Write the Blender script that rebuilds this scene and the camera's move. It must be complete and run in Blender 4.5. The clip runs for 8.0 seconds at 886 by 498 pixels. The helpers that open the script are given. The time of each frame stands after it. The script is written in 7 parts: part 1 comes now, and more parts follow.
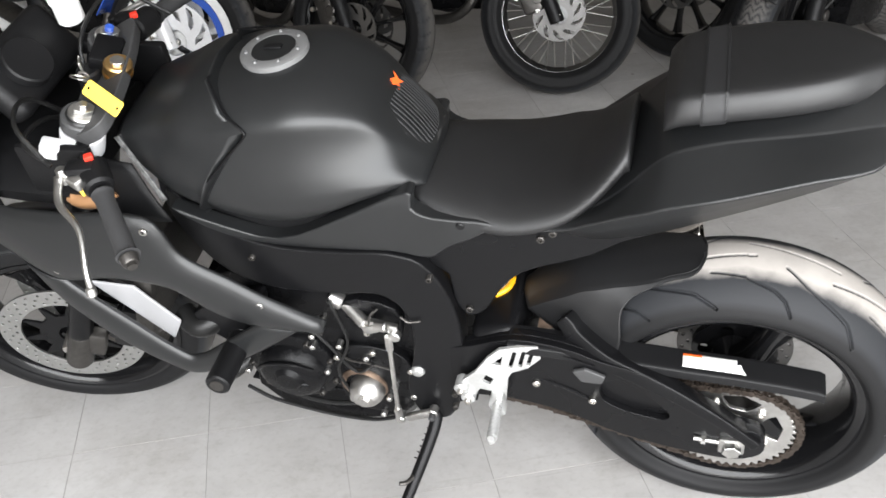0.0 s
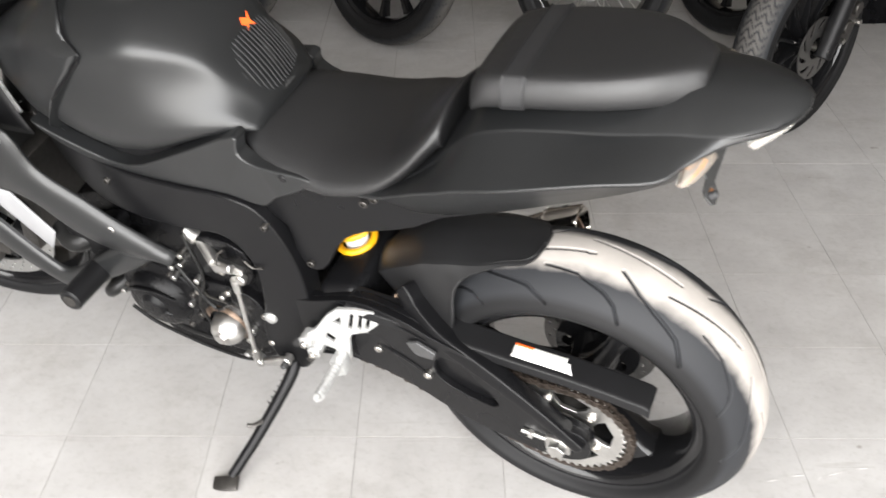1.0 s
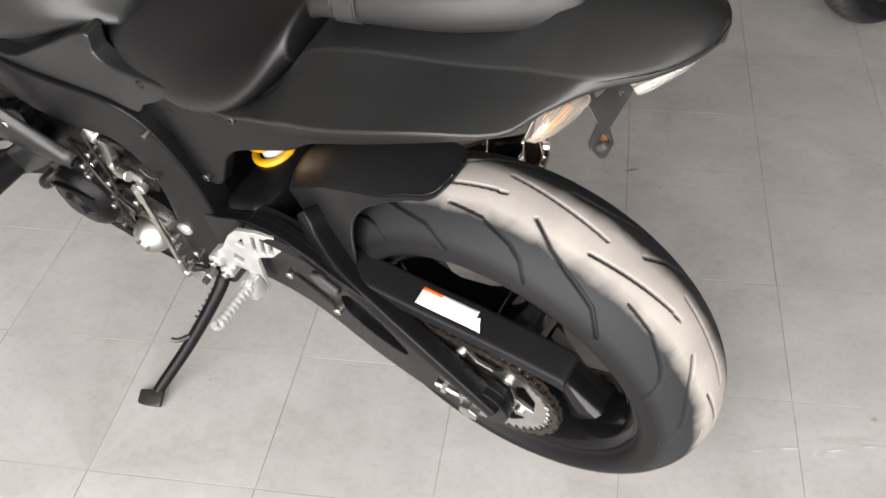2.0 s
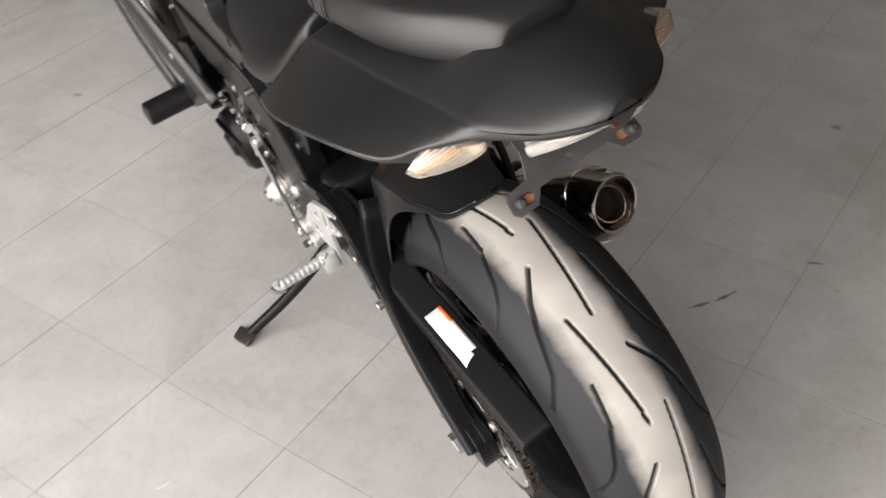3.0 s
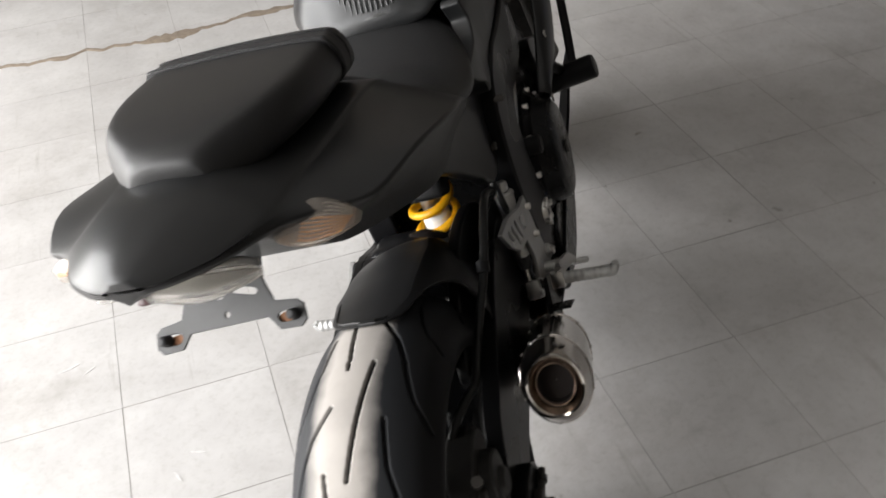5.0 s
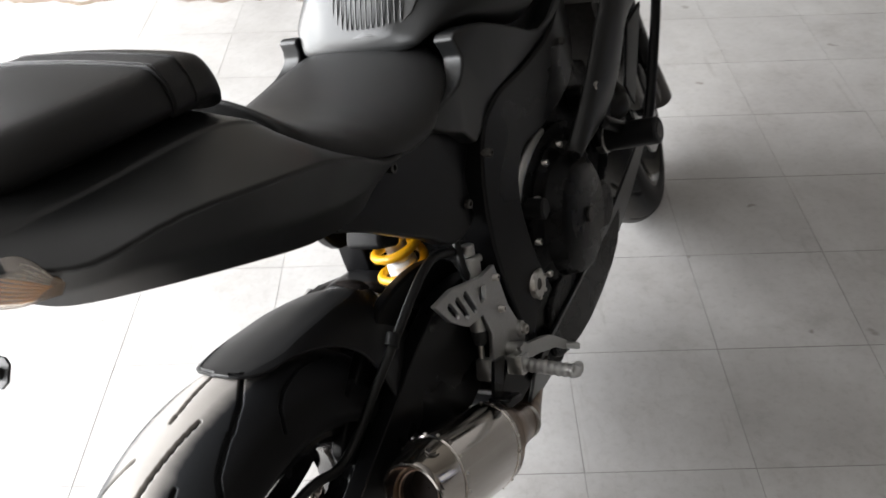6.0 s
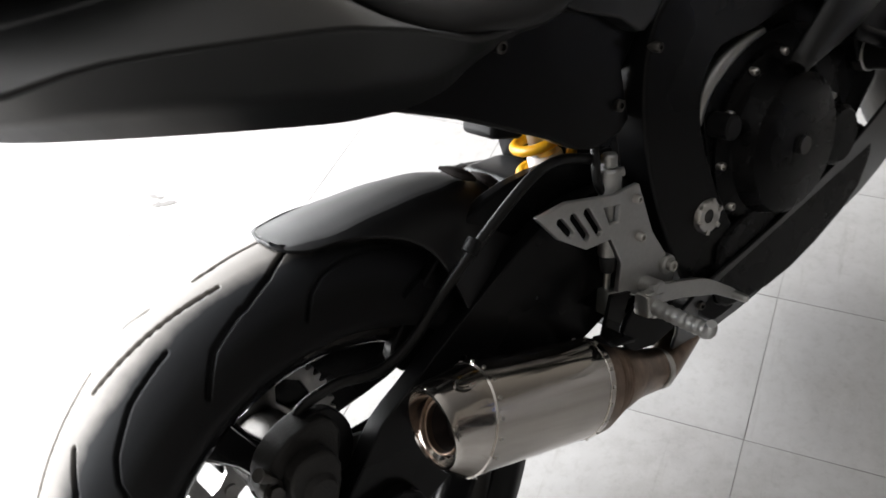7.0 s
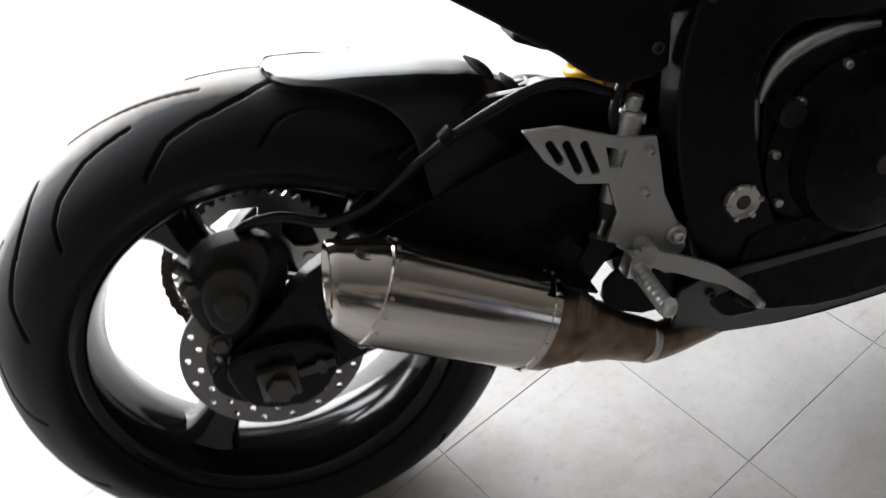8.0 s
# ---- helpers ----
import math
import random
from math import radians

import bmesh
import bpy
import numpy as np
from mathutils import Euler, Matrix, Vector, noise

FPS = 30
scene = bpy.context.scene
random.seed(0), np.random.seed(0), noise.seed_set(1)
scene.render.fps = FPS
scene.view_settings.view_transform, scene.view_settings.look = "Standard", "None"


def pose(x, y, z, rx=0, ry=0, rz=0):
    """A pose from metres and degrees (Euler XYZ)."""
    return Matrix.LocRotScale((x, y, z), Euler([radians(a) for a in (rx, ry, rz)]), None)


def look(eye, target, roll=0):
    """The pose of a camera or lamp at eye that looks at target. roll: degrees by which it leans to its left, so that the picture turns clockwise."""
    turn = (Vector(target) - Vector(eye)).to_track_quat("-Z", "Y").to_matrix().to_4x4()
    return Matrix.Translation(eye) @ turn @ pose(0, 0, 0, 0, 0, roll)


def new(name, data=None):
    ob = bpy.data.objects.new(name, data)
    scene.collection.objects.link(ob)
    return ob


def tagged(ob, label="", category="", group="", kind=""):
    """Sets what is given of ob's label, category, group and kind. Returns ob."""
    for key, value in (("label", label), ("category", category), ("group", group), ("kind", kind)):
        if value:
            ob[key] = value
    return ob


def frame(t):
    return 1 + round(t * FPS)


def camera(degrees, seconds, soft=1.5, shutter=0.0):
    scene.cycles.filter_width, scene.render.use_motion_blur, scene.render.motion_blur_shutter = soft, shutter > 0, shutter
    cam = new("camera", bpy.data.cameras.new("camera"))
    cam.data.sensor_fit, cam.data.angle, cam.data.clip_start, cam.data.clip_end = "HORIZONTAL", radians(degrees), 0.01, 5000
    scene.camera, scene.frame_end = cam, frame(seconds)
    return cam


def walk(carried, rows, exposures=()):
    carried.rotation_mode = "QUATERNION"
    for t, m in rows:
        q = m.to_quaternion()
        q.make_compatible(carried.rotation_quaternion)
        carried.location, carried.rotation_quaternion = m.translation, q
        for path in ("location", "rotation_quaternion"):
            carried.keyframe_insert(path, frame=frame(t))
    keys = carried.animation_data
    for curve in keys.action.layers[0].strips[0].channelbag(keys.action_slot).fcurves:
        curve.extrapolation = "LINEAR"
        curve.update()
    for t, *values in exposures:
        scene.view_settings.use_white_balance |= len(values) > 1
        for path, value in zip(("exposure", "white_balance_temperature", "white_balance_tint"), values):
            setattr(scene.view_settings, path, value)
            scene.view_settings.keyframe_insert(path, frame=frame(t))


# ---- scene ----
# camera and walk
PATH = [
    (0, (0.011, -1.236, 1.469), (0.25, 0.478, 0.467), -3.9),
    (0.5, (0.217, -1.192, 1.464), (0.321, 0.524, 0.442), -3.7),
    (1, (0.474, -1.216, 1.463), (0.477, 0.456, 0.365), 0.3),
    (1.5, (0.671, -1.1, 1.432), (0.526, 0.498, 0.237), -3.0),
    (2, (0.818, -0.914, 1.401), (0.536, 0.554, 0.072), -3.0),
    (2.2, (0.886, -0.851, 1.377), (0.492, 0.597, 0.055), -4.2),
    (3.3, (1.264, -0.651, 1.376), (0.264, 0.453, 0.042), -1.7),
    (3.5, (1.278, -0.578, 1.369), (0.261, 0.445, -0.017), -1.4),
    (4, (1.38, -0.385, 1.354), (0.224, 0.445, -0.051), -4.5),
    (4.5, (1.539, -0.195, 1.385), (0.163, 0.375, 0.05), -4.8),
    (5, (1.563, -0.014, 1.411), (0.025, 0.389, 0.197), -6.2),
    (5.2, (1.485, 0.046, 1.393), (-0.078, 0.421, 0.203), -3.5),
    (6.3, (1.412, 0.481, 1.382), (-0.102, 0.24, 0.097), -4.7),
    (6.5, (1.375, 0.522, 1.36), (-0.063, 0.128, 0.027), -7.0),
    (7, (1.218, 0.629, 1.294), (-0.04, -0.043, -0.109), -7.9),
    (7.5, (1.111, 0.748, 1.225), (0.072, -0.16, -0.224), -8.1),
    (8, (1.039, 0.943, 1.226), (0.213, -0.173, -0.214), -6.0),
]
cam = camera(47.9, 8.0, soft=1.6, shutter=0.3)
walk(cam, [(t, look(eye, target, roll)) for t, eye, target, roll in PATH],
     exposures=[(0.0, 0.5, 6600, 10), (0.8, 0.75, 6800, 11), (1.1, 0.7, 6850, 11), (1.5, 0.42, 7000, 12), (2.2, 0.2, 7050, 13), (3.3, 0.05, 7150, 14), (4.0, 0.05, 7000, 13),
                (4.5, 0.1, 6850, 12), (5.0, 0.38, 6800, 11), (5.2, 0.42, 6750, 11), (6.3, 0.9, 6600, 10), (8.0, 0.85, 6550, 10)])


# world: overcast sky, seen through the open shop front
world = bpy.data.worlds.new("sky")
world.use_nodes = True
scene.world = world
wn = world.node_tree
sky = wn.nodes.new("ShaderNodeTexSky")
sky.sky_type = "NISHITA"
sky.sun_disc = False
sky.sun_elevation = radians(48)
sky.sun_rotation = radians(200)
wn.links.new(sky.outputs[0], wn.nodes["Background"].inputs[0])
wn.nodes["Background"].inputs[1].default_value = 0.12

sun = new("sun", bpy.data.lights.new("sun", "SUN"))
sun.data.energy, sun.data.angle, sun.data.color = 0.8, radians(12), (1.0, 0.96, 0.9)
sun.matrix_world = look((2, -6, 8), (0, 0, 0))

# daylight of the open shop front, out of view: one added area lamp
door_light = new("shopfront_daylight", bpy.data.lights.new("shopfront_daylight", "AREA"))
door_light.data.shape = "RECTANGLE"
door_light.data.size, door_light.data.size_y = 5.2, 2.8
door_light.data.energy, door_light.data.color = 350, (0.97, 0.985, 1.0)
door_light.matrix_world = look((0.2, -2.55, 1.5), (0.2, 3.0, 1.5))


# ---------- materials ----------
def mat(name, color, rough=0.5, metal=0.0, vary=0.15, scale=30.0, bump=0.05, bump_scale=300.0, rough_vary=0.1,
        coat=0.0, tint=None, spec=0.5, stain=0.0, stain_scale=4.0):
    """Principled surface with two scales of variation and a fine relief."""
    m = bpy.data.materials.new(name)
    m.use_nodes = True
    nt = m.node_tree
    p = nt.nodes["Principled BSDF"]
    tc = nt.nodes.new("ShaderNodeTexCoord")
    n1 = nt.nodes.new("ShaderNodeTexNoise")
    n1.inputs["Scale"].default_value, n1.inputs["Detail"].default_value = scale, 5
    n2 = nt.nodes.new("ShaderNodeTexNoise")
    n2.inputs["Scale"].default_value, n2.inputs["Detail"].default_value = stain_scale, 4
    n3 = nt.nodes.new("ShaderNodeTexNoise")
    n3.inputs["Scale"].default_value, n3.inputs["Detail"].default_value = bump_scale, 3
    for n in (n1, n2, n3):
        nt.links.new(tc.outputs["Object"], n.inputs["Vector"])
    mix = nt.nodes.new("ShaderNodeMix")
    mix.data_type = "RGBA"
    dark = [c * (1 - vary) for c in color]
    lite = [min(1, c * (1 + vary)) for c in (tint or color)]
    mix.inputs[6].default_value, mix.inputs[7].default_value = (*dark, 1), (*lite, 1)
    nt.links.new(n1.outputs["Fac"], mix.inputs[0])
    out = mix.outputs[2]
    if stain:
        ramp = nt.nodes.new("ShaderNodeValToRGB")
        ramp.color_ramp.elements[0].position, ramp.color_ramp.elements[1].position = 0.42, 0.68
        ramp.color_ramp.elements[0].color = (1 - stain, 1 - stain, 1 - stain, 1)
        mul = nt.nodes.new("ShaderNodeMix")
        mul.data_type, mul.blend_type = "RGBA", "MULTIPLY"
        mul.inputs[0].default_value = 1
        nt.links.new(n2.outputs["Fac"], ramp.inputs[0])
        nt.links.new(out, mul.inputs[6])
        nt.links.new(ramp.outputs[0], mul.inputs[7])
        out = mul.outputs[2]
    nt.links.new(out, p.inputs["Base Color"])
    mr = nt.nodes.new("ShaderNodeMapRange")
    mr.inputs["To Min"].default_value = max(0.02, rough - rough_vary)
    mr.inputs["To Max"].default_value = min(1, rough + rough_vary)
    nt.links.new(n2.outputs["Fac"], mr.inputs["Value"])
    nt.links.new(mr.outputs[0], p.inputs["Roughness"])
    p.inputs["Metallic"].default_value = metal
    p.inputs["Coat Weight"].default_value = coat
    p.inputs["Specular IOR Level"].default_value = spec
    if bump:
        b = nt.nodes.new("ShaderNodeBump")
        b.inputs["Strength"].default_value, b.inputs["Distance"].default_value = bump, 0.002
        nt.links.new(n3.outputs["Fac"], b.inputs["Height"])
        nt.links.new(b.outputs[0], p.inputs["Normal"])
    return m


satin_black = mat("satin_black_paint", (0.0095, 0.010, 0.0105), 0.365, vary=0.12, scale=60, bump=0.04, bump_scale=900, rough_vary=0.05)
hugger_plastic = mat("matte_black_hugger_plastic", (0.009, 0.009, 0.0095), 0.42, vary=0.15, scale=60, bump=0.08, bump_scale=900, spec=0.46)
frame_black = mat("black_frame_paint", (0.005, 0.005, 0.0055), 0.29, vary=0.2, scale=50, bump=0.06, bump_scale=700, spec=0.17)
gloss_black = mat("gloss_black_enamel", (0.006, 0.006, 0.0065), 0.10, vary=0.2, bump=0.01, spec=0.34)
plastic_black = mat("black_moulded_plastic", (0.007, 0.007, 0.0075), 0.42, vary=0.2, bump=0.15, bump_scale=1200, spec=0.2)
seat_vinyl = mat("black_seat_vinyl", (0.012, 0.012, 0.0125), 0.37, vary=0.12, bump=0.25, bump_scale=1500, rough_vary=0.06, spec=0.48)
strap_vinyl = mat("grey_black_strap", (0.016, 0.016, 0.017), 0.5, vary=0.15, bump=0.3, bump_scale=1800)
engine_black = mat("black_engine_casting", (0.005, 0.005, 0.0055), 0.27, vary=0.3, scale=80, bump=0.25, bump_scale=500, stain=0.3, stain_scale=20, spec=0.14)
rubber = mat("black_rubber", (0.028, 0.028, 0.029), 0.65, vary=0.2, bump=0.2, bump_scale=900)
hose_rubber = mat("black_hose_rubber", (0.008, 0.008, 0.008), 0.33, vary=0.2, bump=0.1, bump_scale=1500, spec=0.3)
aluminium = mat("bare_aluminium", (0.66, 0.65, 0.63), 0.34, metal=1.0, vary=0.12, scale=120, bump=0.08, bump_scale=900, stain=0.2, stain_scale=25)
aluminium_satin = mat("satin_machined_aluminium", (0.5, 0.5, 0.49), 0.42, metal=1.0, vary=0.1, scale=200, bump=0.05, bump_scale=1500)
steel = mat("zinc_plated_steel", (0.6, 0.58, 0.55), 0.3, metal=1.0, vary=0.15, scale=150, bump=0.05)
caliper_black = mat("dusty_black_caliper", (0.02, 0.019, 0.018), 0.5, vary=0.5, scale=60, bump=0.3, bump_scale=400, spec=0.3)
dark_steel = mat("worn_dark_steel", (0.09, 0.085, 0.08), 0.42, metal=0.9, vary=0.35, scale=80, bump=0.2, bump_scale=600)
chain_steel = mat("oily_brown_chain_steel", (0.075, 0.06, 0.05), 0.45, metal=0.8, vary=0.5, scale=120, bump=0.2, bump_scale=500)
disc_steel = mat("stained_disc_steel", (0.17, 0.165, 0.16), 0.4, metal=0.9, vary=0.2, scale=90, bump=0.05)
spoke_rim = mat("dull_dark_chrome", (0.22, 0.22, 0.22), 0.3, metal=1.0, vary=0.2, scale=40)
# lit copy for the left foot rest: its strong light is in the colour
lit_alloy = mat("lit_cast_alloy", (0.56, 0.56, 0.55), 0.42, metal=0.55, vary=0.12, scale=120, bump=0.08, bump_scale=700, stain=0.2, stain_scale=25)
bright_silver = mat("bright_silver_paint", (0.74, 0.74, 0.75), 0.35, metal=0.15, vary=0.1, scale=60)
chrome = mat("polished_stainless_steel", (0.66, 0.62, 0.58), 0.13, metal=1.0, vary=0.05, scale=40, bump=0.05, bump_scale=35, rough_vary=0.05)
heat_steel = mat("heat_stained_steel", (0.13, 0.08, 0.055), 0.32, metal=0.9, vary=0.4, scale=50, bump=0.1, tint=(0.34, 0.25, 0.19), stain=0.3, stain_scale=30)
# soot of the outlet bore; also paints the shade of the hugger's slots
soot_and_slot_dark = mat("sooty_bore_and_slot_shade", (0.016, 0.010, 0.008), 0.8, vary=0.4, scale=90)
gold = mat("gold_anodised_alloy", (0.75, 0.48, 0.2), 0.3, metal=1.0, vary=0.1)
copper = mat("copper_brown_plastic", (0.32, 0.17, 0.08), 0.4, vary=0.2)
cap_grey = mat("grey_anodised_cap", (0.2, 0.2, 0.2), 0.6, metal=0.5, vary=0.1)
clamp_grey = mat("dark_grey_cast_clamp", (0.06, 0.06, 0.061), 0.5, metal=0.3, vary=0.2, scale=90, bump=0.1)
cast_silver = mat("bright_cast_alloy", (0.52, 0.52, 0.51), 0.42, metal=0.7, vary=0.1, scale=120, bump=0.06, bump_scale=900, stain=0.15, stain_scale=25)
silver_paint = mat("flat_silver_paint", (0.42, 0.42, 0.43), 0.5, metal=0.35, vary=0.08, scale=20, stain=0.1, stain_scale=15)
yellow_paint = mat("yellow_spring_paint", (0.85, 0.42, 0.01), 0.35, vary=0.12, scale=60, stain=0.25, stain_scale=30)
yellow_tag = mat("yellow_plastic_tag", (0.9, 0.62, 0.08), 0.45, vary=0.06)
maroon_plastic = mat("dark_red_plastic", (0.05, 0.012, 0.013), 0.3, vary=0.1)
red_plastic = mat("red_plastic", (0.75, 0.04, 0.02), 0.4, vary=0.1)
orange_vinyl = mat("orange_red_vinyl", (0.85, 0.12, 0.02), 0.45, vary=0.1)
white_plastic = mat("white_plastic", (0.78, 0.78, 0.77), 0.4, vary=0.05, stain=0.12, stain_scale=40)
paper_white = mat("white_sticker_paper", (0.82, 0.82, 0.8), 0.55, vary=0.05)
carbon = mat("carbon_pad", (0.03, 0.03, 0.03), 0.3, vary=0.4, scale=300, bump=0.1)
carbon_rib = mat("grey_pad_rib", (0.024, 0.024, 0.025), 0.4, vary=0.2)
grey_rib = mat("grey_rubber_rib", (0.16, 0.16, 0.16), 0.7, vary=0.5, scale=180, bump=0.4, stain=0.7, stain_scale=60)
rusty_bracket = mat("grey_painted_bracket_with_rust", (0.042, 0.042, 0.042), 0.5, vary=0.3, scale=40, stain=0.25, stain_scale=25)
rust = mat("orange_rust", (0.24, 0.10, 0.04), 0.7, vary=0.4, scale=120)
blue_paint = mat("blue_paint", (0.03, 0.09, 0.42), 0.25, vary=0.1, coat=0.3)
dark_red_paint = mat("dark_maroon_paint", (0.09, 0.03, 0.03), 0.3, vary=0.1, coat=0.3)
orange_lens = mat("amber_reflector", (0.9, 0.3, 0.02), 0.2, vary=0.1)
amber_inner = mat("amber_bulb_shade", (0.75, 0.33, 0.06), 0.35, vary=0.2, scale=40)
brown_bowl = mat("brown_lamp_bowl", (0.27, 0.195, 0.135), 0.35, metal=0.5, vary=0.2, scale=60)
silver_inner = mat("silvered_lamp_reflector", (0.44, 0.44, 0.425), 0.3, metal=0.85, vary=0.1)
wall_paint = mat("beige_wall_paint", (0.25, 0.228, 0.20), 0.8, vary=0.06, scale=3, bump=0.15, bump_scale=60, stain=0.1, stain_scale=0.8)
ceiling_paint = mat("grey_ceiling_paint", (0.24, 0.233, 0.224), 0.85, vary=0.05, scale=3)
joint_grime = mat("dark_joint_grime", (0.34, 0.325, 0.31), 0.9, vary=0.9, scale=2.5)
pale_scuff = mat("whitish_smear", (0.62, 0.61, 0.60), 0.7, vary=0.2, scale=80)
scuff_rubber = mat("dark_scuff", (0.21, 0.20, 0.19), 0.7, vary=0.4, scale=60)
pavement_mat = mat("concrete_pavement", (0.32, 0.31, 0.29), 0.85, vary=0.2, scale=6, stain=0.2, stain_scale=0.5)
mortar = mat("broken_screed", (0.23, 0.185, 0.14), 0.9, vary=0.5, scale=60, bump=0.6, bump_scale=200)


def lens_glass(name, color):
    m = bpy.data.materials.new(name)
    m.use_nodes = True
    p = m.node_tree.nodes["Principled BSDF"]
    p.inputs["Base Color"].default_value = (*color, 1)
    p.inputs["Transmission Weight"].default_value = 0.85
    p.inputs["Roughness"].default_value = 0.12
    p.inputs["IOR"].default_value = 1.3
    return m


def tile_vinyl():
    """Pale grey vinyl tile: mottled flecks, scuffs, a slight shade of its own for each tile."""
    m = bpy.data.materials.new("pale_grey_vinyl_tile")
    m.use_nodes = True
    nt = m.node_tree
    p = nt.nodes["Principled BSDF"]
    geo = nt.nodes.new("ShaderNodeNewGeometry")
    info = nt.nodes.new("ShaderNodeObjectInfo")

    def noise(scale, detail, rough=0.55):
        n = nt.nodes.new("ShaderNodeTexNoise")
        n.inputs["Scale"].default_value, n.inputs["Detail"].default_value, n.inputs["Roughness"].default_value = scale, detail, rough
        nt.links.new(geo.outputs["Position"], n.inputs["Vector"])
        return n

    def ramp(src, a, b, ca, cb):
        r = nt.nodes.new("ShaderNodeValToRGB")
        r.color_ramp.elements[0].position, r.color_ramp.elements[1].position = a, b
        r.color_ramp.elements[0].color, r.color_ramp.elements[1].color = (*ca, 1), (*cb, 1)
        nt.links.new(src, r.inputs[0])
        return r

    def mul(a, b):
        x = nt.nodes.new("ShaderNodeMix")
        x.data_type, x.blend_type = "RGBA", "MULTIPLY"
        x.inputs[0].default_value = 1
        nt.links.new(a, x.inputs[6])
        nt.links.new(b, x.inputs[7])
        return x.outputs[2]

    base = ramp(noise(7, 6, 0.65).outputs["Fac"], 0.3, 0.72, (0.49, 0.478, 0.468), (0.61, 0.60, 0.59)).outputs[0]
    fleck = ramp(noise(60, 4, 0.7).outputs["Fac"], 0.28, 0.5, (0.89, 0.885, 0.875), (1, 1, 1)).outputs[0]
    blotch = ramp(noise(1.1, 5).outputs["Fac"], 0.35, 0.65, (0.86, 0.85, 0.84), (1, 1, 1)).outputs[0]
    spots = ramp(noise(16, 2, 0.4).outputs["Fac"], 0.215, 0.25, (0.6, 0.57, 0.54), (1, 1, 1)).outputs[0]
    smudge = ramp(noise(2.6, 7, 0.72).outputs["Fac"], 0.30, 0.47, (0.80, 0.785, 0.765), (1, 1, 1)).outputs[0]
    streak = nt.nodes.new("ShaderNodeMapping")
    streak.inputs["Scale"].default_value, streak.inputs["Rotation"].default_value = (3.0, 34.0, 1.0), (0, 0, 0.5)
    nt.links.new(geo.outputs["Position"], streak.inputs["Vector"])
    drag = noise(1.0, 4, 0.6)
    nt.links.new(streak.outputs[0], drag.inputs["Vector"])
    drag = ramp(drag.outputs["Fac"], 0.27, 0.37, (0.84, 0.83, 0.815), (1, 1, 1)).outputs[0]
    own = ramp(info.outputs["Random"], 0.0, 1.0, (0.94, 0.94, 0.94), (1, 1, 1)).outputs[0]
    nt.links.new(mul(mul(mul(mul(mul(mul(base, fleck), blotch), spots), smudge), drag), own), p.inputs["Base Color"])
    r = ramp(noise(5, 5).outputs["Fac"], 0.3, 0.7, (0.3, 0.3, 0.3), (0.48, 0.48, 0.48))
    nt.links.new(r.outputs[0], p.inputs["Roughness"])
    b = nt.nodes.new("ShaderNodeBump")
    b.inputs["Strength"].default_value, b.inputs["Distance"].default_value = 0.12, 0.002
    nt.links.new(noise(35, 4).outputs["Fac"], b.inputs["Height"])
    nt.links.new(b.outputs[0], p.inputs["Normal"])
    return m


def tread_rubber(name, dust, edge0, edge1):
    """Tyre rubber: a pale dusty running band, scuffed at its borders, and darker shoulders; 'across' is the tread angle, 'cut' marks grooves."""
    m = bpy.data.materials.new(name)
    m.use_nodes = True
    nt = m.node_tree
    p = nt.nodes["Principled BSDF"]
    tc = nt.nodes.new("ShaderNodeTexCoord")

    def attr(n):
        a = nt.nodes.new("ShaderNodeAttribute")
        a.attribute_name = n
        return a.outputs["Fac"]

    def noise(scale, detail):
        n = nt.nodes.new("ShaderNodeTexNoise")
        n.inputs["Scale"].default_value, n.inputs["Detail"].default_value = scale, detail
        nt.links.new(tc.outputs["Object"], n.inputs["Vector"])
        return n.outputs["Fac"]

    def math_(op, a, b):
        x = nt.nodes.new("ShaderNodeMath")
        x.operation = op
        for k, v in enumerate((a, b)):
            if isinstance(v, (int, float)):
                x.inputs[k].default_value = v
            else:
                nt.links.new(v, x.inputs[k])
        return x.outputs[0]

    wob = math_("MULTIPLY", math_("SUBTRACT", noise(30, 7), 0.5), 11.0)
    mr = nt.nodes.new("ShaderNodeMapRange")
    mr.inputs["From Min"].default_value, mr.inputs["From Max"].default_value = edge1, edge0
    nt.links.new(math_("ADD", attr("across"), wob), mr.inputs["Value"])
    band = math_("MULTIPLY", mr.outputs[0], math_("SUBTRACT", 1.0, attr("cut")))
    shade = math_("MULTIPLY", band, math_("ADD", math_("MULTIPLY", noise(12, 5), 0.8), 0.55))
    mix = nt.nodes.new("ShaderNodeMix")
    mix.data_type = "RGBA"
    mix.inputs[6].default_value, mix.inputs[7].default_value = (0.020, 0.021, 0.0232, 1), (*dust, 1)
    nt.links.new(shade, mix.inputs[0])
    wall_r = nt.nodes.new("ShaderNodeMapRange")
    wall_r.inputs["From Min"].default_value, wall_r.inputs["From Max"].default_value = 50, 59
    nt.links.new(attr("across"), wall_r.inputs["Value"])
    side = nt.nodes.new("ShaderNodeMix")
    side.data_type = "RGBA"
    side.inputs[7].default_value = (0.009, 0.009, 0.0095, 1)
    nt.links.new(wall_r.outputs[0], side.inputs[0])
    nt.links.new(mix.outputs[2], side.inputs[6])
    nt.links.new(side.outputs[2], p.inputs["Base Color"])
    p.inputs["Roughness"].default_value = 0.55
    p.inputs["Specular IOR Level"].default_value = 0.17
    b = nt.nodes.new("ShaderNodeBump")
    b.inputs["Strength"].default_value, b.inputs["Distance"].default_value = 0.2, 0.001
    nt.links.new(noise(420, 3), b.inputs["Height"])
    nt.links.new(b.outputs[0], p.inputs["Normal"])
    return m


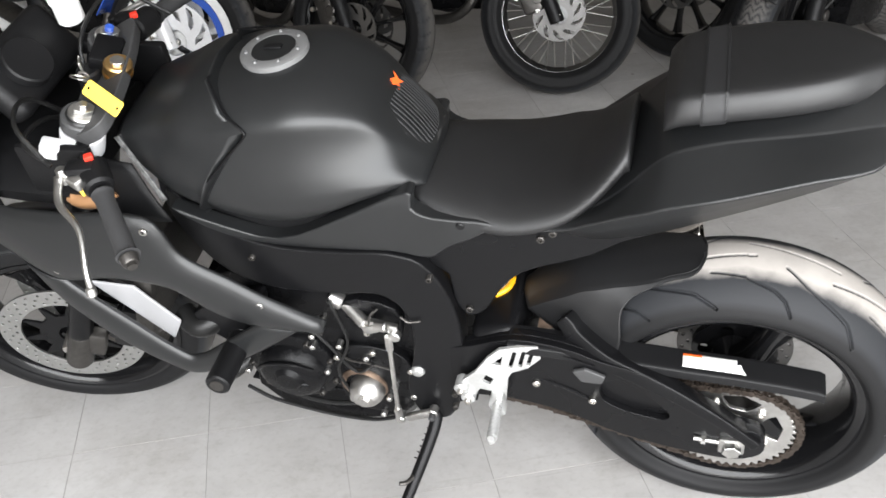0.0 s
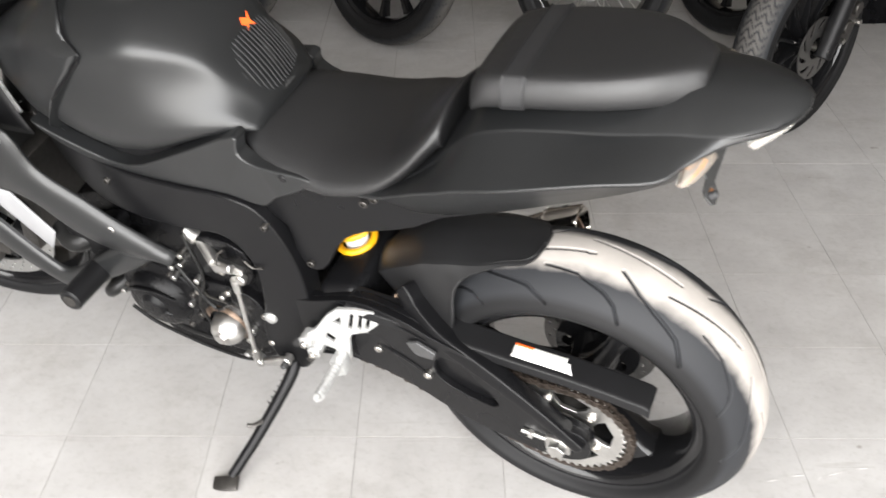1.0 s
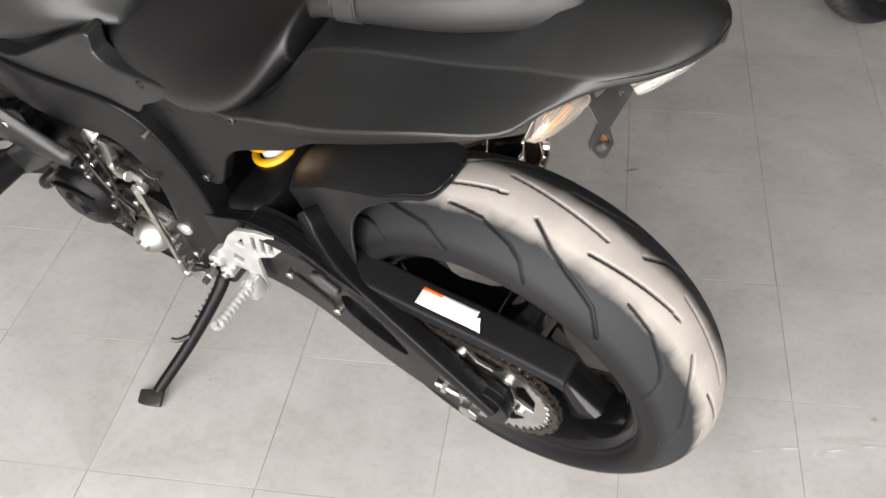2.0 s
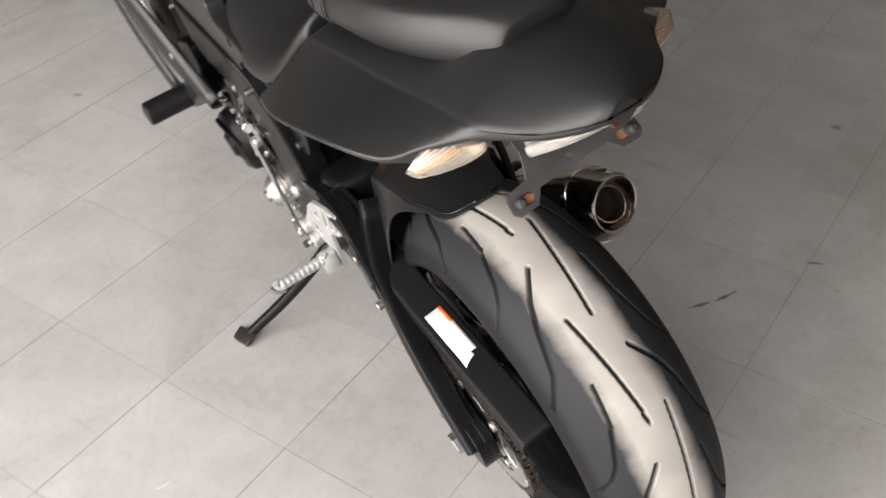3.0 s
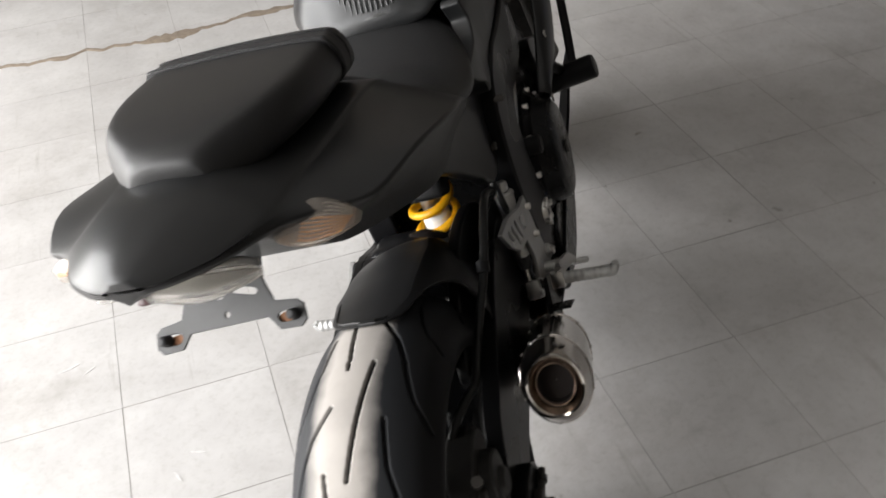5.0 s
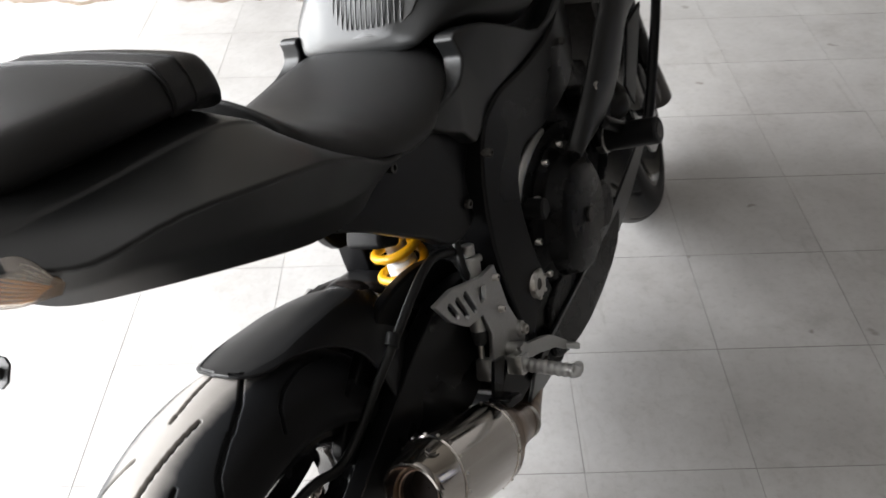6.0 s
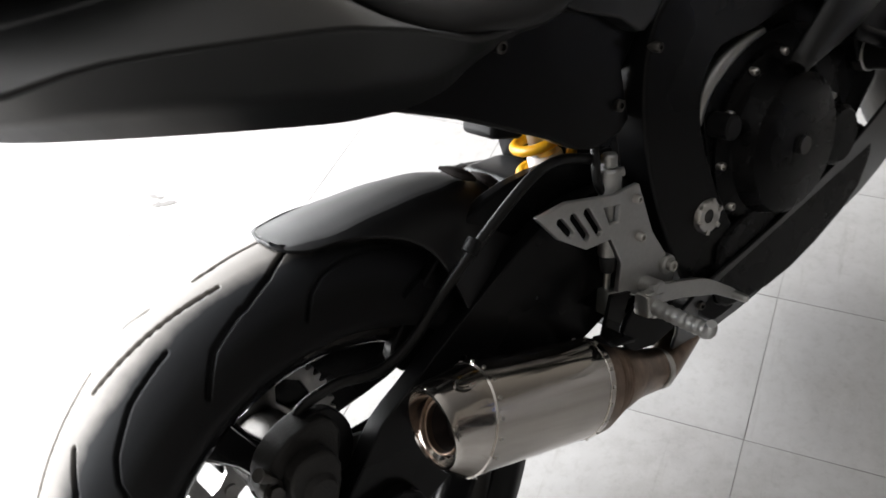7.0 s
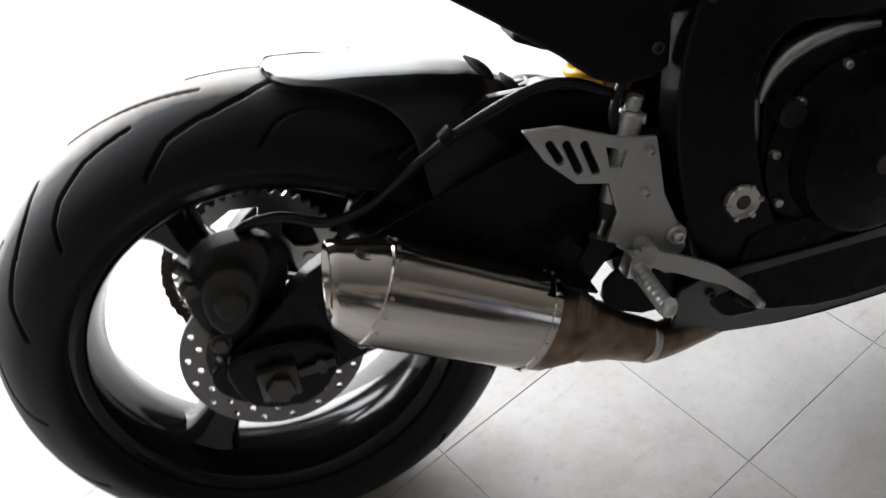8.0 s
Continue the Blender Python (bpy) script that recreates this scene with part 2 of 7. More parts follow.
clear_lens = lens_glass("clear_lamp_lens", (0.86, 0.84, 0.80))
smoked_lens = lens_glass("smoked_indicator_lens", (0.76, 0.68, 0.60))
tile_mat = tile_vinyl()
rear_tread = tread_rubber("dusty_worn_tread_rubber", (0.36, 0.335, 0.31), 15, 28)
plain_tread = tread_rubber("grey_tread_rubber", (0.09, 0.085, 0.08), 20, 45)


# ---------- mesh builders ----------
def catmull(pts, n, closed=False):
    """Points on a smooth curve through pts, n per span."""
    p = [np.array(q, float) for q in pts]
    m = len(p)
    out = []
    for i in range(m if closed else m - 1):
        a, b = p[i], p[(i + 1) % m]
        z = p[(i - 1) % m] if closed or i else 2 * a - b
        c = p[(i + 2) % m] if closed or i + 2 < m else 2 * b - a
        for k in range(n):
            t = k / n
            out.append(0.5 * (2 * a + (b - z) * t + (2 * z - 5 * a + 4 * b - c) * t * t + (3 * a - z - 3 * b + c) * t ** 3))
    if not closed:
        out.append(p[-1])
    return out


def bm_new(verts, faces):
    bm = bmesh.new()
    vs = [bm.verts.new(v) for v in verts]
    for f in faces:
        try:
            bm.faces.new([vs[i] for i in f])
        except ValueError:
            pass
    return bm


def join(*bms):
    """All meshes in one."""
    out = bmesh.new()
    for b in bms:
        me = bpy.data.meshes.new("tmp")
        b.to_mesh(me)
        out.from_mesh(me)
        bpy.data.meshes.remove(me)
        b.free()
    return out


def move(bm, m):
    bmesh.ops.transform(bm, matrix=m, verts=bm.verts)
    return bm


def shape(bm, f):
    """Moves each vertex to f(x, y, z)."""
    for v in bm.verts:
        v.co = f(*v.co)
    return bm


def loft(rings, caps=True):
    n = len(rings[0])
    verts = [tuple(p) for r in rings for p in r]
    faces = [(a * n + i, a * n + (i + 1) % n, (a + 1) * n + (i + 1) % n, (a + 1) * n + i) for a in range(len(rings) - 1) for i in range(n)]
    if caps:
        faces += [tuple(range(n))[::-1], tuple((len(rings) - 1) * n + i for i in range(n))]
    bm = bm_new(verts, faces)
    bmesh.ops.recalc_face_normals(bm, faces=bm.faces)
    return bm


def hull(sections, fine=4, close=True):
    """A body, symmetric about y = 0, from half profiles (y, z), top to bottom, at stations x (a third number shifts a point along x); smooth along x and round the profile."""
    rings = []
    for x, half in sections:
        half = [(*h, 0.0)[:3] for h in half]
        ring = [(x + d, y, z) for y, z, d in half] + [(x + d, -y, z) for y, z, d in half[::-1] if y > 1e-6]
        rings.append(ring)
    cols = [catmull([r[i] for r in rings], fine) for i in range(len(rings[0]))]
    rings = [[c[k] for c in cols] for k in range(len(cols[0]))]
    return loft(rings, close)


def patch(rows, nu=4, nv=4):
    """A smooth open sheet through a grid of points."""
    a = [catmull(r, nu) for r in rows]
    b = [catmull([r[i] for r in a], nv) for i in range(len(a[0]))]
    n, m = len(b), len(b[0])
    verts = [tuple(b[i][j]) for i in range(n) for j in range(m)]
    faces = [(i * m + j, i * m + j + 1, (i + 1) * m + j + 1, (i + 1) * m + j) for i in range(n - 1) for j in range(m - 1)]
    return bm_new(verts, faces)


def lathe(profile, segs=48, closed=False):
    """Turns (radius, y) round the y axis."""
    verts, faces, n = [], [], len(profile)
    for k in range(segs):
        a = 2 * math.pi * k / segs
        verts += [(r * math.cos(a), y, r * math.sin(a)) for r, y in profile]
    for k in range(segs):
        for i in range(n if closed else n - 1):
            j = (i + 1) % n
            faces.append((k * n + i, k * n + j, ((k + 1) % segs) * n + j, ((k + 1) % segs) * n + i))
    bm = bm_new(verts, faces)
    bmesh.ops.remove_doubles(bm, verts=bm.verts, dist=1e-5)
    bmesh.ops.recalc_face_normals(bm, faces=bm.faces)
    return bm


def box(sx, sy, sz, at=(0, 0, 0), turn=(0, 0, 0), bevel=0.0, segs=2):
    bm = bmesh.new()
    bmesh.ops.create_cube(bm, size=1)
    bmesh.ops.scale(bm, vec=(sx, sy, sz), verts=bm.verts)
    if bevel:
        bmesh.ops.bevel(bm, geom=bm.edges[:], offset=bevel, segments=segs, affect="EDGES", profile=0.5)
    return move(bm, pose(*at, *turn))


def rod(a, b, r0, r1=None, segs=16, bevel=0.0):
    """A round bar from a to b."""
    a, b = Vector(a), Vector(b)
    d = (b - a).normalized()
    u = d.orthogonal().normalized()
    w = d.cross(u)
    r1 = r0 if r1 is None else r1
    stops = [(a, r0), (b, r1)]
    if bevel:
        stops = [(a, r0 - bevel), (a + d * bevel, r0), (b - d * bevel, r1), (b, r1 - bevel)]
    return loft([[p + r * (math.cos(t) * u + math.sin(t) * w) for t in [2 * math.pi * k / segs for k in range(segs)]] for p, r in stops])


def tube(pts, r, segs=10, fine=5, closed=False):
    """A round hose along a smooth curve; r may be a list, one for each point."""
    rs = r if isinstance(r, (list, tuple)) else [r] * len(pts)
    line = catmull([(*p, q) for p, q in zip(pts, rs)], fine, closed)
    ps = [Vector(q[:3]) for q in line]
    rings, up = [], None
    for i, p in enumerate(ps):
        d = (ps[(i + 1) % len(ps)] - ps[i - 1] if closed or 0 < i < len(ps) - 1 else (ps[1] - ps[0] if i == 0 else ps[-1] - ps[-2])).normalized()
        up = d.orthogonal().normalized() if up is None else (up - d * up.dot(d)).normalized()
        w = d.cross(up)
        rings.append([p + float(line[i][3]) * (math.cos(t) * up + math.sin(t) * w) for t in [2 * math.pi * k / segs for k in range(segs)]])
    if closed:
        rings.append(rings[0])
    return loft(rings, not closed)


def plate(outline, y0, y1, holes=(), smooth=0):
    """A flat piece between y0 and y1 with an outline in x and z, and holes through it."""
    bm = bmesh.new()
    edges = []
    for ring in (outline, *holes):
        pts = catmull(ring, smooth, True) if smooth else ring
        vs = [bm.verts.new((p[0], y0, p[1])) for p in pts]
        edges += [bm.edges.new((vs[i], vs[(i + 1) % len(vs)])) for i in range(len(vs))]
    bmesh.ops.triangle_fill(bm, use_beauty=True, use_dissolve=False, edges=edges)
    got = bmesh.ops.extrude_face_region(bm, geom=bm.faces[:])
    bmesh.ops.translate(bm, vec=(0, y1 - y0, 0), verts=[v for v in got["geom"] if isinstance(v, bmesh.types.BMVert)])
    bmesh.ops.recalc_face_normals(bm, faces=bm.faces)
    return bm


def ring_pts(cx, cz, r, n=16, ry=None, turn=0.0):
    out = []
    for k in range(n):
        a = 2 * math.pi * k / n
        x, z = r * math.cos(a), (ry or r) * math.sin(a)
        c, s = math.cos(turn), math.sin(turn)
        out.append((cx + x * c - z * s, cz + x * s + z * c))
    return out


def slot(x0, z0, x1, z1, w, n=5):
    """Outline of a slot with round ends."""
    d = math.atan2(z1 - z0, x1 - x0)
    out = [(x1 + w * math.cos(d + t), z1 + w * math.sin(d + t)) for t in np.linspace(-math.pi / 2, math.pi / 2, n)]
    return out + [(x0 + w * math.cos(d + t), z0 + w * math.sin(d + t)) for t in np.linspace(math.pi / 2, 3 * math.pi / 2, n)]


def part(name, bm, material, parent=None, label="", bevel=0.0, sub=0, thick=0.0, flat=False, at=None, sharp=38, crisp=False):
    """Links a bmesh as one mesh object under a thing or a part."""
    me = bpy.data.meshes.new(name)
    bm.to_mesh(me)
    bm.free()
    me.materials.append(material)
    ob = new(name, me)
    if parent:
        ob.parent = parent
    if at is not None:
        ob.matrix_basis = at
    if not flat:
        me.polygons.foreach_set("use_smooth", [True] * len(me.polygons))
        me.set_sharp_from_angle(angle=radians(sharp))
    if thick:
        s = ob.modifiers.new("thickness", "SOLIDIFY")
        s.thickness, s.offset = thick, -1
    if bevel:
        b = ob.modifiers.new("edge", "BEVEL")
        b.width, b.segments, b.limit_method, b.angle_limit = bevel, 3, "ANGLE", radians(40)
        b.harden_normals = False
    if bevel or crisp:
        w = ob.modifiers.new("face_normals", "WEIGHTED_NORMAL")
        w.mode, w.weight, w.keep_sharp = "FACE_AREA", 50, False
    if sub:
        s = ob.modifiers.new("round", "SUBSURF")
        s.levels = s.render_levels = sub
    if label:
        ob["label"] = label
    return ob


def thing(name, m, label, category, group=""):
    ob = new(name)
    ob.empty_display_size = 0.1
    ob.matrix_basis = m
    return tagged(ob, label, category, group)


# ---------- the room ----------
X0, X1, Y0, Y1, HIGH = -4.5, 5.4, -2.7, 7.5, 3.3
ground = part("ground", box(160, 160, 0.1, (0, 0, -0.17)), pavement_mat)
tagged(ground, "grey concrete pavement outside the shop", "ground", kind="structure")
floor = part("floor", box(X1 - X0, Y1 - Y0, 0.1, ((X0 + X1) / 2, (Y0 + Y1) / 2, -0.0509)), joint_grime)
tagged(floor, "pale grey vinyl tile floor, scuffed and stained", "floor", kind="structure")


def wall(name, sx, sy, at, label="plain beige painted wall"):
    return tagged(part(name, box(sx, sy, HIGH, (*at, HIGH / 2)), wall_paint), label, "wall", kind="structure")


wall("wall_north", X1 - X0 + 0.4, 0.2, ((X0 + X1) / 2, Y1 + 0.1))
wall("wall_east", 0.2, Y1 - Y0, (X1 + 0.1, (Y0 + Y1) / 2))
wall("wall_west", 0.2, Y1 - Y0, (X0 - 0.1, (Y0 + Y1) / 2))
front = join(box(2.0, 0.2, HIGH, (X0 + 1.0, Y0 - 0.1, HIGH / 2)), box(2.5, 0.2, HIGH, (X1 - 1.25, Y0 - 0.1, HIGH / 2)),
             box(X1 - X0 - 4.5, 0.2, 0.35, ((X0 + 2.0 + X1 - 2.5) / 2, Y0 - 0.1, HIGH - 0.175)))
tagged(part("wall_south", front, wall_paint), "beige shop front wall with a wide open doorway", "wall", kind="structure")
tagged(part("ceiling", box(X1 - X0 + 0.4, Y1 - Y0 + 0.4, 0.15, ((X0 + X1) / 2, (Y0 + Y1) / 2, HIGH + 0.075)), ceiling_paint),
       "grey painted ceiling", "ceiling", kind="structure")


# ---------- wheels and tyres ----------
def grooved_tyre(radius, crown, width_deg, side, bead_r, bead_y, pitch, cuts, segs=720, rows=86, depth=0.006, shift=0.0):
    """A tyre with grooves cut into its tread. cuts: polylines of (turn, across) degrees in one pitch, with a half width in metres; shift turns the pattern to one side."""
    core = radius - crown
    ph = np.radians(np.linspace(-width_deg, width_deg, rows))
    th = np.linspace(0, 2 * np.pi, segs, endpoint=False)
    T, P = np.meshgrid(th, ph, indexing="ij")
    cut = np.zeros_like(T)
    if cuts:
        fold = np.degrees(T) % pitch
        for line, w in cuts:
            for shift in (-2, -1, 0, 1, 2):
                pts = np.array([(np.radians(a + shift * pitch) * radius, np.radians(b + shift) * crown) for a, b in line])
                q = np.stack([np.radians(fold) * radius, P * crown], -1)
                for a, b in zip(pts[:-1], pts[1:]):
                    d = b - a
                    s = np.clip(((q - a) @ d) / (d @ d), 0, 1)
                    dist = np.linalg.norm(q - (a + s[..., None] * d), axis=-1)
                    cut = np.maximum(cut, np.clip((w - dist) / 0.0012 + 0.5, 0, 1))
    R = core + (crown - depth * cut) * np.cos(P)
    Yc = (crown - depth * cut) * np.sin(P)
    ye, re = crown * math.sin(ph[-1]), core + crown * math.cos(ph[-1])
    wall_prof = [(re - (re - bead_r) * 0.18, side - 0.001), (re - (re - bead_r) * 0.45, side), (re - (re - bead_r) * 0.75, (side + bead_y) / 2 + 0.004), (bead_r + 0.004, bead_y + 0.002), (bead_r, bead_y - 0.002), (bead_r - 0.012, bead_y - 0.012)]
    cols_r = [np.full(segs, r) for r, _ in wall_prof[::-1]] + [R[:, j] for j in range(rows)] + [np.full(segs, r) for r, _ in wall_prof]
    cols_y = [np.full(segs, -y) for _, y in wall_prof[::-1]] + [Yc[:, j] for j in range(rows)] + [np.full(segs, y) for _, y in wall_prof]
    k = len(wall_prof)
    n = rows + 2 * k
    RR, YY = np.stack(cols_r, 1), np.stack(cols_y, 1)
    verts = np.stack([RR * np.sin(th)[:, None], YY, RR * np.cos(th)[:, None]], -1).reshape(-1, 3)
    i, j = np.meshgrid(np.arange(segs), np.arange(n - 1), indexing="ij")
    i2 = (i + 1) % segs
    faces = np.stack([i * n + j, i2 * n + j, i2 * n + j + 1, i * n + j + 1], -1).reshape(-1, 4)
    me = bpy.data.meshes.new("tyre")
    me.from_pydata(verts.tolist(), [], faces.tolist())
    across = np.full((segs, n), 90.0)
    across[:, k:k + rows] = np.abs(np.degrees(P) - 2.5 * shift)
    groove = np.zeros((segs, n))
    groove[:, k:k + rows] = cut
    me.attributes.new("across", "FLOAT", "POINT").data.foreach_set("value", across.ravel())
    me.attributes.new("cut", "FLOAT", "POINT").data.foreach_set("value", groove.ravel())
    me.polygons.foreach_set("use_smooth", [True] * len(me.polygons))
    return me


def mesh_part(name, me, material, parent, label="", at=None):
    me.materials.append(material)
    ob = new(name, me)
    ob.parent = parent
    if at is not None:
        ob.matrix_basis = at
    if label:
        ob["label"] = label
    return ob


def tread_cuts(half):
    left = [
        ([(-0.8, -14.3), (-15.2, -8.0), (-28.2, -2.9)], 0.0022),
        ([(-11.9, 12.5), (-18.5, 27), (-25, 35.5), (-35, 45.5), (-42, 62)], 0.0027),
        ([(10.5, 26), (0, 29.5), (-9, 39), (-13, 47), (-16.3, 61)], 0.002),
    ]
    return left + [([(a + half, -b) for a, b in line], w) for line, w in left]


def disc_plate(r_out, r_in, y0, y1, holes=18, rows=(0.3, 0.7), hole_r=0.004):
    rings = []
    for k in range(holes):
        for q, f in enumerate(rows):
            a = 2 * math.pi * (k + 0.5 * q) / holes
            r = r_in + (r_out - r_in) * f
            rings.append(ring_pts(r * math.cos(a), r * math.sin(a), hole_r, 8))
    return plate(ring_pts(0, 0, r_out, 64), y0, y1, [ring_pts(0, 0, r_in, 48)] + rings)


def cast_rim(r, w, hub_r, hub_w, drop=0.03):
    """A cast wheel: a well between two flanges, and the hub."""
    well = lathe([(r + 0.012, w), (r + 0.013, w + 0.006), (r + 0.004, w + 0.008), (r - 0.005, w + 0.003), (r - 0.009, w * 0.95), (r - drop * 0.55, w * 0.55), (r - drop * 0.8, 0), (r - drop * 0.55, -w * 0.55), (r - 0.009, -w * 0.95),
                  (r - 0.005, -w - 0.003), (r + 0.004, -w - 0.008), (r + 0.013, -w - 0.006), (r + 0.012, -w), (r + 0.002, -w * 0.8), (r - drop * 0.55 + 0.007, -w * 0.5),
                  (r - drop * 0.8 + 0.006, 0), (r - drop * 0.55 + 0.007, w * 0.5), (r + 0.002, w * 0.8)], 96, True)
    hub = lathe([(0.014, hub_w), (hub_r * 0.8, hub_w), (hub_r, hub_w - 0.008), (hub_r * 0.85, hub_w * 0.4), (hub_r * 0.85, -hub_w * 0.4), (hub_r, -hub_w + 0.008), (hub_r * 0.8, -hub_w), (0.014, -hub_w)], 40, True)
    return join(well, hub)


def cast_spokes(parent, material, r, hub_r, hub_w, spokes, first, spoke_w, drop=0.03):
    """Tapered spokes between hub and rim, each a piece. Angles from ahead, in degrees."""
    for k in range(spokes):
        a = radians(first + 360 * k / spokes)
        rings = []
        for f, sw, st in ((0.0, 1.25, 0.9), (0.25, 0.8, 0.7), (0.6, 0.75, 0.6), (0.9, 1.15, 0.75), (1.0, 1.6, 0.8)):
            d = hub_r * 0.7 + (r - drop - hub_r * 0.7) * f
            e = [(math.cos(t), math.sin(t)) for t in [2 * math.pi * q / 12 for q in range(12)]]
            ring = []
            for ce, se in e:
                u, v = spoke_w * sw * 0.5 * math.copysign(abs(ce) ** 0.6, ce), hub_w * st * 0.75 * math.copysign(abs(se) ** 0.6, se)
                ring.append((d * math.cos(a) - u * math.sin(a), v, d * math.sin(a) + u * math.cos(a)))
            rings.append(ring)
        part("spoke", loft(rings), material, parent)


def bolt(parent, at, axis="y", r=0.007, material=None, name="bolt", h=0.006):
    """A socket bolt head with a recess, facing along axis ('y', '-y', 'z')."""
    bm = lathe([(0.0, h * 0.35), (r * 0.5, h * 0.35), (r * 0.52, h), (r * 0.85, h), (r, h * 0.8), (r, -0.012), (0.0, -0.012)], 12)
    turn = {"y": (0, 0, 0), "-y": (0, 0, 180), "z": (90, 0, 0), "x": (0, 0, -90), "-x": (0, 0, 90)}[axis]
    return part(name, bm, material or steel, parent, at=pose(*at, *turn))


# ---------- the black sport motorcycle ----------
LEAN, HEAD = 15.2, 155.77
moto = thing("motorcycle", Matrix.Translation((0.7820, 0.2466, 0.0036)) @ pose(0, 0, 0, 0, 0, HEAD) @ pose(0, 0, 0, -LEAN),
             "matte black sport motorcycle leaning on its side stand", "motorcycle")
# the rear wheel stands a little more upright than the frame
WR = Matrix.Translation((0.006, 0.023, 0.313)) @ pose(0, 0, 0, LEAN) @ pose(0, 0, 0, 0, 0, -0.83) @ pose(0, 0, 0, -12.43)


# rear wheel
rear = part("rear_wheel", cast_rim(0.2159, 0.067, 0.052, 0.062, 0.032), gloss_black, moto, "gloss black cast rear wheel with three spokes", at=WR)
cast_spokes(rear, gloss_black, 0.2159, 0.052, 0.062, 3, 115, 0.05, 0.023)
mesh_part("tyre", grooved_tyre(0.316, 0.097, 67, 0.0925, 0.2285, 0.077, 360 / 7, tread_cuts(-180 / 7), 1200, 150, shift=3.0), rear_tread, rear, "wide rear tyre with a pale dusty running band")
part("brake_disc", disc_plate(0.108, 0.078, -0.080, -0.075), disc_steel, rear, "drilled steel rear brake disc", bevel=0.0006)
part("disc_carrier", plate(ring_pts(0, 0, 0.08, 40), -0.079, -0.060, [ring_pts(0.055 * math.cos(a), 0.055 * math.sin(a), 0.014, 12) for a in [k * math.pi * 2 / 5 for k in range(5)]]), gloss_black, rear)
teeth = []
for k in range(45 * 4):
    a = 2 * math.pi * k / 180
    teeth.append(((0.1125 if k % 4 < 2 else 0.1055) * math.cos(a), (0.1125 if k % 4 < 2 else 0.1055) * math.sin(a)))
windows = []
for k in range(5):
    a = 2 * math.pi * k / 5 + 0.5
    windows.append([(rr * math.cos(a + da), rr * math.sin(a + da)) for rr, da in ((0.054, -0.26), (0.072, -0.40), (0.086, -0.40), (0.090, 0), (0.086, 0.40), (0.072, 0.40), (0.054, 0.26))])
part("sprocket", plate(teeth, 0.1145, 0.1215, windows + [ring_pts(0, 0, 0.02, 16)]), aluminium, rear, "worn silver rear sprocket", bevel=0.0008)
part("sprocket_hub", lathe([(0.0, 0.124), (0.036, 0.124), (0.046, 0.1145), (0.05, 0.05)], 32), dark_steel, rear)
for k in range(5):
    a = 2 * math.pi * k / 5 + 1.13
    bolt(rear, (0.068 * math.cos(a), 0.122, 0.068 * math.sin(a)), r=0.0085)
part("balance_weight", join(box(0.005, 0.016, 0.02, (-0.2045, 0.058, 0.068), (0, 18, 0), 0.0015), box(0.005, 0.014, 0.012, (-0.2085, 0.058, 0.048), (0, 14, 0), 0.0015)), aluminium, rear)

# the steering is turned a little to the left, about its raked stem
rake = radians(23.5)
STEM = Matrix.Translation((1.062, 0, 0.945))
STEER = STEM @ Matrix.Rotation(radians(13.4), 4, Vector((-math.sin(rake), 0, math.cos(rake)))) @ STEM.inverted()

# front wheel
fw = part("front_wheel", cast_rim(0.2159, 0.05, 0.045, 0.05), gloss_black, moto, "gloss black cast front wheel", at=STEER @ pose(1.405, 0, 0.300))
cast_spokes(fw, gloss_black, 0.2159, 0.045, 0.05, 3, 70, 0.045)
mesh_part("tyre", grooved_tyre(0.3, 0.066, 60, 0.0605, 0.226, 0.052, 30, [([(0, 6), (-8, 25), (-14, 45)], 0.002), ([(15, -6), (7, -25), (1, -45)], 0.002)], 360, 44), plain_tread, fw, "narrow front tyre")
for s in (1, -1):
    part("brake_disc", disc_plate(0.155, 0.108, s * 0.068 - 0.0025, s * 0.068 + 0.0025, 30, (0.22, 0.5, 0.78), 0.0035), aluminium_satin, fw, "drilled front brake disc", bevel=0.0006)
    arms = [(0.112 if k % 4 < 1 else 0.07) for k in range(40)]
    part("disc_carrier", plate([(r * math.cos(2 * math.pi * k / 40), r * math.sin(2 * math.pi * k / 40)) for k, r in enumerate(arms)], s * 0.066 - 0.003, s * 0.066 + 0.003, [ring_pts(0, 0, 0.03, 16)], 2), frame_black, fw)
part("axle_nut", lathe([(0.0, 0.11), (0.012, 0.11), (0.014, 0.105), (0.014, -0.1), (0.0, -0.1)], 12), steel, fw)

# fork, triple clamps and clip-on bars


def steer(d, y, off=0.0):
    """A place on the fork: d metres up from the axle, y to the left, off ahead of the legs."""
    return (1.405 - 0.025 - d * math.sin(rake) + off * math.cos(rake), y, 0.3 + d * math.cos(rake) + off * math.sin(rake))


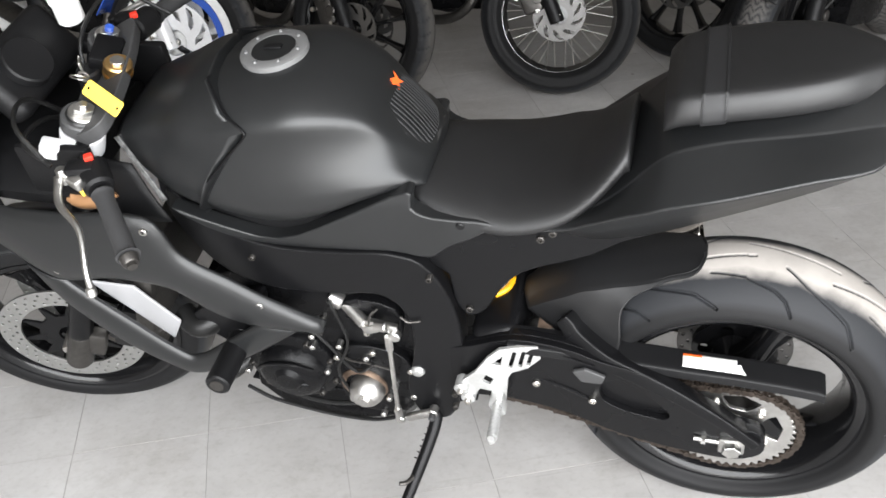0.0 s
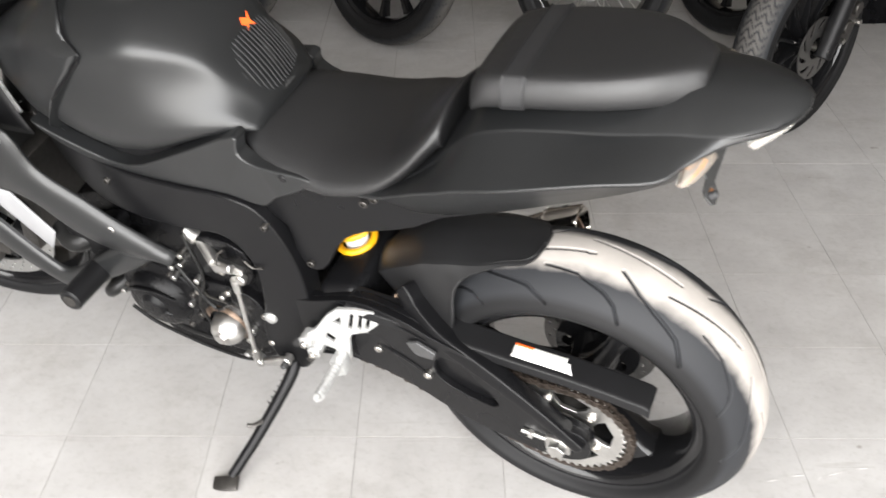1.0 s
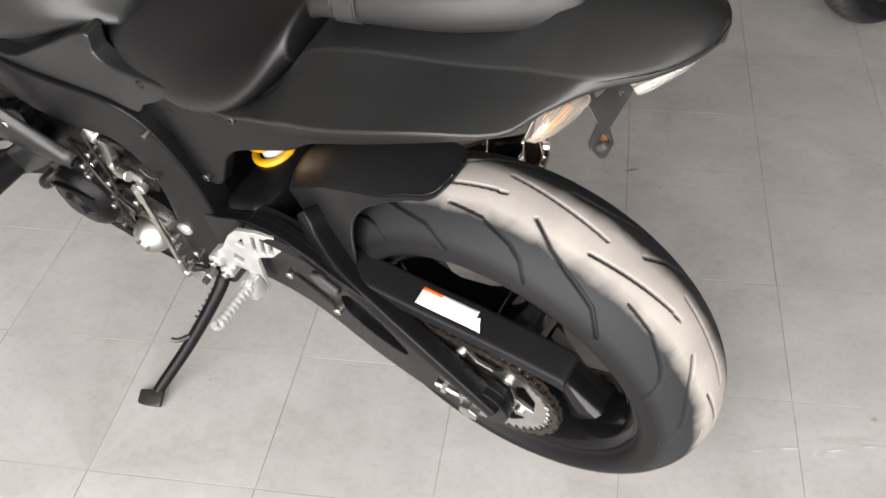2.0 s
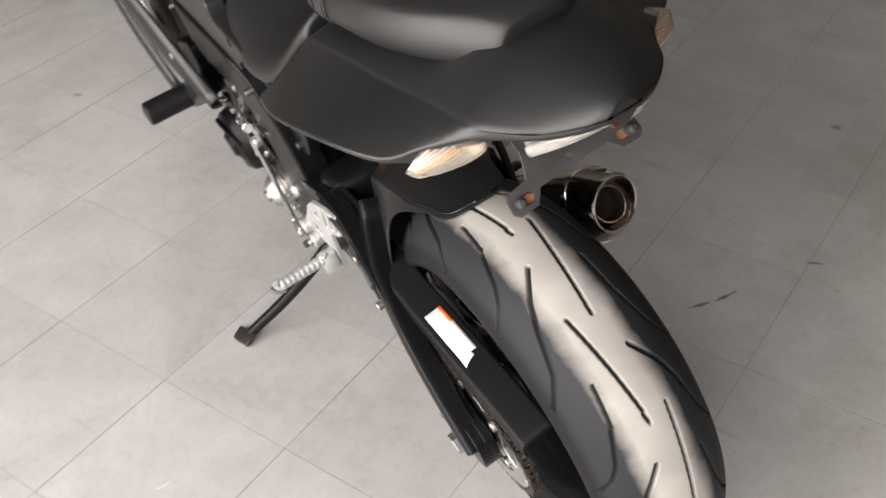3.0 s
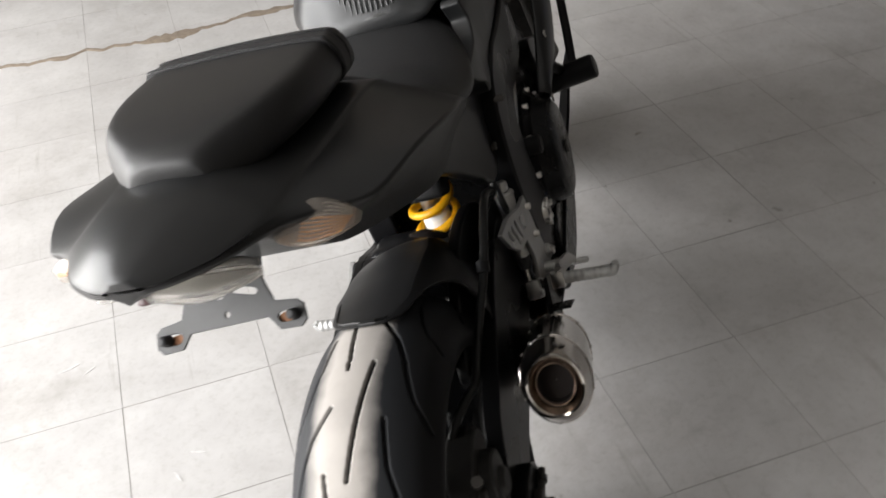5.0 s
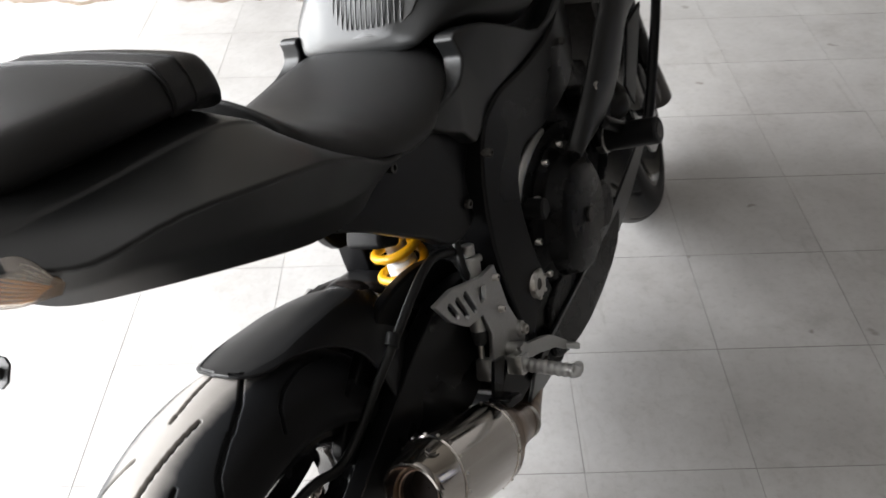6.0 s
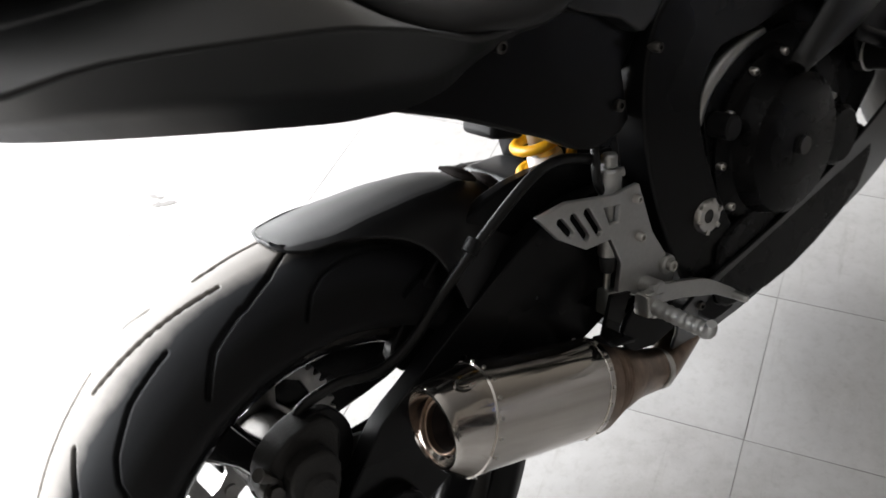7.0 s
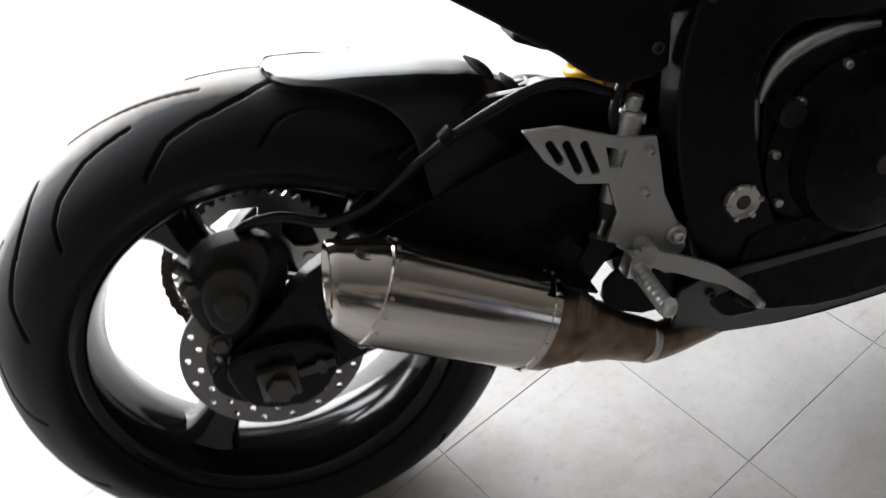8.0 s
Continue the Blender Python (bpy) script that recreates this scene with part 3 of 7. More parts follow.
for s in (1, -1):
    leg = part("fork_leg", join(rod(steer(-0.03, s * 0.1), steer(0.28, s * 0.1), 0.0255, segs=20), rod(steer(0.26, s * 0.1), steer(0.30, s * 0.1), 0.031, segs=20, bevel=0.002)), frame_black, moto, "black upside-down fork leg", at=STEER)
    part("outer_tube", rod(steer(0.29, s * 0.1), steer(0.70, s * 0.1), 0.028, segs=24, bevel=0.002), satin_black, leg)
    part("fork_foot", join(rod(steer(-0.05, s * 0.1), steer(0.06, s * 0.1), 0.03, 0.026, segs=16, bevel=0.004), box(0.05, 0.03, 0.07, steer(0.03, s * 0.1, -0.03), (0, -23, 0), 0.006)), dark_steel, leg)
    cap = part("fork_cap", join(rod(steer(0.692, s * 0.1), steer(0.706, s * 0.1), 0.0245, segs=28, bevel=0.002), rod(steer(0.704, s * 0.1), steer(0.716, s * 0.1), 0.0165, segs=6, bevel=0.001)), aluminium, leg, "silver fork top cap")
    part("adjuster", rod(steer(0.714, s * 0.1), steer(0.724, s * 0.1), 0.008, segs=12, bevel=0.001), blue_paint if s < 0 else aluminium, leg)
    part("front_caliper", join(box(0.05, 0.045, 0.13, steer(0.1, s * 0.088, -0.1), (0, -30, 0), 0.012), box(0.035, 0.06, 0.05, steer(0.1, s * 0.09, -0.08), (0, -30, 0), 0.008)), frame_black, moto, "black front brake caliper", at=STEER)
    tl = part("clip_on_bar", join(rod(steer(0.62, s * 0.1), steer(0.665, s * 0.1), 0.037, segs=24, bevel=0.003), box(0.06, 0.028, 0.03, steer(0.642, s * 0.135, 0.03), (0, -23, 0), 0.005)), bright_silver if s > 0 else frame_black, moto, "silver handlebar clamp" if s > 0 else "black handlebar clamp", at=STEER)
    b0, b1 = Vector((1.112, s * 0.13, 0.905)), Vector((1.0, s * 0.352, 0.862))
    d = b1 - b0
    part("bar_tube", rod(b0, b1, 0.011, segs=12), frame_black, tl)
    part("grip", tube([b0 + d * f for f in (0.46, 0.5, 0.6, 0.8, 0.95, 0.98)], [0.019, 0.0165, 0.016, 0.0165, 0.017, 0.02], 16), rubber, tl, "ribbed black rubber grip")
    part("bar_end", join(rod(b0 + d * 0.985, b0 + d * 1.05, 0.0155, 0.013, 16, 0.002), rod(b0 + d * 1.05, b0 + d * 1.07, 0.008, segs=10)), dark_steel, tl)
    sw = part("switch_housing", join(rod(b0 + d * 0.2, b0 + d * 0.42, 0.027, 0.025, 18, 0.005), box(0.05, 0.03, 0.03, b0 + d * 0.28 + Vector((0.015, 0, 0.012)), (0, 0, 0), 0.006)), plastic_black, tl)
    part("switch_button", box(0.014, 0.012, 0.01, b0 + d * 0.24 + Vector((-0.005, 0, 0.028)), (0, 0, 20), 0.002), red_plastic, sw, "red switch button")
    part("switch_slider", box(0.012, 0.03, 0.012, b0 + d * 0.34 + Vector((0.02, 0, -0.015)), (0, 0, -50), 0.002), yellow_tag if s > 0 else red_plastic, sw)
    l0 = b0 + d * 0.3 + Vector((0.03, s * 0.0, 0.004))
    part("lever_perch", join(box(0.05, 0.035, 0.022, l0 + Vector((0.0, 0, 0)), (0, 0, s * -40), 0.005), rod(l0 + Vector((0.02, 0, -0.012)), l0 + Vector((0.02, 0, 0.02)), 0.009, segs=12, bevel=0.002)), aluminium if s > 0 else plastic_black, tl)
    part("lever", join(tube([l0 + Vector((0.03, 0, 0)), l0 + Vector((0.02, s * 0.05, -0.01)), l0 + Vector((-0.02, s * 0.10, -0.02)), l0 + Vector((-0.03, s * 0.155, -0.055)), l0 + Vector((-0.03, s * 0.17, -0.085))], [0.008, 0.0065, 0.005, 0.0048, 0.006], 10)), aluminium, tl, "silver control lever")
    part("lever_ball", rod(l0 + Vector((-0.03, s * 0.168, -0.078)), l0 + Vector((-0.03, s * 0.176, -0.094)), 0.0085, segs=14, bevel=0.003), aluminium, tl)

clamp_out = [(1.135, 0.05), (1.13, 0.115), (1.10, 0.14), (1.06, 0.135), (1.045, 0.08), (1.04, 0.0), (1.045, -0.08), (1.06, -0.135), (1.10, -0.14), (1.13, -0.115), (1.135, -0.05)]
tc_bm = plate(clamp_out, -0.014, 0.014, (), 3)
tc_bm = shape(tc_bm, lambda x, y, z: Vector((x, z, 0.925 + y - (x - 1.09) * math.tan(rake))))
bmesh.ops.recalc_face_normals(tc_bm, faces=tc_bm.faces)
triple = part("top_clamp", tc_bm, clamp_grey, moto, "dark grey cast top fork clamp", bevel=0.003, at=STEER)
for s in (1, -1):
    part("fork_pinch_ring", rod(steer(0.672, s * 0.1), steer(0.698, s * 0.1), 0.036, segs=28, bevel=0.003), clamp_grey, triple)
part("steering_nut", join(rod((1.062, 0, 0.943), (1.055, 0, 0.962), 0.024, segs=24, bevel=0.003), rod((1.064, 0, 0.938), (1.062, 0, 0.945), 0.0255, segs=24)), gold, triple, "gold steering stem nut")
part("stem_plug", rod((1.057, 0, 0.96), (1.0545, 0, 0.967), 0.012, segs=16, bevel=0.001), steel, triple)
part("ignition_switch", rod((1.118, 0.0, 0.90), (1.112, 0.0, 0.955), 0.021, segs=20, bevel=0.004), plastic_black, triple)
part("damper_body", box(0.05, 0.07, 0.03, (1.085, -0.035, 0.955), (0, -23, 0), 0.006), frame_black, triple)

# radiator, engine and airbox between the frame spars
part("radiator", join(box(0.03, 0.26, 0.27, (1.10, 0, 0.52), (0, -18, 0), 0.006), box(0.04, 0.03, 0.27, (1.10, 0.138, 0.52), (0, -18, 0), 0.01), box(0.04, 0.03, 0.27, (1.10, -0.138, 0.52), (0, -18, 0), 0.01)), dark_steel, moto, "black radiator")
for s in (1, -1):
    part("radiator_side_shield", plate([(1.186, 0.582), (1.094, 0.578), (1.025, 0.487), (1.055, 0.434)], s * 0.160, s * 0.166, (), 0), silver_paint if s > 0 else frame_black, moto, "plain silver side shield" if s > 0 else "", bevel=0.004)
    part("radiator_hose", tube([(1.04, s * 0.13, 0.47), (1.0, s * 0.15, 0.462), (0.96, s * 0.13, 0.47), (0.9, s * 0.08, 0.48)], 0.024, 14), hose_rubber, moto)
engine = part("engine_block", hull([(0.97, [(0, 0.58), (0.12, 0.57), (0.14, 0.5), (0.13, 0.38), (0.06, 0.3), (0, 0.29)]), (0.86, [(0, 0.62), (0.125, 0.61), (0.135, 0.5), (0.13, 0.32), (0.08, 0.22), (0, 0.2)]),
                                    (0.72, [(0, 0.62), (0.115, 0.60), (0.125, 0.5), (0.125, 0.3), (0.08, 0.2), (0, 0.18)]), (0.56, [(0, 0.56), (0.1, 0.55), (0.12, 0.46), (0.12, 0.32), (0.09, 0.25), (0, 0.24)])], 4), engine_black, moto, "black four-cylinder engine", bevel=0.004)
part("airbox", hull([(1.0, [(0, 0.86), (0.08, 0.86), (0.1, 0.75), (0.09, 0.68), (0, 0.66)]), (0.8, [(0, 0.9), (0.11, 0.88), (0.12, 0.74), (0.1, 0.62), (0, 0.6)]), (0.56, [(0, 0.8), (0.09, 0.79), (0.11, 0.72), (0.1, 0.6), (0, 0.58)]),
                     (0.3, [(0, 0.8), (0.09, 0.79), (0.1, 0.76), (0.08, 0.72), (0, 0.71)]), (0.08, [(0, 0.88), (0.08, 0.88), (0.09, 0.84), (0.07, 0.8), (0, 0.79)])], 4), plastic_black, moto, "black airbox and undertray")

# left engine side
gen = part("generator_cover", join(lathe([(0.0, 0.036), (0.052, 0.034), (0.064, 0.026), (0.070, 0.008), (0.092, 0.002), (0.096, -0.006), (0.096, -0.03)], 56)), engine_black, moto, "round black generator cover", at=pose(0.835, 0.138, 0.352))
part("cover_boss", join(lathe([(0.0, 0.044), (0.022, 0.043), (0.03, 0.036), (0.034, 0.03)], 32), tube([(0.06, 0.03, 0.02), (0.03, 0.037, 0.045), (-0.02, 0.037, 0.05), (-0.055, 0.03, 0.03)], 0.004, 8)), engine_black, gen)
for k in range(9):
    a = 2 * math.pi * k / 9
    bolt(gen, (0.087 * math.cos(a), 0.004, 0.087 * math.sin(a)), r=0.006, material=dark_steel)
spc = part("sprocket_cover", join(plate([(0.735, 0.42), (0.62, 0.43), (0.585, 0.36), (0.60, 0.27), (0.66, 0.235), (0.74, 0.26)], 0.118, 0.142, (), 3), plate([(0.7, 0.55), (0.6, 0.54), (0.61, 0.45), (0.71, 0.44)], 0.108, 0.132, (), 3)), engine_black, moto, "oily black sprocket cover", bevel=0.006)
part("clutch_actuator", join(lathe([(0.0, 0.03), (0.02, 0.03), (0.027, 0.024), (0.034, 0.012), (0.036, 0.0), (0.036, -0.02)], 32), rod((0.035, 0.0, -0.03), (-0.02, 0.01, -0.012), 0.012, segs=12), rod((0.0, 0.03, 0.0), (0.0, 0.036, 0.0), 0.012, segs=6)), aluminium, spc, "silver clutch release housing", at=pose(0.688, 0.148, 0.315))
part("oily_ring", lathe([(0.036, 0.006), (0.047, 0.004), (0.05, -0.004), (0.05, -0.02)], 32), heat_steel, spc, at=pose(0.695, 0.14, 0.32))
part("speed_sensor", join(rod((0.70, 0.12, 0.535), (0.655, 0.15, 0.515), 0.012, segs=12, bevel=0.003), box(0.03, 0.02, 0.02, (0.645, 0.15, 0.51), (0, 20, 0), 0.004), rod((0.725, 0.12, 0.55), (0.70, 0.125, 0.54), 0.016, segs=14, bevel=0.003)), aluminium, spc)
part("cable_bracket", join(box(0.06, 0.012, 0.02, (0.625, 0.15, 0.515), (0, -12, 0), 0.003), rod((0.635, 0.155, 0.52), (0.61, 0.16, 0.525), 0.01, segs=12, bevel=0.002), rod((0.6, 0.15, 0.5), (0.6, 0.165, 0.5), 0.011, segs=12, bevel=0.002)), aluminium, spc)
shift = part("gear_shift_rod", join(rod((0.612, 0.162, 0.495), (0.628, 0.166, 0.262), 0.0045, segs=10), rod((0.6115, 0.162, 0.5), (0.614, 0.162, 0.465), 0.0075, segs=6), rod((0.626, 0.166, 0.29), (0.6285, 0.166, 0.25), 0.0075, segs=6)), aluminium, moto, "silver gear linkage rod")
part("shift_lever", join(box(0.066, 0.012, 0.017, (0.585, 0.162, 0.268), (0, 27, 0), 0.004), rod((0.626, 0.150, 0.252), (0.626, 0.172, 0.252), 0.010, segs=14, bevel=0.002), rod((0.556, 0.150, 0.284), (0.556, 0.170, 0.284), 0.009, segs=14, bevel=0.002)), aluminium, shift)
part("shift_toe_peg", rod((0.556, 0.168, 0.284), (0.556, 0.182, 0.282), 0.0065, segs=14, bevel=0.002), rubber, shift)
for p in ((0.735, 0.142, 0.40), (0.72, 0.142, 0.262), (0.64, 0.142, 0.245), (0.597, 0.142, 0.30), (0.592, 0.142, 0.38), (0.66, 0.142, 0.424), (0.76, 0.136, 0.46), (0.75, 0.136, 0.49), (0.665, 0.132, 0.47)):
    bolt(spc, p, r=0.0065)
part("wiring", join(tube([(0.72, 0.14, 0.56), (0.7, 0.15, 0.46), (0.735, 0.152, 0.37), (0.72, 0.15, 0.29)], 0.003, 8), tube([(0.80, 0.13, 0.5), (0.74, 0.15, 0.44), (0.7, 0.15, 0.37), (0.66, 0.15, 0.4)], 0.0035, 8), tube([(0.93, 0.11, 0.27), (0.86, 0.13, 0.245), (0.78, 0.135, 0.235), (0.70, 0.13, 0.245)], 0.005, 8)), hose_rubber, moto)
for x, z in ((0.771, 0.462), (0.777, 0.431), (0.80, 0.351), (0.762, 0.357), (0.629, 0.331), (0.647, 0.291), (0.668, 0.236), (0.935, 0.333), (0.673, 0.412), (0.721, 0.441)):
    bolt(engine, (x, 0.148, z), "y", 0.0062, aluminium, h=0.005)
part("cover_web", tube([(0.862, 0.160, 0.348), (0.845, 0.172, 0.352), (0.811, 0.174, 0.342), (0.776, 0.158, 0.316)], [0.003, 0.0045, 0.0045, 0.003], 8), engine_black, moto)
part("drain_cable", tube([(0.975, 0.118, 0.235), (0.93, 0.12, 0.205), (0.883, 0.12, 0.189), (0.80, 0.12, 0.171), (0.712, 0.12, 0.168), (0.65, 0.12, 0.19)], 0.0042, 8), hose_rubber, moto)
for line in ([(0.735, 0.14, 0.415), (0.71, 0.148, 0.401), (0.67, 0.15, 0.398), (0.622, 0.147, 0.381)], [(0.625, 0.15, 0.56), (0.64, 0.155, 0.545), (0.648, 0.155, 0.515)], [(0.585, 0.15, 0.545), (0.572, 0.15, 0.532), (0.55, 0.148, 0.535)]):
    part("vacuum_line", tube(line, 0.0021, 6), dark_steel, moto)
part("coolant_hose", tube([(0.93, 0.12, 0.35), (0.96, 0.15, 0.33), (0.99, 0.13, 0.3), (1.0, 0.06, 0.3)], 0.014, 12), hose_rubber, moto)
part("oil_pan", shape(hull([(0.97, [(0, 0.27), (0.07, 0.26), (0.085, 0.20), (0.05, 0.165), (0, 0.16)]), (0.89, [(0, 0.25), (0.09, 0.24), (0.105, 0.16), (0.07, 0.115), (0, 0.11)]), (0.78, [(0, 0.24), (0.10, 0.23), (0.11, 0.15), (0.075, 0.108), (0, 0.105)]), (0.66, [(0, 0.25), (0.09, 0.24), (0.10, 0.17), (0.07, 0.125), (0, 0.12)]), (0.60, [(0, 0.26), (0.07, 0.25), (0.08, 0.22), (0.05, 0.19), (0, 0.185)])], 4), lambda x, y, z: Vector((x, y, z + max(0, 0.02 - y) * 0.9))), engine_black, moto, "", bevel=0.004)

# frame: one cast spar on each side, mirrored
spar = [(0.985, 0.775), (0.93, 0.742), (0.875, 0.712), (0.778, 0.692), (0.674, 0.692), (0.585, 0.698), (0.532, 0.675), (0.498, 0.605), (0.483, 0.51), (0.488, 0.412), (0.505, 0.31), (0.53, 0.245), (0.585, 0.245), (0.605, 0.325), (0.583, 0.414), (0.57, 0.506), (0.585, 0.566), (0.625, 0.594), (0.70, 0.585), (0.839, 0.588), (0.935, 0.62), (1.0, 0.70)]


def bow(x, y, z):
    """Spars draw in towards the steering head and the pivot."""
    s = 1 if y > 0 else -1
    return Vector((x, y - s * (0.05 * max(0, (x - 0.78) / 0.22) ** 2 + 0.012 * max(0, (0.56 - x) / 0.08)), z))


for s in (1, -1):
    fr = part("frame_spar", shape(plate(spar, s * 0.098, s * 0.146, (), 3), bow), frame_black, moto, "black cast frame spar", bevel=0.009)
    if s > 0:
        part("pivot_cap", lathe([(0.0, 0.007), (0.006, 0.007), (0.011, 0.005), (0.0135, 0.001), (0.0135, -0.01)], 24), cast_silver, fr, "small worn pale pivot cap", at=pose(0.577, 0.145, 0.385))
    else:
        ring = lathe([(0.009, 0.004), (0.012, 0.006), (0.02, 0.006), (0.022, 0.003), (0.022, -0.01)], 24)
        for k in range(6):
            a = k * math.pi / 3
            ring = join(ring, box(0.007, 0.006, 0.006, (0.02 * math.cos(a), 0.005, 0.02 * math.sin(a)), (0, -math.degrees(a), 0), 0.001))
        part("pivot_nut", ring, steel, fr, "silver castellated pivot nut", at=pose(0.556, -0.143, 0.398, 0, 0, 180))
        part("pivot_plug", rod((0.556, -0.14, 0.398), (0.556, -0.146, 0.398), 0.009, segs=12), dark_steel, fr)
    for p in ((0.52, 0.645), (0.838, 0.662), (0.515, 0.285), (0.512, 0.325)):
        bolt(fr, (p[0], s * 0.144, p[1]), "y" if s > 0 else "-y", 0.006, dark_steel)
    cover = plate([(0.96, 0.77), (0.87, 0.735), (0.777, 0.712), (0.653, 0.772), (0.535, 0.83), (0.53, 0.80), (0.495, 0.785), (0.40, 0.782), (0.43, 0.752), (0.475, 0.725), (0.515, 0.688), (0.578, 0.698), (0.668, 0.692), (0.775, 0.69), (0.87, 0.71)], s * 0.105, s * 0.135, (), 3)
    cover = shape(cover, lambda x, y, z: Vector((x, y + (0.012 if y > 0 else -0.012) * math.sin(min(1, max(0, (z - 0.68) / 0.14)) * math.pi), z - (0.026 * min(1.0, max(0.0, (0.60 - x) / 0.10)) if y < 0 else 0.0))))
    part("side_cover", cover, satin_black, moto, "satin black panel below the tank", bevel=0.008)
    if s > 0:
        part("cover_clip", rod((0.452, 0.13, 0.775), (0.452, 0.146, 0.773), 0.008, segs=14, bevel=0.002), plastic_black, moto)
    sub = [(0.53, 0.672), (0.455, 0.735), (0.345, 0.768), (0.10, 0.82), (0.10, 0.785), (0.20, 0.738), (0.25, 0.702), (0.318, 0.672), (0.366, 0.648), (0.40, 0.612), (0.425, 0.565), (0.446, 0.535), (0.475, 0.532), (0.492, 0.57), (0.495, 0.63)]
    if s < 0:
        sub = [(0.53, 0.672), (0.455, 0.735), (0.345, 0.768), (0.10, 0.825), (0.10, 0.80), (0.20, 0.73), (0.26, 0.69), (0.33, 0.635), (0.365, 0.608), (0.40, 0.575), (0.44, 0.56), (0.485, 0.57), (0.49, 0.63)]
    sf = part("subframe", plate(sub, s * 0.095, s * 0.118, (), 2), frame_black, moto, "black subframe bracket", bevel=0.005)
    for p in ((0.465, 0.550) if s > 0 else (0.47, 0.595), (0.33, 0.735), (0.31, 0.75), (0.23, 0.775)):
        bolt(sf, (p[0], s * 0.119, p[1]), "y" if s > 0 else "-y", 0.007, dark_steel)
    # stub above the mounting point with a crash slider
    arm = [(1.0, 0.50), (0.90, 0.555), (0.845, 0.575), (0.845, 0.54), (0.88, 0.49), (0.895, 0.43), (0.945, 0.425)]
    part("engine_mount", plate(arm, s * 0.13, s * 0.155, (), 3), frame_black, moto, "black engine mounting bracket", bevel=0.006)
    sl = part("frame_slider", rod((0.915, s * 0.15, 0.445), (0.912, s * (0.28 if s > 0 else 0.25), 0.458), 0.0235, segs=28, bevel=0.003), plastic_black, moto, "black plastic crash slider")
    part("slider_bolt", rod((0.9125, s * (0.278 if s > 0 else 0.248), 0.4575), (0.9122, s * (0.2815 if s > 0 else 0.2515), 0.4578), 0.013, segs=16), dark_steel, sl)
    part("slider_collar", rod((0.9155, s * 0.14, 0.4445), (0.9155, s * 0.158, 0.4455), 0.026, segs=24, bevel=0.002), aluminium if s < 0 else frame_black, sl)

# fuel tank with its front cover
tank = part("fuel_tank", hull([
    (0.90, [(0, 0.968), (0.065, 0.963), (0.104, 0.948), (0.118, 0.930), (0.124, 0.912), (0.134, 0.88), (0.146, 0.84), (0.146, 0.79), (0.125, 0.76), (0, 0.74)]),
    (0.83, [(0, 0.988), (0.072, 0.983), (0.120, 0.953), (0.132, 0.935), (0.1355, 0.924), (0.135, 0.892), (0.148, 0.845), (0.16, 0.79), (0.135, 0.738), (0, 0.70)]),
    (0.755, [(0, 0.996), (0.075, 0.992), (0.124, 0.963), (0.1365, 0.945), (0.1395, 0.934), (0.136, 0.902), (0.150, 0.85), (0.166, 0.795), (0.142, 0.732), (0, 0.70)]),
    (0.68, [(0, 0.989), (0.07, 0.985), (0.115, 0.967), (0.128, 0.952), (0.1315, 0.941), (0.129, 0.908), (0.145, 0.858), (0.162, 0.81), (0.14, 0.757), (0, 0.73)]),
    (0.60, [(0, 0.944), (0.05, 0.941), (0.080, 0.934), (0.091, 0.927), (0.096, 0.918), (0.101, 0.892), (0.126, 0.853), (0.146, 0.825), (0.125, 0.795), (0, 0.77)]),
    (0.55, [(0, 0.878), (0.03, 0.877), (0.055, 0.872), (0.066, 0.866), (0.073, 0.860), (0.088, 0.850), (0.112, 0.838), (0.118, 0.822), (0.105, 0.808), (0, 0.79)]),
    (0.512, [(0, 0.826), (0.03, 0.825), (0.05, 0.822), (0.058, 0.819), (0.064, 0.817), (0.074, 0.814), (0.086, 0.811), (0.087, 0.806), (0.077, 0.80), (0, 0.795)])], 4), satin_black, moto, "matte black fuel tank with knee recesses", sub=1, sharp=180)
part("tank_front_cover", hull([
    (1.035, [(0, 0.90), (0.04, 0.90), (0.075, 0.898), (0.09, 0.894), (0.10, 0.89), (0.103, 0.885), (0.105, 0.88), (0.104, 0.872), (0.10, 0.865), (0, 0.85)]),
    (0.99, [(0, 0.925), (0.045, 0.924), (0.088, 0.916), (0.104, 0.904), (0.110, 0.894), (0.116, 0.875), (0.122, 0.85), (0.118, 0.825), (0.11, 0.81), (0, 0.79)]),
    (0.94, [(0, 0.952), (0.055, 0.949), (0.096, 0.933), (0.113, 0.914), (0.119, 0.90), (0.128, 0.872), (0.140, 0.83), (0.138, 0.80), (0.12, 0.776), (0, 0.76)]),
    (0.895, [(0, 0.974), (0.065, 0.969), (0.106, 0.952), (0.121, 0.932), (0.127, 0.914), (0.137, 0.88), (0.150, 0.835), (0.150, 0.79), (0.128, 0.76), (0, 0.74)]),
    (0.86, [(0, 0.987, 0.0), (0.072, 0.983, -0.01), (0.121, 0.957, -0.05), (0.136, 0.940, -0.08), (0.1395, 0.930, -0.082), (0.140, 0.897, -0.05), (0.155, 0.845, 0.0), (0.162, 0.79, 0.03), (0.132, 0.752, 0.04), (0, 0.72)])], 4), satin_black, moto, "matte black front tank cover", crisp=True)
capm = pose(0.762, 0.0, 0.9962, 0, 4)
fc = part("filler_cap", shape(lathe([(0.0, 0.004), (0.036, 0.004), (0.038, 0.002), (0.038, -0.006)], 48), lambda x, y, z: Vector((x, -z, y))), satin_black, tank, at=capm)
part("filler_ring", shape(lathe([(0.036, 0.001), (0.037, 0.004), (0.053, 0.004), (0.056, 0.002), (0.056, -0.01), (0.036, -0.01)], 56, True), lambda x, y, z: Vector((x, -z, y))), cap_grey, fc, "grey filler cap ring")
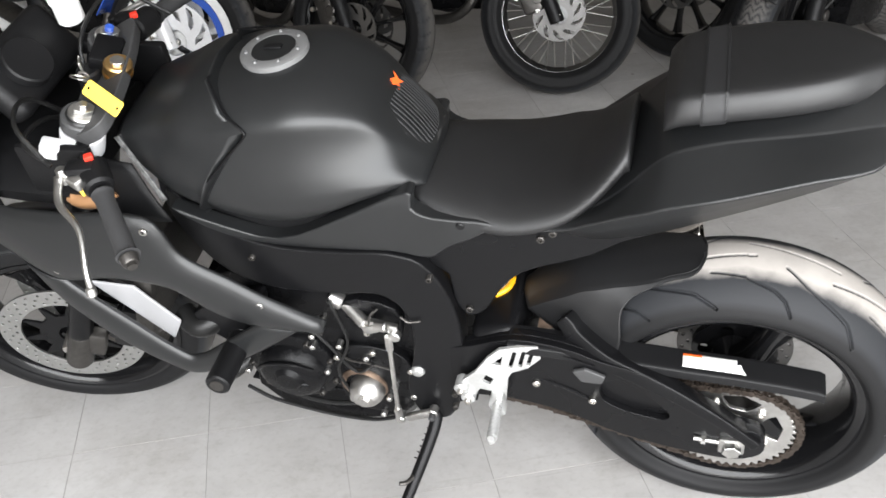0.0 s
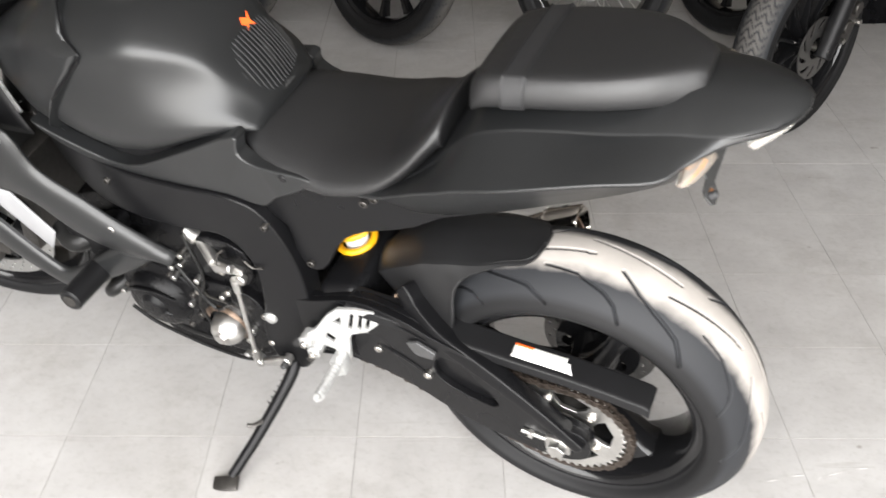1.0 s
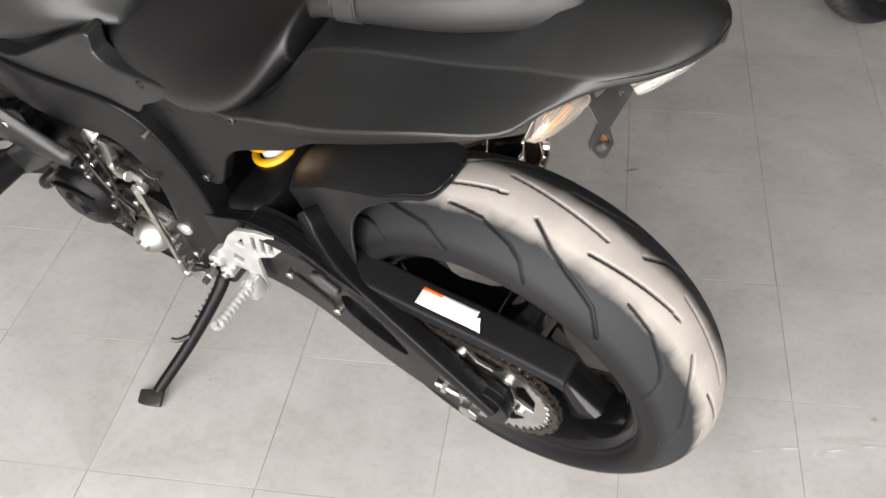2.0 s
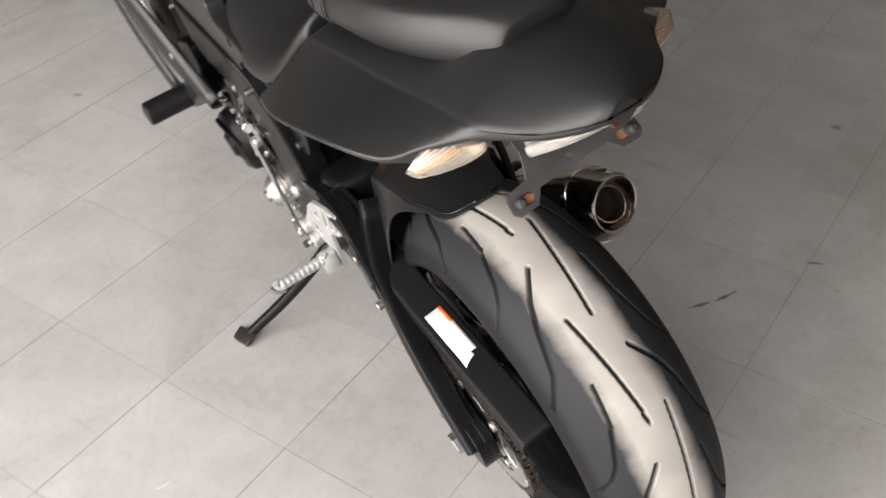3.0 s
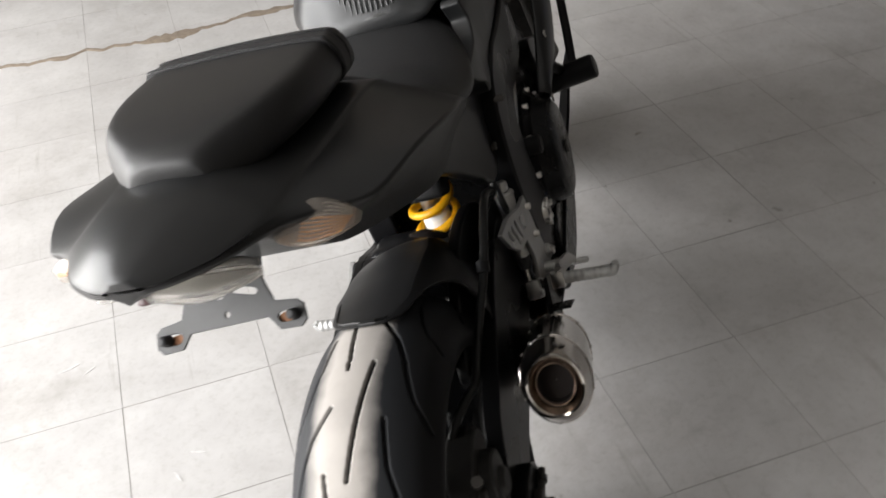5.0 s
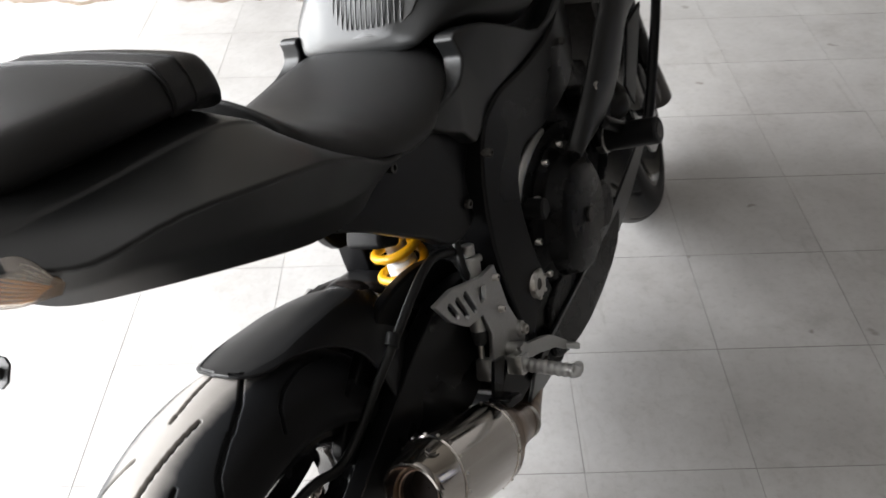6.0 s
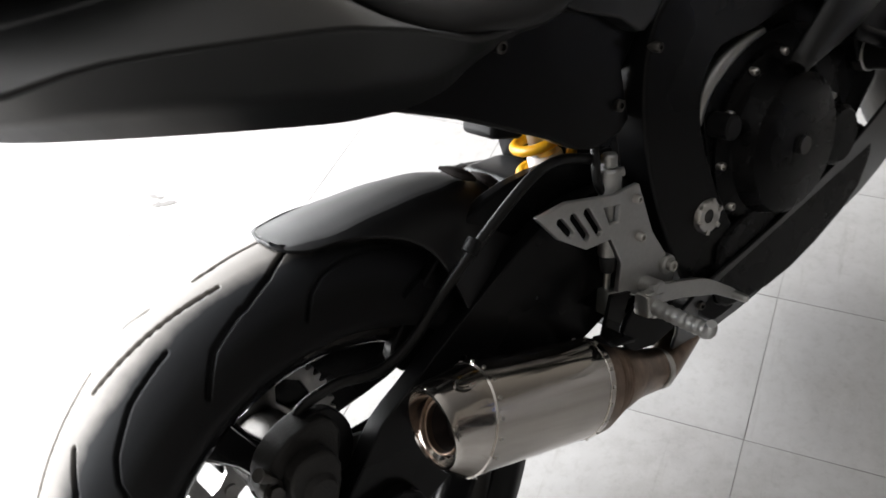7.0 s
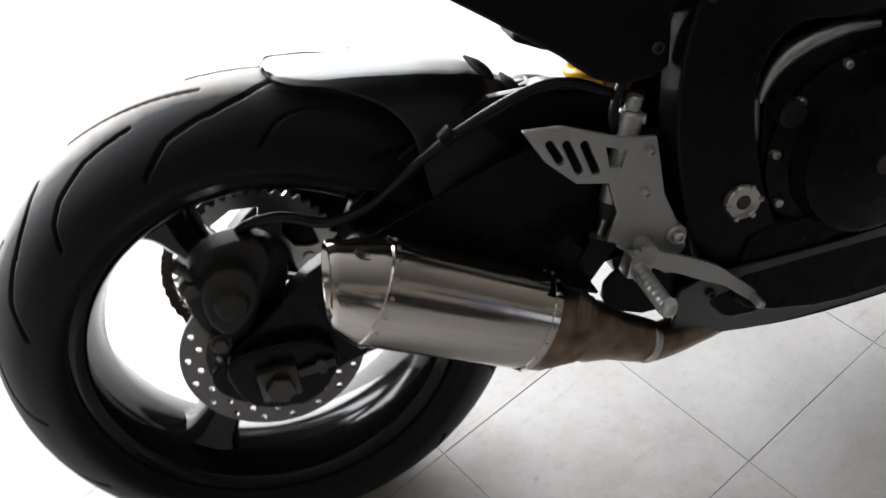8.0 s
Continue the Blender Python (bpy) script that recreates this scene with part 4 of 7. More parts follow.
part("cap_flap", shape(box(0.03, 0.004, 0.012, (0.0, 0.006, 0.0), bevel=0.001), lambda x, y, z: Vector((x, -z, y))), plastic_black, fc)
for k in range(7):
    a = 2 * math.pi * k / 7 + 0.3
    bolt(fc, (0.045 * math.cos(a), 0.045 * math.sin(a), 0.001), "z", 0.003, cap_grey)
# knee-side trim strip, ribbed rear pad and a small orange mark
for s in (1, -1):
    part("trim_strip", patch([[(1.02, s * 0.126, 0.905), (0.99, s * 0.141, 0.86), (0.963, s * 0.15, 0.79)], [(1.01, s * 0.128, 0.91), (0.978, s * 0.144, 0.862), (0.953, s * 0.15, 0.795)]]), grey_rib if s > 0 else plastic_black, tank, "scuffed grey trim strip" if s > 0 else "", thick=0.003)

# seats
def seat_section(x, top, w):
    """A shallow dished top with a rolled rim."""
    return (x, [(0, top - 0.003), (w * 0.42, top - 0.001), (w * 0.74, top - 0.005), (w * 0.93, top - 0.016), (w, top - 0.030), (w * 0.985, top - 0.041), (w * 0.86, top - 0.058), (0, top - 0.075)])


part("rider_seat", shape(hull([seat_section(*q) for q in ((0.575, 0.808, 0.078), (0.53, 0.814, 0.112), (0.46, 0.807, 0.138), (0.38, 0.804, 0.152), (0.30, 0.826, 0.149), (0.25, 0.860, 0.136), (0.215, 0.897, 0.118), (0.199, 0.912, 0.106), (0.193, 0.908, 0.102))], 4), lambda x, y, z: Vector((x, y, z + (0.12 + 0.2 * min(1.0, max(0.0, (0.30 - x) / 0.08))) * min(0.0, y)))), seat_vinyl, moto, "scooped black vinyl rider seat", sub=1, sharp=180)


def cushion(x, top, wt, wb):
    """A flat top with a crisp bevelled rim."""
    m = wt + (wb - wt) * 0.62
    return (x, [(0, top), (wt * 0.55, top - 0.001), (wt - 0.006, top - 0.003), (wt, top - 0.007), (m - 0.001, top - 0.022), (m, top - 0.040), (m - 0.004, top - 0.049), (m - 0.02, top - 0.056), (0, top - 0.062)])


PILLION = ((0.150, 0.985, 0.078, 0.092), (0.140, 0.996, 0.087, 0.102), (0.12, 1.008, 0.094, 0.109), (0.06, 1.020, 0.097, 0.112), (-0.02, 1.032, 0.094, 0.109), (-0.08, 1.038, 0.078, 0.094), (-0.125, 1.037, 0.048, 0.069), (-0.145, 1.032, 0.036, 0.052), (-0.152, 1.026, 0.03, 0.045))
TAIL = Matrix.Translation((0, 0.156, 0.944)) @ Matrix.Rotation(radians(5.0), 4, "X") @ Matrix.Translation((0, -0.156, -0.944))
pil = part("passenger_seat", hull([cushion(*q) for q in PILLION], 4), seat_vinyl, moto, "raised black vinyl passenger seat with bevelled rim", sub=1, sharp=180, at=TAIL)


def strap_ring(x):
    """A thin band laid over the cushion's section at x."""
    top, wt, wb = (float(np.interp(x, [p[0] for p in PILLION][::-1], [p[k] for p in PILLION][::-1])) for k in (1, 2, 3))
    half = cushion(x, top, wt, wb)[1][:7]
    outer = [(y + 0.0022 * min(1.0, y / 0.03), z + 0.0022) for y, z in half]
    inner = [(max(0.0, y - 0.004), z - 0.004) for y, z in half]
    ring = [(x, -y, z) for y, z in outer[::-1]] + [(x, y, z) for y, z in outer[1:]]
    return ring + [(x, y, z) for y, z in inner[::-1]] + [(x, -y, z) for y, z in inner[1:]]


part("strap", loft([strap_ring(x) for x in (0.099, 0.088, 0.076, 0.064)]), strap_vinyl, pil, "grey stitched strap across the seat", bevel=0.001)
for x in (0.096, 0.067):
    part("strap_seam", tube([(p[0], p[1], p[2] + 0.0006) for p in strap_ring(x)[:13]], 0.0009, 6, 2), seat_vinyl, pil)

# tail
def sagged(x, y, z):
    """The right flank hangs a little lower than the left."""
    return Vector((x, y, z + 0.14 * min(0.0, y)))


def tail_section(x, top, c1, c2, low):
    """Deck, a crease, a flared side shelf down to a second crease, and the undercut below it."""
    (y1, z1), (y2, z2), (y3, z3) = c1, c2, low
    return (x, [(0, top), (y1 * 0.5, top - 0.001), (y1 - 0.004, z1 + 0.0018), (y1, z1), (y1 + 0.002, z1 - 0.0028), (y1 + (y2 - y1) * 0.5, z1 + (z2 - z1) * 0.5 + 0.0015),
                (y2 - 0.003, z2 + 0.0025), (y2, z2), (y2 - 0.0015, z2 - 0.004), (y3 + (y2 - y3) * 0.4, z3 + (z2 - z3) * 0.45), (y3, z3), (0, z3 - 0.01)])


part("tail_fairing", shape(hull([tail_section(*q) for q in (
    (0.47, 0.772, (0.108, 0.770), (0.128, 0.766), (0.112, 0.750)),
    (0.40, 0.776, (0.112, 0.774), (0.138, 0.768), (0.114, 0.749)),
    (0.30, 0.796, (0.116, 0.793), (0.150, 0.784), (0.116, 0.748)),
    (0.25, 0.815, (0.119, 0.810), (0.162, 0.812), (0.12, 0.744)),
    (0.205, 0.852, (0.117, 0.846), (0.176, 0.843), (0.12, 0.750)),
    (0.165, 0.898, (0.117, 0.892), (0.187, 0.866), (0.122, 0.763)),
    (0.13, 0.930, (0.117, 0.922), (0.192, 0.884), (0.122, 0.776)),
    (0.06, 0.953, (0.115, 0.944), (0.199, 0.911), (0.122, 0.808)),
    (-0.05, 0.98, (0.106, 0.957), (0.189, 0.943), (0.12, 0.860)),
    (-0.125, 0.998, (0.098, 0.969), (0.163, 0.946), (0.112, 0.897)),
    (-0.155, 1.001, (0.096, 0.972), (0.130, 0.955), (0.10, 0.922)),
    (-0.19, 1.003, (0.090, 0.976), (0.097, 0.966), (0.074, 0.954)),
    (-0.235, 1.001, (0.066, 0.979), (0.070, 0.974), (0.052, 0.968)),
    (-0.262, 0.995, (0.036, 0.981), (0.040, 0.977), (0.030, 0.972)),
    (-0.274, 0.988, (0.012, 0.982), (0.014, 0.979), (0.010, 0.976)))], 4), sagged), satin_black, moto, "pointed matte black tail fairing with flared sides", sharp=75, crisp=True)
for s in (1, -1):
    top = [(-0.262, 0.006, 0.988), (-0.250, 0.040, 0.986), (-0.215, 0.066, 0.963), (-0.186, 0.066, 0.940)]
    foot = [(-0.250, 0.006, 0.962), (-0.236, 0.022, 0.946), (-0.214, 0.032, 0.932), (-0.184, 0.060, 0.931)]
    if s > 0:
        top = [(-0.262, 0.006, 0.984), (-0.248, 0.036, 0.976), (-0.228, 0.055, 0.964), (-0.212, 0.064, 0.954)]
        foot = [(-0.256, 0.006, 0.976), (-0.243, 0.034, 0.968), (-0.223, 0.053, 0.957), (-0.209, 0.062, 0.949)]
    belly = [((a[0] + b[0]) / 2 - 0.005, (a[1] + b[1]) / 2 + 0.002, (a[2] + b[2]) / 2 - 0.003) for a, b in zip(top, foot)]
    tl = part("tail_lamp", shape(patch([[(x - 0.003, s * y, z - (0.006 if s > 0 else 0.013)) for x, y, z in row] for row in (top, belly, foot)], 4, 4), sagged), clear_lens, moto, "large clear tail lamp lens", thick=0.003)
    part("tail_lamp_reflector", shape(patch([[(x + 0.004, s * y * 0.94, z - (0.002 if s > 0 else 0.009)) for x, y, z in row] for row in (top, belly, foot)], 4, 4), sagged), silver_inner, tl, thick=0.003)
part("tail_lamp_divider", box(0.008, 0.012, 0.020, (-0.2535, 0, 0.961), (0, 30, 0), 0.003), maroon_plastic, moto, "dark red divider between the tail lamp lenses")
for s in (1, -1):
    sag = 0.0 if s > 0 else 0.016
    corner = [Vector((x, s * y, z)) for x, y, z in ((-0.139 + sag * 0.5, 0.157 - sag * 0.4, 0.944 - sag), (-0.157, 0.092, 0.960 - sag * 0.5), (-0.180, 0.078, 0.936 - sag * 0.4), (-0.157, 0.137, 0.919 - sag * 1.3))]
    out = (corner[1] - corner[0]).cross(corner[3] - corner[0]).normalized()
    if out.x > 0:
        out = -out

    def lens_at(u, v, lift):
        a, b, c, d = corner
        v = 0.45 + (v - 0.45) * (0.22 + 0.78 * min(1.0, u / 0.45)) * (1.0 - 2.2 * max(0.0, u - 0.85))
        return (a * (1 - u) + b * u) * (1 - v) + (d * (1 - u) + c * u) * v + out * (lift * (0.35 + math.sin(math.pi * u) ** 0.5 * math.sin(math.pi * v) ** 0.5))

    grid = (0.0, 0.12, 0.5, 0.88, 1.0)
    lens = part("indicator", patch([[lens_at(u, v, 0.011) for u in grid] for v in grid], 3, 3), smoked_lens, moto, "leaf-shaped smoked indicator lens over amber flutes", thick=0.002)
    part("lamp_bowl", patch([[lens_at(0.04 + 0.92 * u, 0.04 + 0.92 * v, 0.001) for u in grid] for v in grid], 3, 3), silver_inner if s > 0 else brown_bowl, lens, thick=0.001)
    part("bulb_shade", patch([[lens_at(u, v, 0.005) for u in (0.4, 0.65, 0.95)] for v in (0.08, 0.22, 0.36)], 3, 3), amber_inner, lens, "amber bulb shade", thick=0.001)
    for k in range(6):
        part("lens_flute", tube([lens_at(u, 0.42 + 0.095 * k, 0.009) for u in (0.1 + 0.02 * k, 0.3, 0.55, 0.72)], 0.0011, 6, 3), amber_inner if s < 0 or k < 2 else silver_inner, lens)
    for k in range(4):
        part("lens_ridge", tube([lens_at(u, 0.08 + 0.09 * k, 0.010) for u in (0.12, 0.4, 0.85)], 0.0007, 6, 3), silver_inner, lens)

# number plate bracket: bare, rusty
br = part("plate_bracket", plate([(-0.048, 0.0), (-0.040, 0.022), (-0.044, 0.075), (0.044, 0.075), (0.040, 0.022), (0.048, 0.0), (0.070, -0.003), (0.076, -0.008), (0.077, -0.022), (0.071, -0.028), (0.050, -0.027), (0.040, -0.014), (-0.040, -0.014), (-0.050, -0.027), (-0.071, -0.028), (-0.077, -0.022), (-0.076, -0.008), (-0.070, -0.003)], -0.0015, 0.0015,
                                 [slot(-0.067, -0.016, -0.054, -0.016, 0.005), slot(0.054, -0.016, 0.067, -0.016, 0.005), ring_pts(0.0, -0.004, 0.003, 8), slot(-0.030, 0.012, -0.010, 0.017, 0.0032), slot(-0.010, 0.026, -0.026, 0.032, 0.0032), slot(0.004, 0.014, 0.024, 0.018, 0.0032), slot(0.026, 0.027, 0.008, 0.033, 0.0032), slot(-0.026, 0.052, 0.024, 0.052, 0.003)]), rusty_bracket, moto, "bare grey plate bracket with rust spots", bevel=0.0005, at=pose(-0.166, 0.003, 0.864, 42, 0, 90))
for s in (1, -1):
    part("rubber_plug", rod((s * 0.066, -0.004, -0.016), (s * 0.066, 0.012, -0.016), 0.0058, 0.0048, 14, 0.002), rubber, br)
    part("rust_stain", plate(ring_pts(s * 0.056, -0.018, 0.008, 10, 0.006), -0.0019, -0.0016, (), 0), rust, br)
part("undertail", hull([(-0.04, [(0, 0.905), (0.05, 0.904), (0.055, 0.892), (0.04, 0.882), (0, 0.88)]), (-0.13, [(0, 0.93), (0.042, 0.93), (0.045, 0.92), (0.03, 0.912), (0, 0.91)]), (-0.17, [(0, 0.938), (0.03, 0.938), (0.033, 0.932), (0.024, 0.926), (0, 0.925)])], 3), plastic_black, moto)

# swingarm
def flare(x, y, z):
    """The left beam spreads outwards towards the axle."""
    dy = float(np.interp(x, (-0.05, 0.0, 0.11, 0.25, 0.353, 0.5), (0.022, 0.02, 0.014, -0.006, -0.02, -0.02)))
    return Vector((x, y + dy, z + 0.95 * dy))


def band(path, wide, deep):
    """A flat bar with rounded edges along a smooth path, its broad side towards +y; wide has one number for each point."""
    line = catmull([(*p, w) for p, w in zip(path, wide)], 5)
    pts = [Vector(q[:3]) for q in line]
    rings = []
    for i, p in enumerate(pts):
        d = (pts[min(i + 1, len(pts) - 1)] - pts[max(i - 1, 0)]).normalized()
        u = d.cross(Vector((0.15, 1, 0.25))).normalized()
        n = u.cross(d)
        w, h = float(line[i][3]) / 2, deep / 2
        rings.append([p + u * (a * w) + n * (b * h) for a, b in ((-1, -1), (-1, 0.45), (-0.82, 1), (0.0, 1.12), (0.82, 1), (1, 0.45), (1, -1))])
    return loft(rings)


for s in (1, -1):
    o = 0.03 if s > 0 else 0.012
    beam = [(0.54, 0.455), (0.47, 0.485), (0.388, 0.515), (0.296, 0.505), (0.235, 0.482), (0.165, 0.462), (0.09, 0.405), (0.02, 0.352), (-0.03, 0.340), (-0.050, 0.318), (-0.046, 0.275), (0.0, 0.250), (0.08, 0.256), (0.20, 0.279), (0.30, 0.320), (0.41, 0.342), (0.52, 0.35)]
    pocket = [(0.236, 0.408), (0.222, 0.432), (0.195, 0.437), (0.153, 0.408), (0.115, 0.362), (0.118, 0.345), (0.138, 0.342), (0.19, 0.352), (0.228, 0.372)]
    if s > 0:
        sa = part("swingarm_beam", shape(plate(beam, 0.130, 0.144, (), 3), flare), frame_black, moto, "black boxed swingarm side with a leaf-shaped pocket", bevel=0.004)
        part("beam_skin", shape(plate(beam, 0.1435, s * 0.128 + o, [pocket], 3), flare), frame_black, sa, bevel=0.005)
    else:
        beam = [(0.54, 0.455), (0.47, 0.485), (0.388, 0.51), (0.296, 0.50), (0.2, 0.472), (0.11, 0.443), (0.067, 0.428), (0.026, 0.396), (-0.013, 0.368), (-0.056, 0.340), (-0.068, 0.318), (-0.05, 0.288), (0.0, 0.263), (0.03, 0.259), (0.056, 0.274), (0.07, 0.292), (0.11, 0.303), (0.176, 0.312), (0.30, 0.325), (0.41, 0.338), (0.52, 0.35)]
        sa = part("swingarm_beam", plate(beam, -0.076, -0.101, (), 2), frame_black, moto, "black boxed swingarm side", bevel=0.007)
        part("axle_pad", plate([(-0.05, 0.335), (-0.025, 0.358), (0.055, 0.352), (0.075, 0.318), (0.055, 0.288), (0.02, 0.272), (-0.03, 0.285)], -0.099, -0.119, (), 2), frame_black, sa, bevel=0.004)
    if s > 0:
        part("beam_rib", shape(tube([(0.35, 0.158, 0.414), (0.30, 0.159, 0.398), (0.258, 0.159, 0.375)], 0.003, 8), flare), frame_black, sa)
        part("beam_seam", shape(tube([(0.42, 0.159, 0.505), (0.36, 0.159, 0.500), (0.30, 0.159, 0.488), (0.245, 0.159, 0.470)], 0.0018, 6), flare), frame_black, sa)
        part("cross_tab", shape(plate([(0.285, 0.455), (0.262, 0.466), (0.225, 0.450), (0.232, 0.430), (0.268, 0.428)], 0.1575, 0.166, (), 0), flare), clamp_grey, sa, "grey cast lug", bevel=0.003)
    if s > 0:
        part("swingarm_brace", band([(0.305, 0.092, 0.520), (0.296, 0.098, 0.512), (0.278, 0.110, 0.494), (0.228, 0.134, 0.470), (0.167, 0.150, 0.453), (0.099, 0.163, 0.426), (0.02, 0.173, 0.377), (-0.036, 0.177, 0.330)], (0.03, 0.034, 0.036, 0.036, 0.034, 0.030, 0.026, 0.024), 0.030), frame_black, moto, "black curved swingarm brace", bevel=0.003)
    else:
        brace = [(0.47, 0.50), (0.40, 0.545), (0.30, 0.56), (0.22, 0.535), (0.16, 0.50), (0.12, 0.465), (0.14, 0.43), (0.2, 0.42), (0.35, 0.44), (0.47, 0.44)]
        part("swingarm_brace", plate(brace, -0.068, -0.05, (), 3), frame_black, moto, "black swingarm brace", bevel=0.008)
    part("axle_block", join(box(0.045, 0.014, 0.04, (0.0, s * 0.136 + o, 0.315), (0, 0, 0), 0.003), rod((0.0, s * 0.14 + o, 0.315), (0.0, s * 0.156 + o, 0.315), 0.0165, segs=6, bevel=0.001), rod((0.02, s * 0.136 + o, 0.318), (0.065, s * 0.136 + o, 0.322), 0.005, segs=10), rod((0.045, s * 0.136 + o, 0.32), (0.053, s * 0.136 + o, 0.321), 0.009, segs=6)), aluminium if s > 0 else dark_steel, sa, "silver chain adjuster block" if s > 0 else "dirty axle nut and adjuster", at=Matrix.Translation((0.004, 0.012 if s > 0 else 0.0, 0.0)))
part("swingarm_bridge", box(0.09, 0.22, 0.11, (0.42, 0.01, 0.44), (0, 15, 0), 0.02, 3), frame_black, moto)
part("axle", rod((0, -0.13, 0.315), (0, 0.17, 0.315), 0.0125, segs=16), steel, moto)

# chain: links round two sprockets
def chain_path():
    r0, r1 = 0.1115, 0.043
    c0, c1 = np.array((0.0, 0.315)), np.array((0.615, 0.37))
    d = np.linalg.norm(c1 - c0)
    a = math.atan2(c1[1] - c0[1], c1[0] - c0[0])
    b = math.acos((r0 - r1) / d)
    out = []
    for t in np.linspace(a + b, a + 2 * math.pi - b, 40):
        out.append(c0 + r0 * np.array((math.cos(t), math.sin(t))))
    for t in np.linspace(a - b, a + b, 14):
        out.append(c1 + r1 * np.array((math.cos(t), math.sin(t))))
    return out


def even(pts, step):
    pts = [np.array(p) for p in pts] + [np.array(pts[0])]
    out, left = [], 0.0
    for p, q in zip(pts[:-1], pts[1:]):
        n = np.linalg.norm(q - p)
        while left < n:
            out.append((p + (q - p) * left / n, math.atan2(*(q - p)[::-1])))
            left += step
        left -= n
    return out


def chain_y(x):
    """The chain's plane, just inside the left beam."""
    return float(np.interp(x, (0.05, 0.36), (0.141, 0.106)))


links = []
for k, (p, a) in enumerate(even(chain_path(), 0.0158)):
    for yy in [chain_y(p[0]) + d for d in ((-0.0065, 0.0065) if k % 2 else (-0.004, 0.004))]:
        ol = [(x * math.cos(a) - z * math.sin(a) + p[0], x * math.sin(a) + z * math.cos(a) + p[1]) for x, z in ((-0.0125, 0), (-0.008, 0.0078), (0, 0.0056), (0.008, 0.0078), (0.0125, 0), (0.008, -0.0078), (0, -0.0056), (-0.008, -0.0078))]
        links.append(loft([[(x, yy - 0.001, z) for x, z in ol], [(x, yy + 0.001, z) for x, z in ol]]))
    links.append(rod((p[0], chain_y(p[0]) - 0.007, p[1]), (p[0], chain_y(p[0]) + 0.0075, p[1]), 0.0045, segs=6))
part("chain", join(*links), chain_steel, moto, "oily steel drive chain")
GUARD = ((0.40, 0.495), (0.30, 0.488), (0.17, 0.477), (0.09, 0.469), (0.01, 0.464), (-0.07, 0.455), (-0.128, 0.446), (-0.138, 0.440))


def guard_at(x, f, lift=0.0):
    """A place on the guard's flat top, f from its inner side to its outer bend."""
    z = float(np.interp(x, [g[0] for g in GUARD][::-1], [g[1] for g in GUARD][::-1]))
    return Vector((x, 0.100 + 0.046 * f, z + lift - 0.003 * f))


cg = part("chain_guard", loft([[(x, y, z) for y, z in ((0.098, zt - 0.006), (0.099, zt), (0.104, zt + 0.001), (0.140, zt - 0.002), (0.146, zt - 0.005), (0.149, zt - 0.021), (0.145, zt - 0.022), (0.141, zt - 0.010), (0.103, zt - 0.007))] for x, zt in GUARD]), plastic_black, moto, "black plastic chain guard", bevel=0.002)
part("warning_sticker", patch([[guard_at(x, f, 0.0022) for x in (0.098, 0.07, 0.04, 0.022 - 0.012 * f, 0.008 - 0.02 * max(0.0, f - 0.5))] for f in (0.2, 0.4, 0.62, 0.80)], 2, 2), paper_white, cg, "torn white warning sticker", thick=0.0004)
part("sticker_tear", shape(plate([(0.012, 0.122), (0.002, 0.118), (-0.002, 0.128), (-0.008, 0.138), (0.0, 0.137), (0.008, 0.132)], 0, 0.0004), lambda x, y, z: guard_at(x, (z - 0.100) / 0.046, 0.0024 + y)), paper_white, cg)
part("sticker_band", patch([[guard_at(x, f, 0.0024) for x in (0.098, 0.08, 0.066)] for f in (0.2, 0.32)], 2, 2), orange_vinyl, cg, thick=0.0004)
for p in ((0.249, 0.158, 0.374), (0.353, 0.140, 0.384)):
    bolt(moto, p, "y", 0.0075)

# hugger over the rear tyre
HUG_AT = (11.6, 12.4, 14, 17, 22, 28, 34, 39, 43, 47, 52, 58, 64)
HUG_LIFT = (0.006, 0.007, 0.009, 0.012, 0.019, 0.030, 0.044, 0.060, 0.073, 0.085, 0.093, 0.103, 0.115)
HUG_NEAR = (6, 17, 25, 30, 33, 39, 45, 54, 65, 74, 79, 82, 83)
HUG_FAR = (6, 13, 19, 24, 27, 33, 41, 51, 61, 69, 75, 79, 80)


def hugger_ring(a, lift, near, far):
    """Half round over the tread, then a flat side below a straight ridge along the near shoulder."""
    c, s = math.sin(radians(a)), math.cos(radians(a))
    edge = min(near * 0.93, float(np.interp(a, (11, 14, 22, 34, 43, 52, 58, 64), (29, 31, 34, 36.5, 37, 34, 30, 26))))

    def place(q):
        return Vector(((0.219 + (0.097 + lift) * math.cos(radians(q))) * c, 0.114 * math.sin(radians(q)), (0.219 + (0.097 + lift) * math.cos(radians(q))) * s))

    back = -min(far * 0.93, float(np.interp(a, (11, 14, 17, 22, 43, 47, 52, 58), (12, 15, 18, 22, 21, 18, 14, 10))))
    ridge, far_ridge, foot = place(edge), place(back), place(near)
    ring = [place(-far + (far + back) * f) for f in (0.0, 0.3, 0.65, 0.9, 0.98)]
    for f in (0.0, 0.02, 0.1, 0.35, 0.65, 0.9, 0.98, 1.0):
        ring.append(far_ridge.lerp(ridge, f) * 0.5 + place(back + (edge - back) * f) * 0.5)
    return ring + [ridge.lerp(foot, f) for f in (0.03, 0.12, 0.4, 0.75, 1.0)]


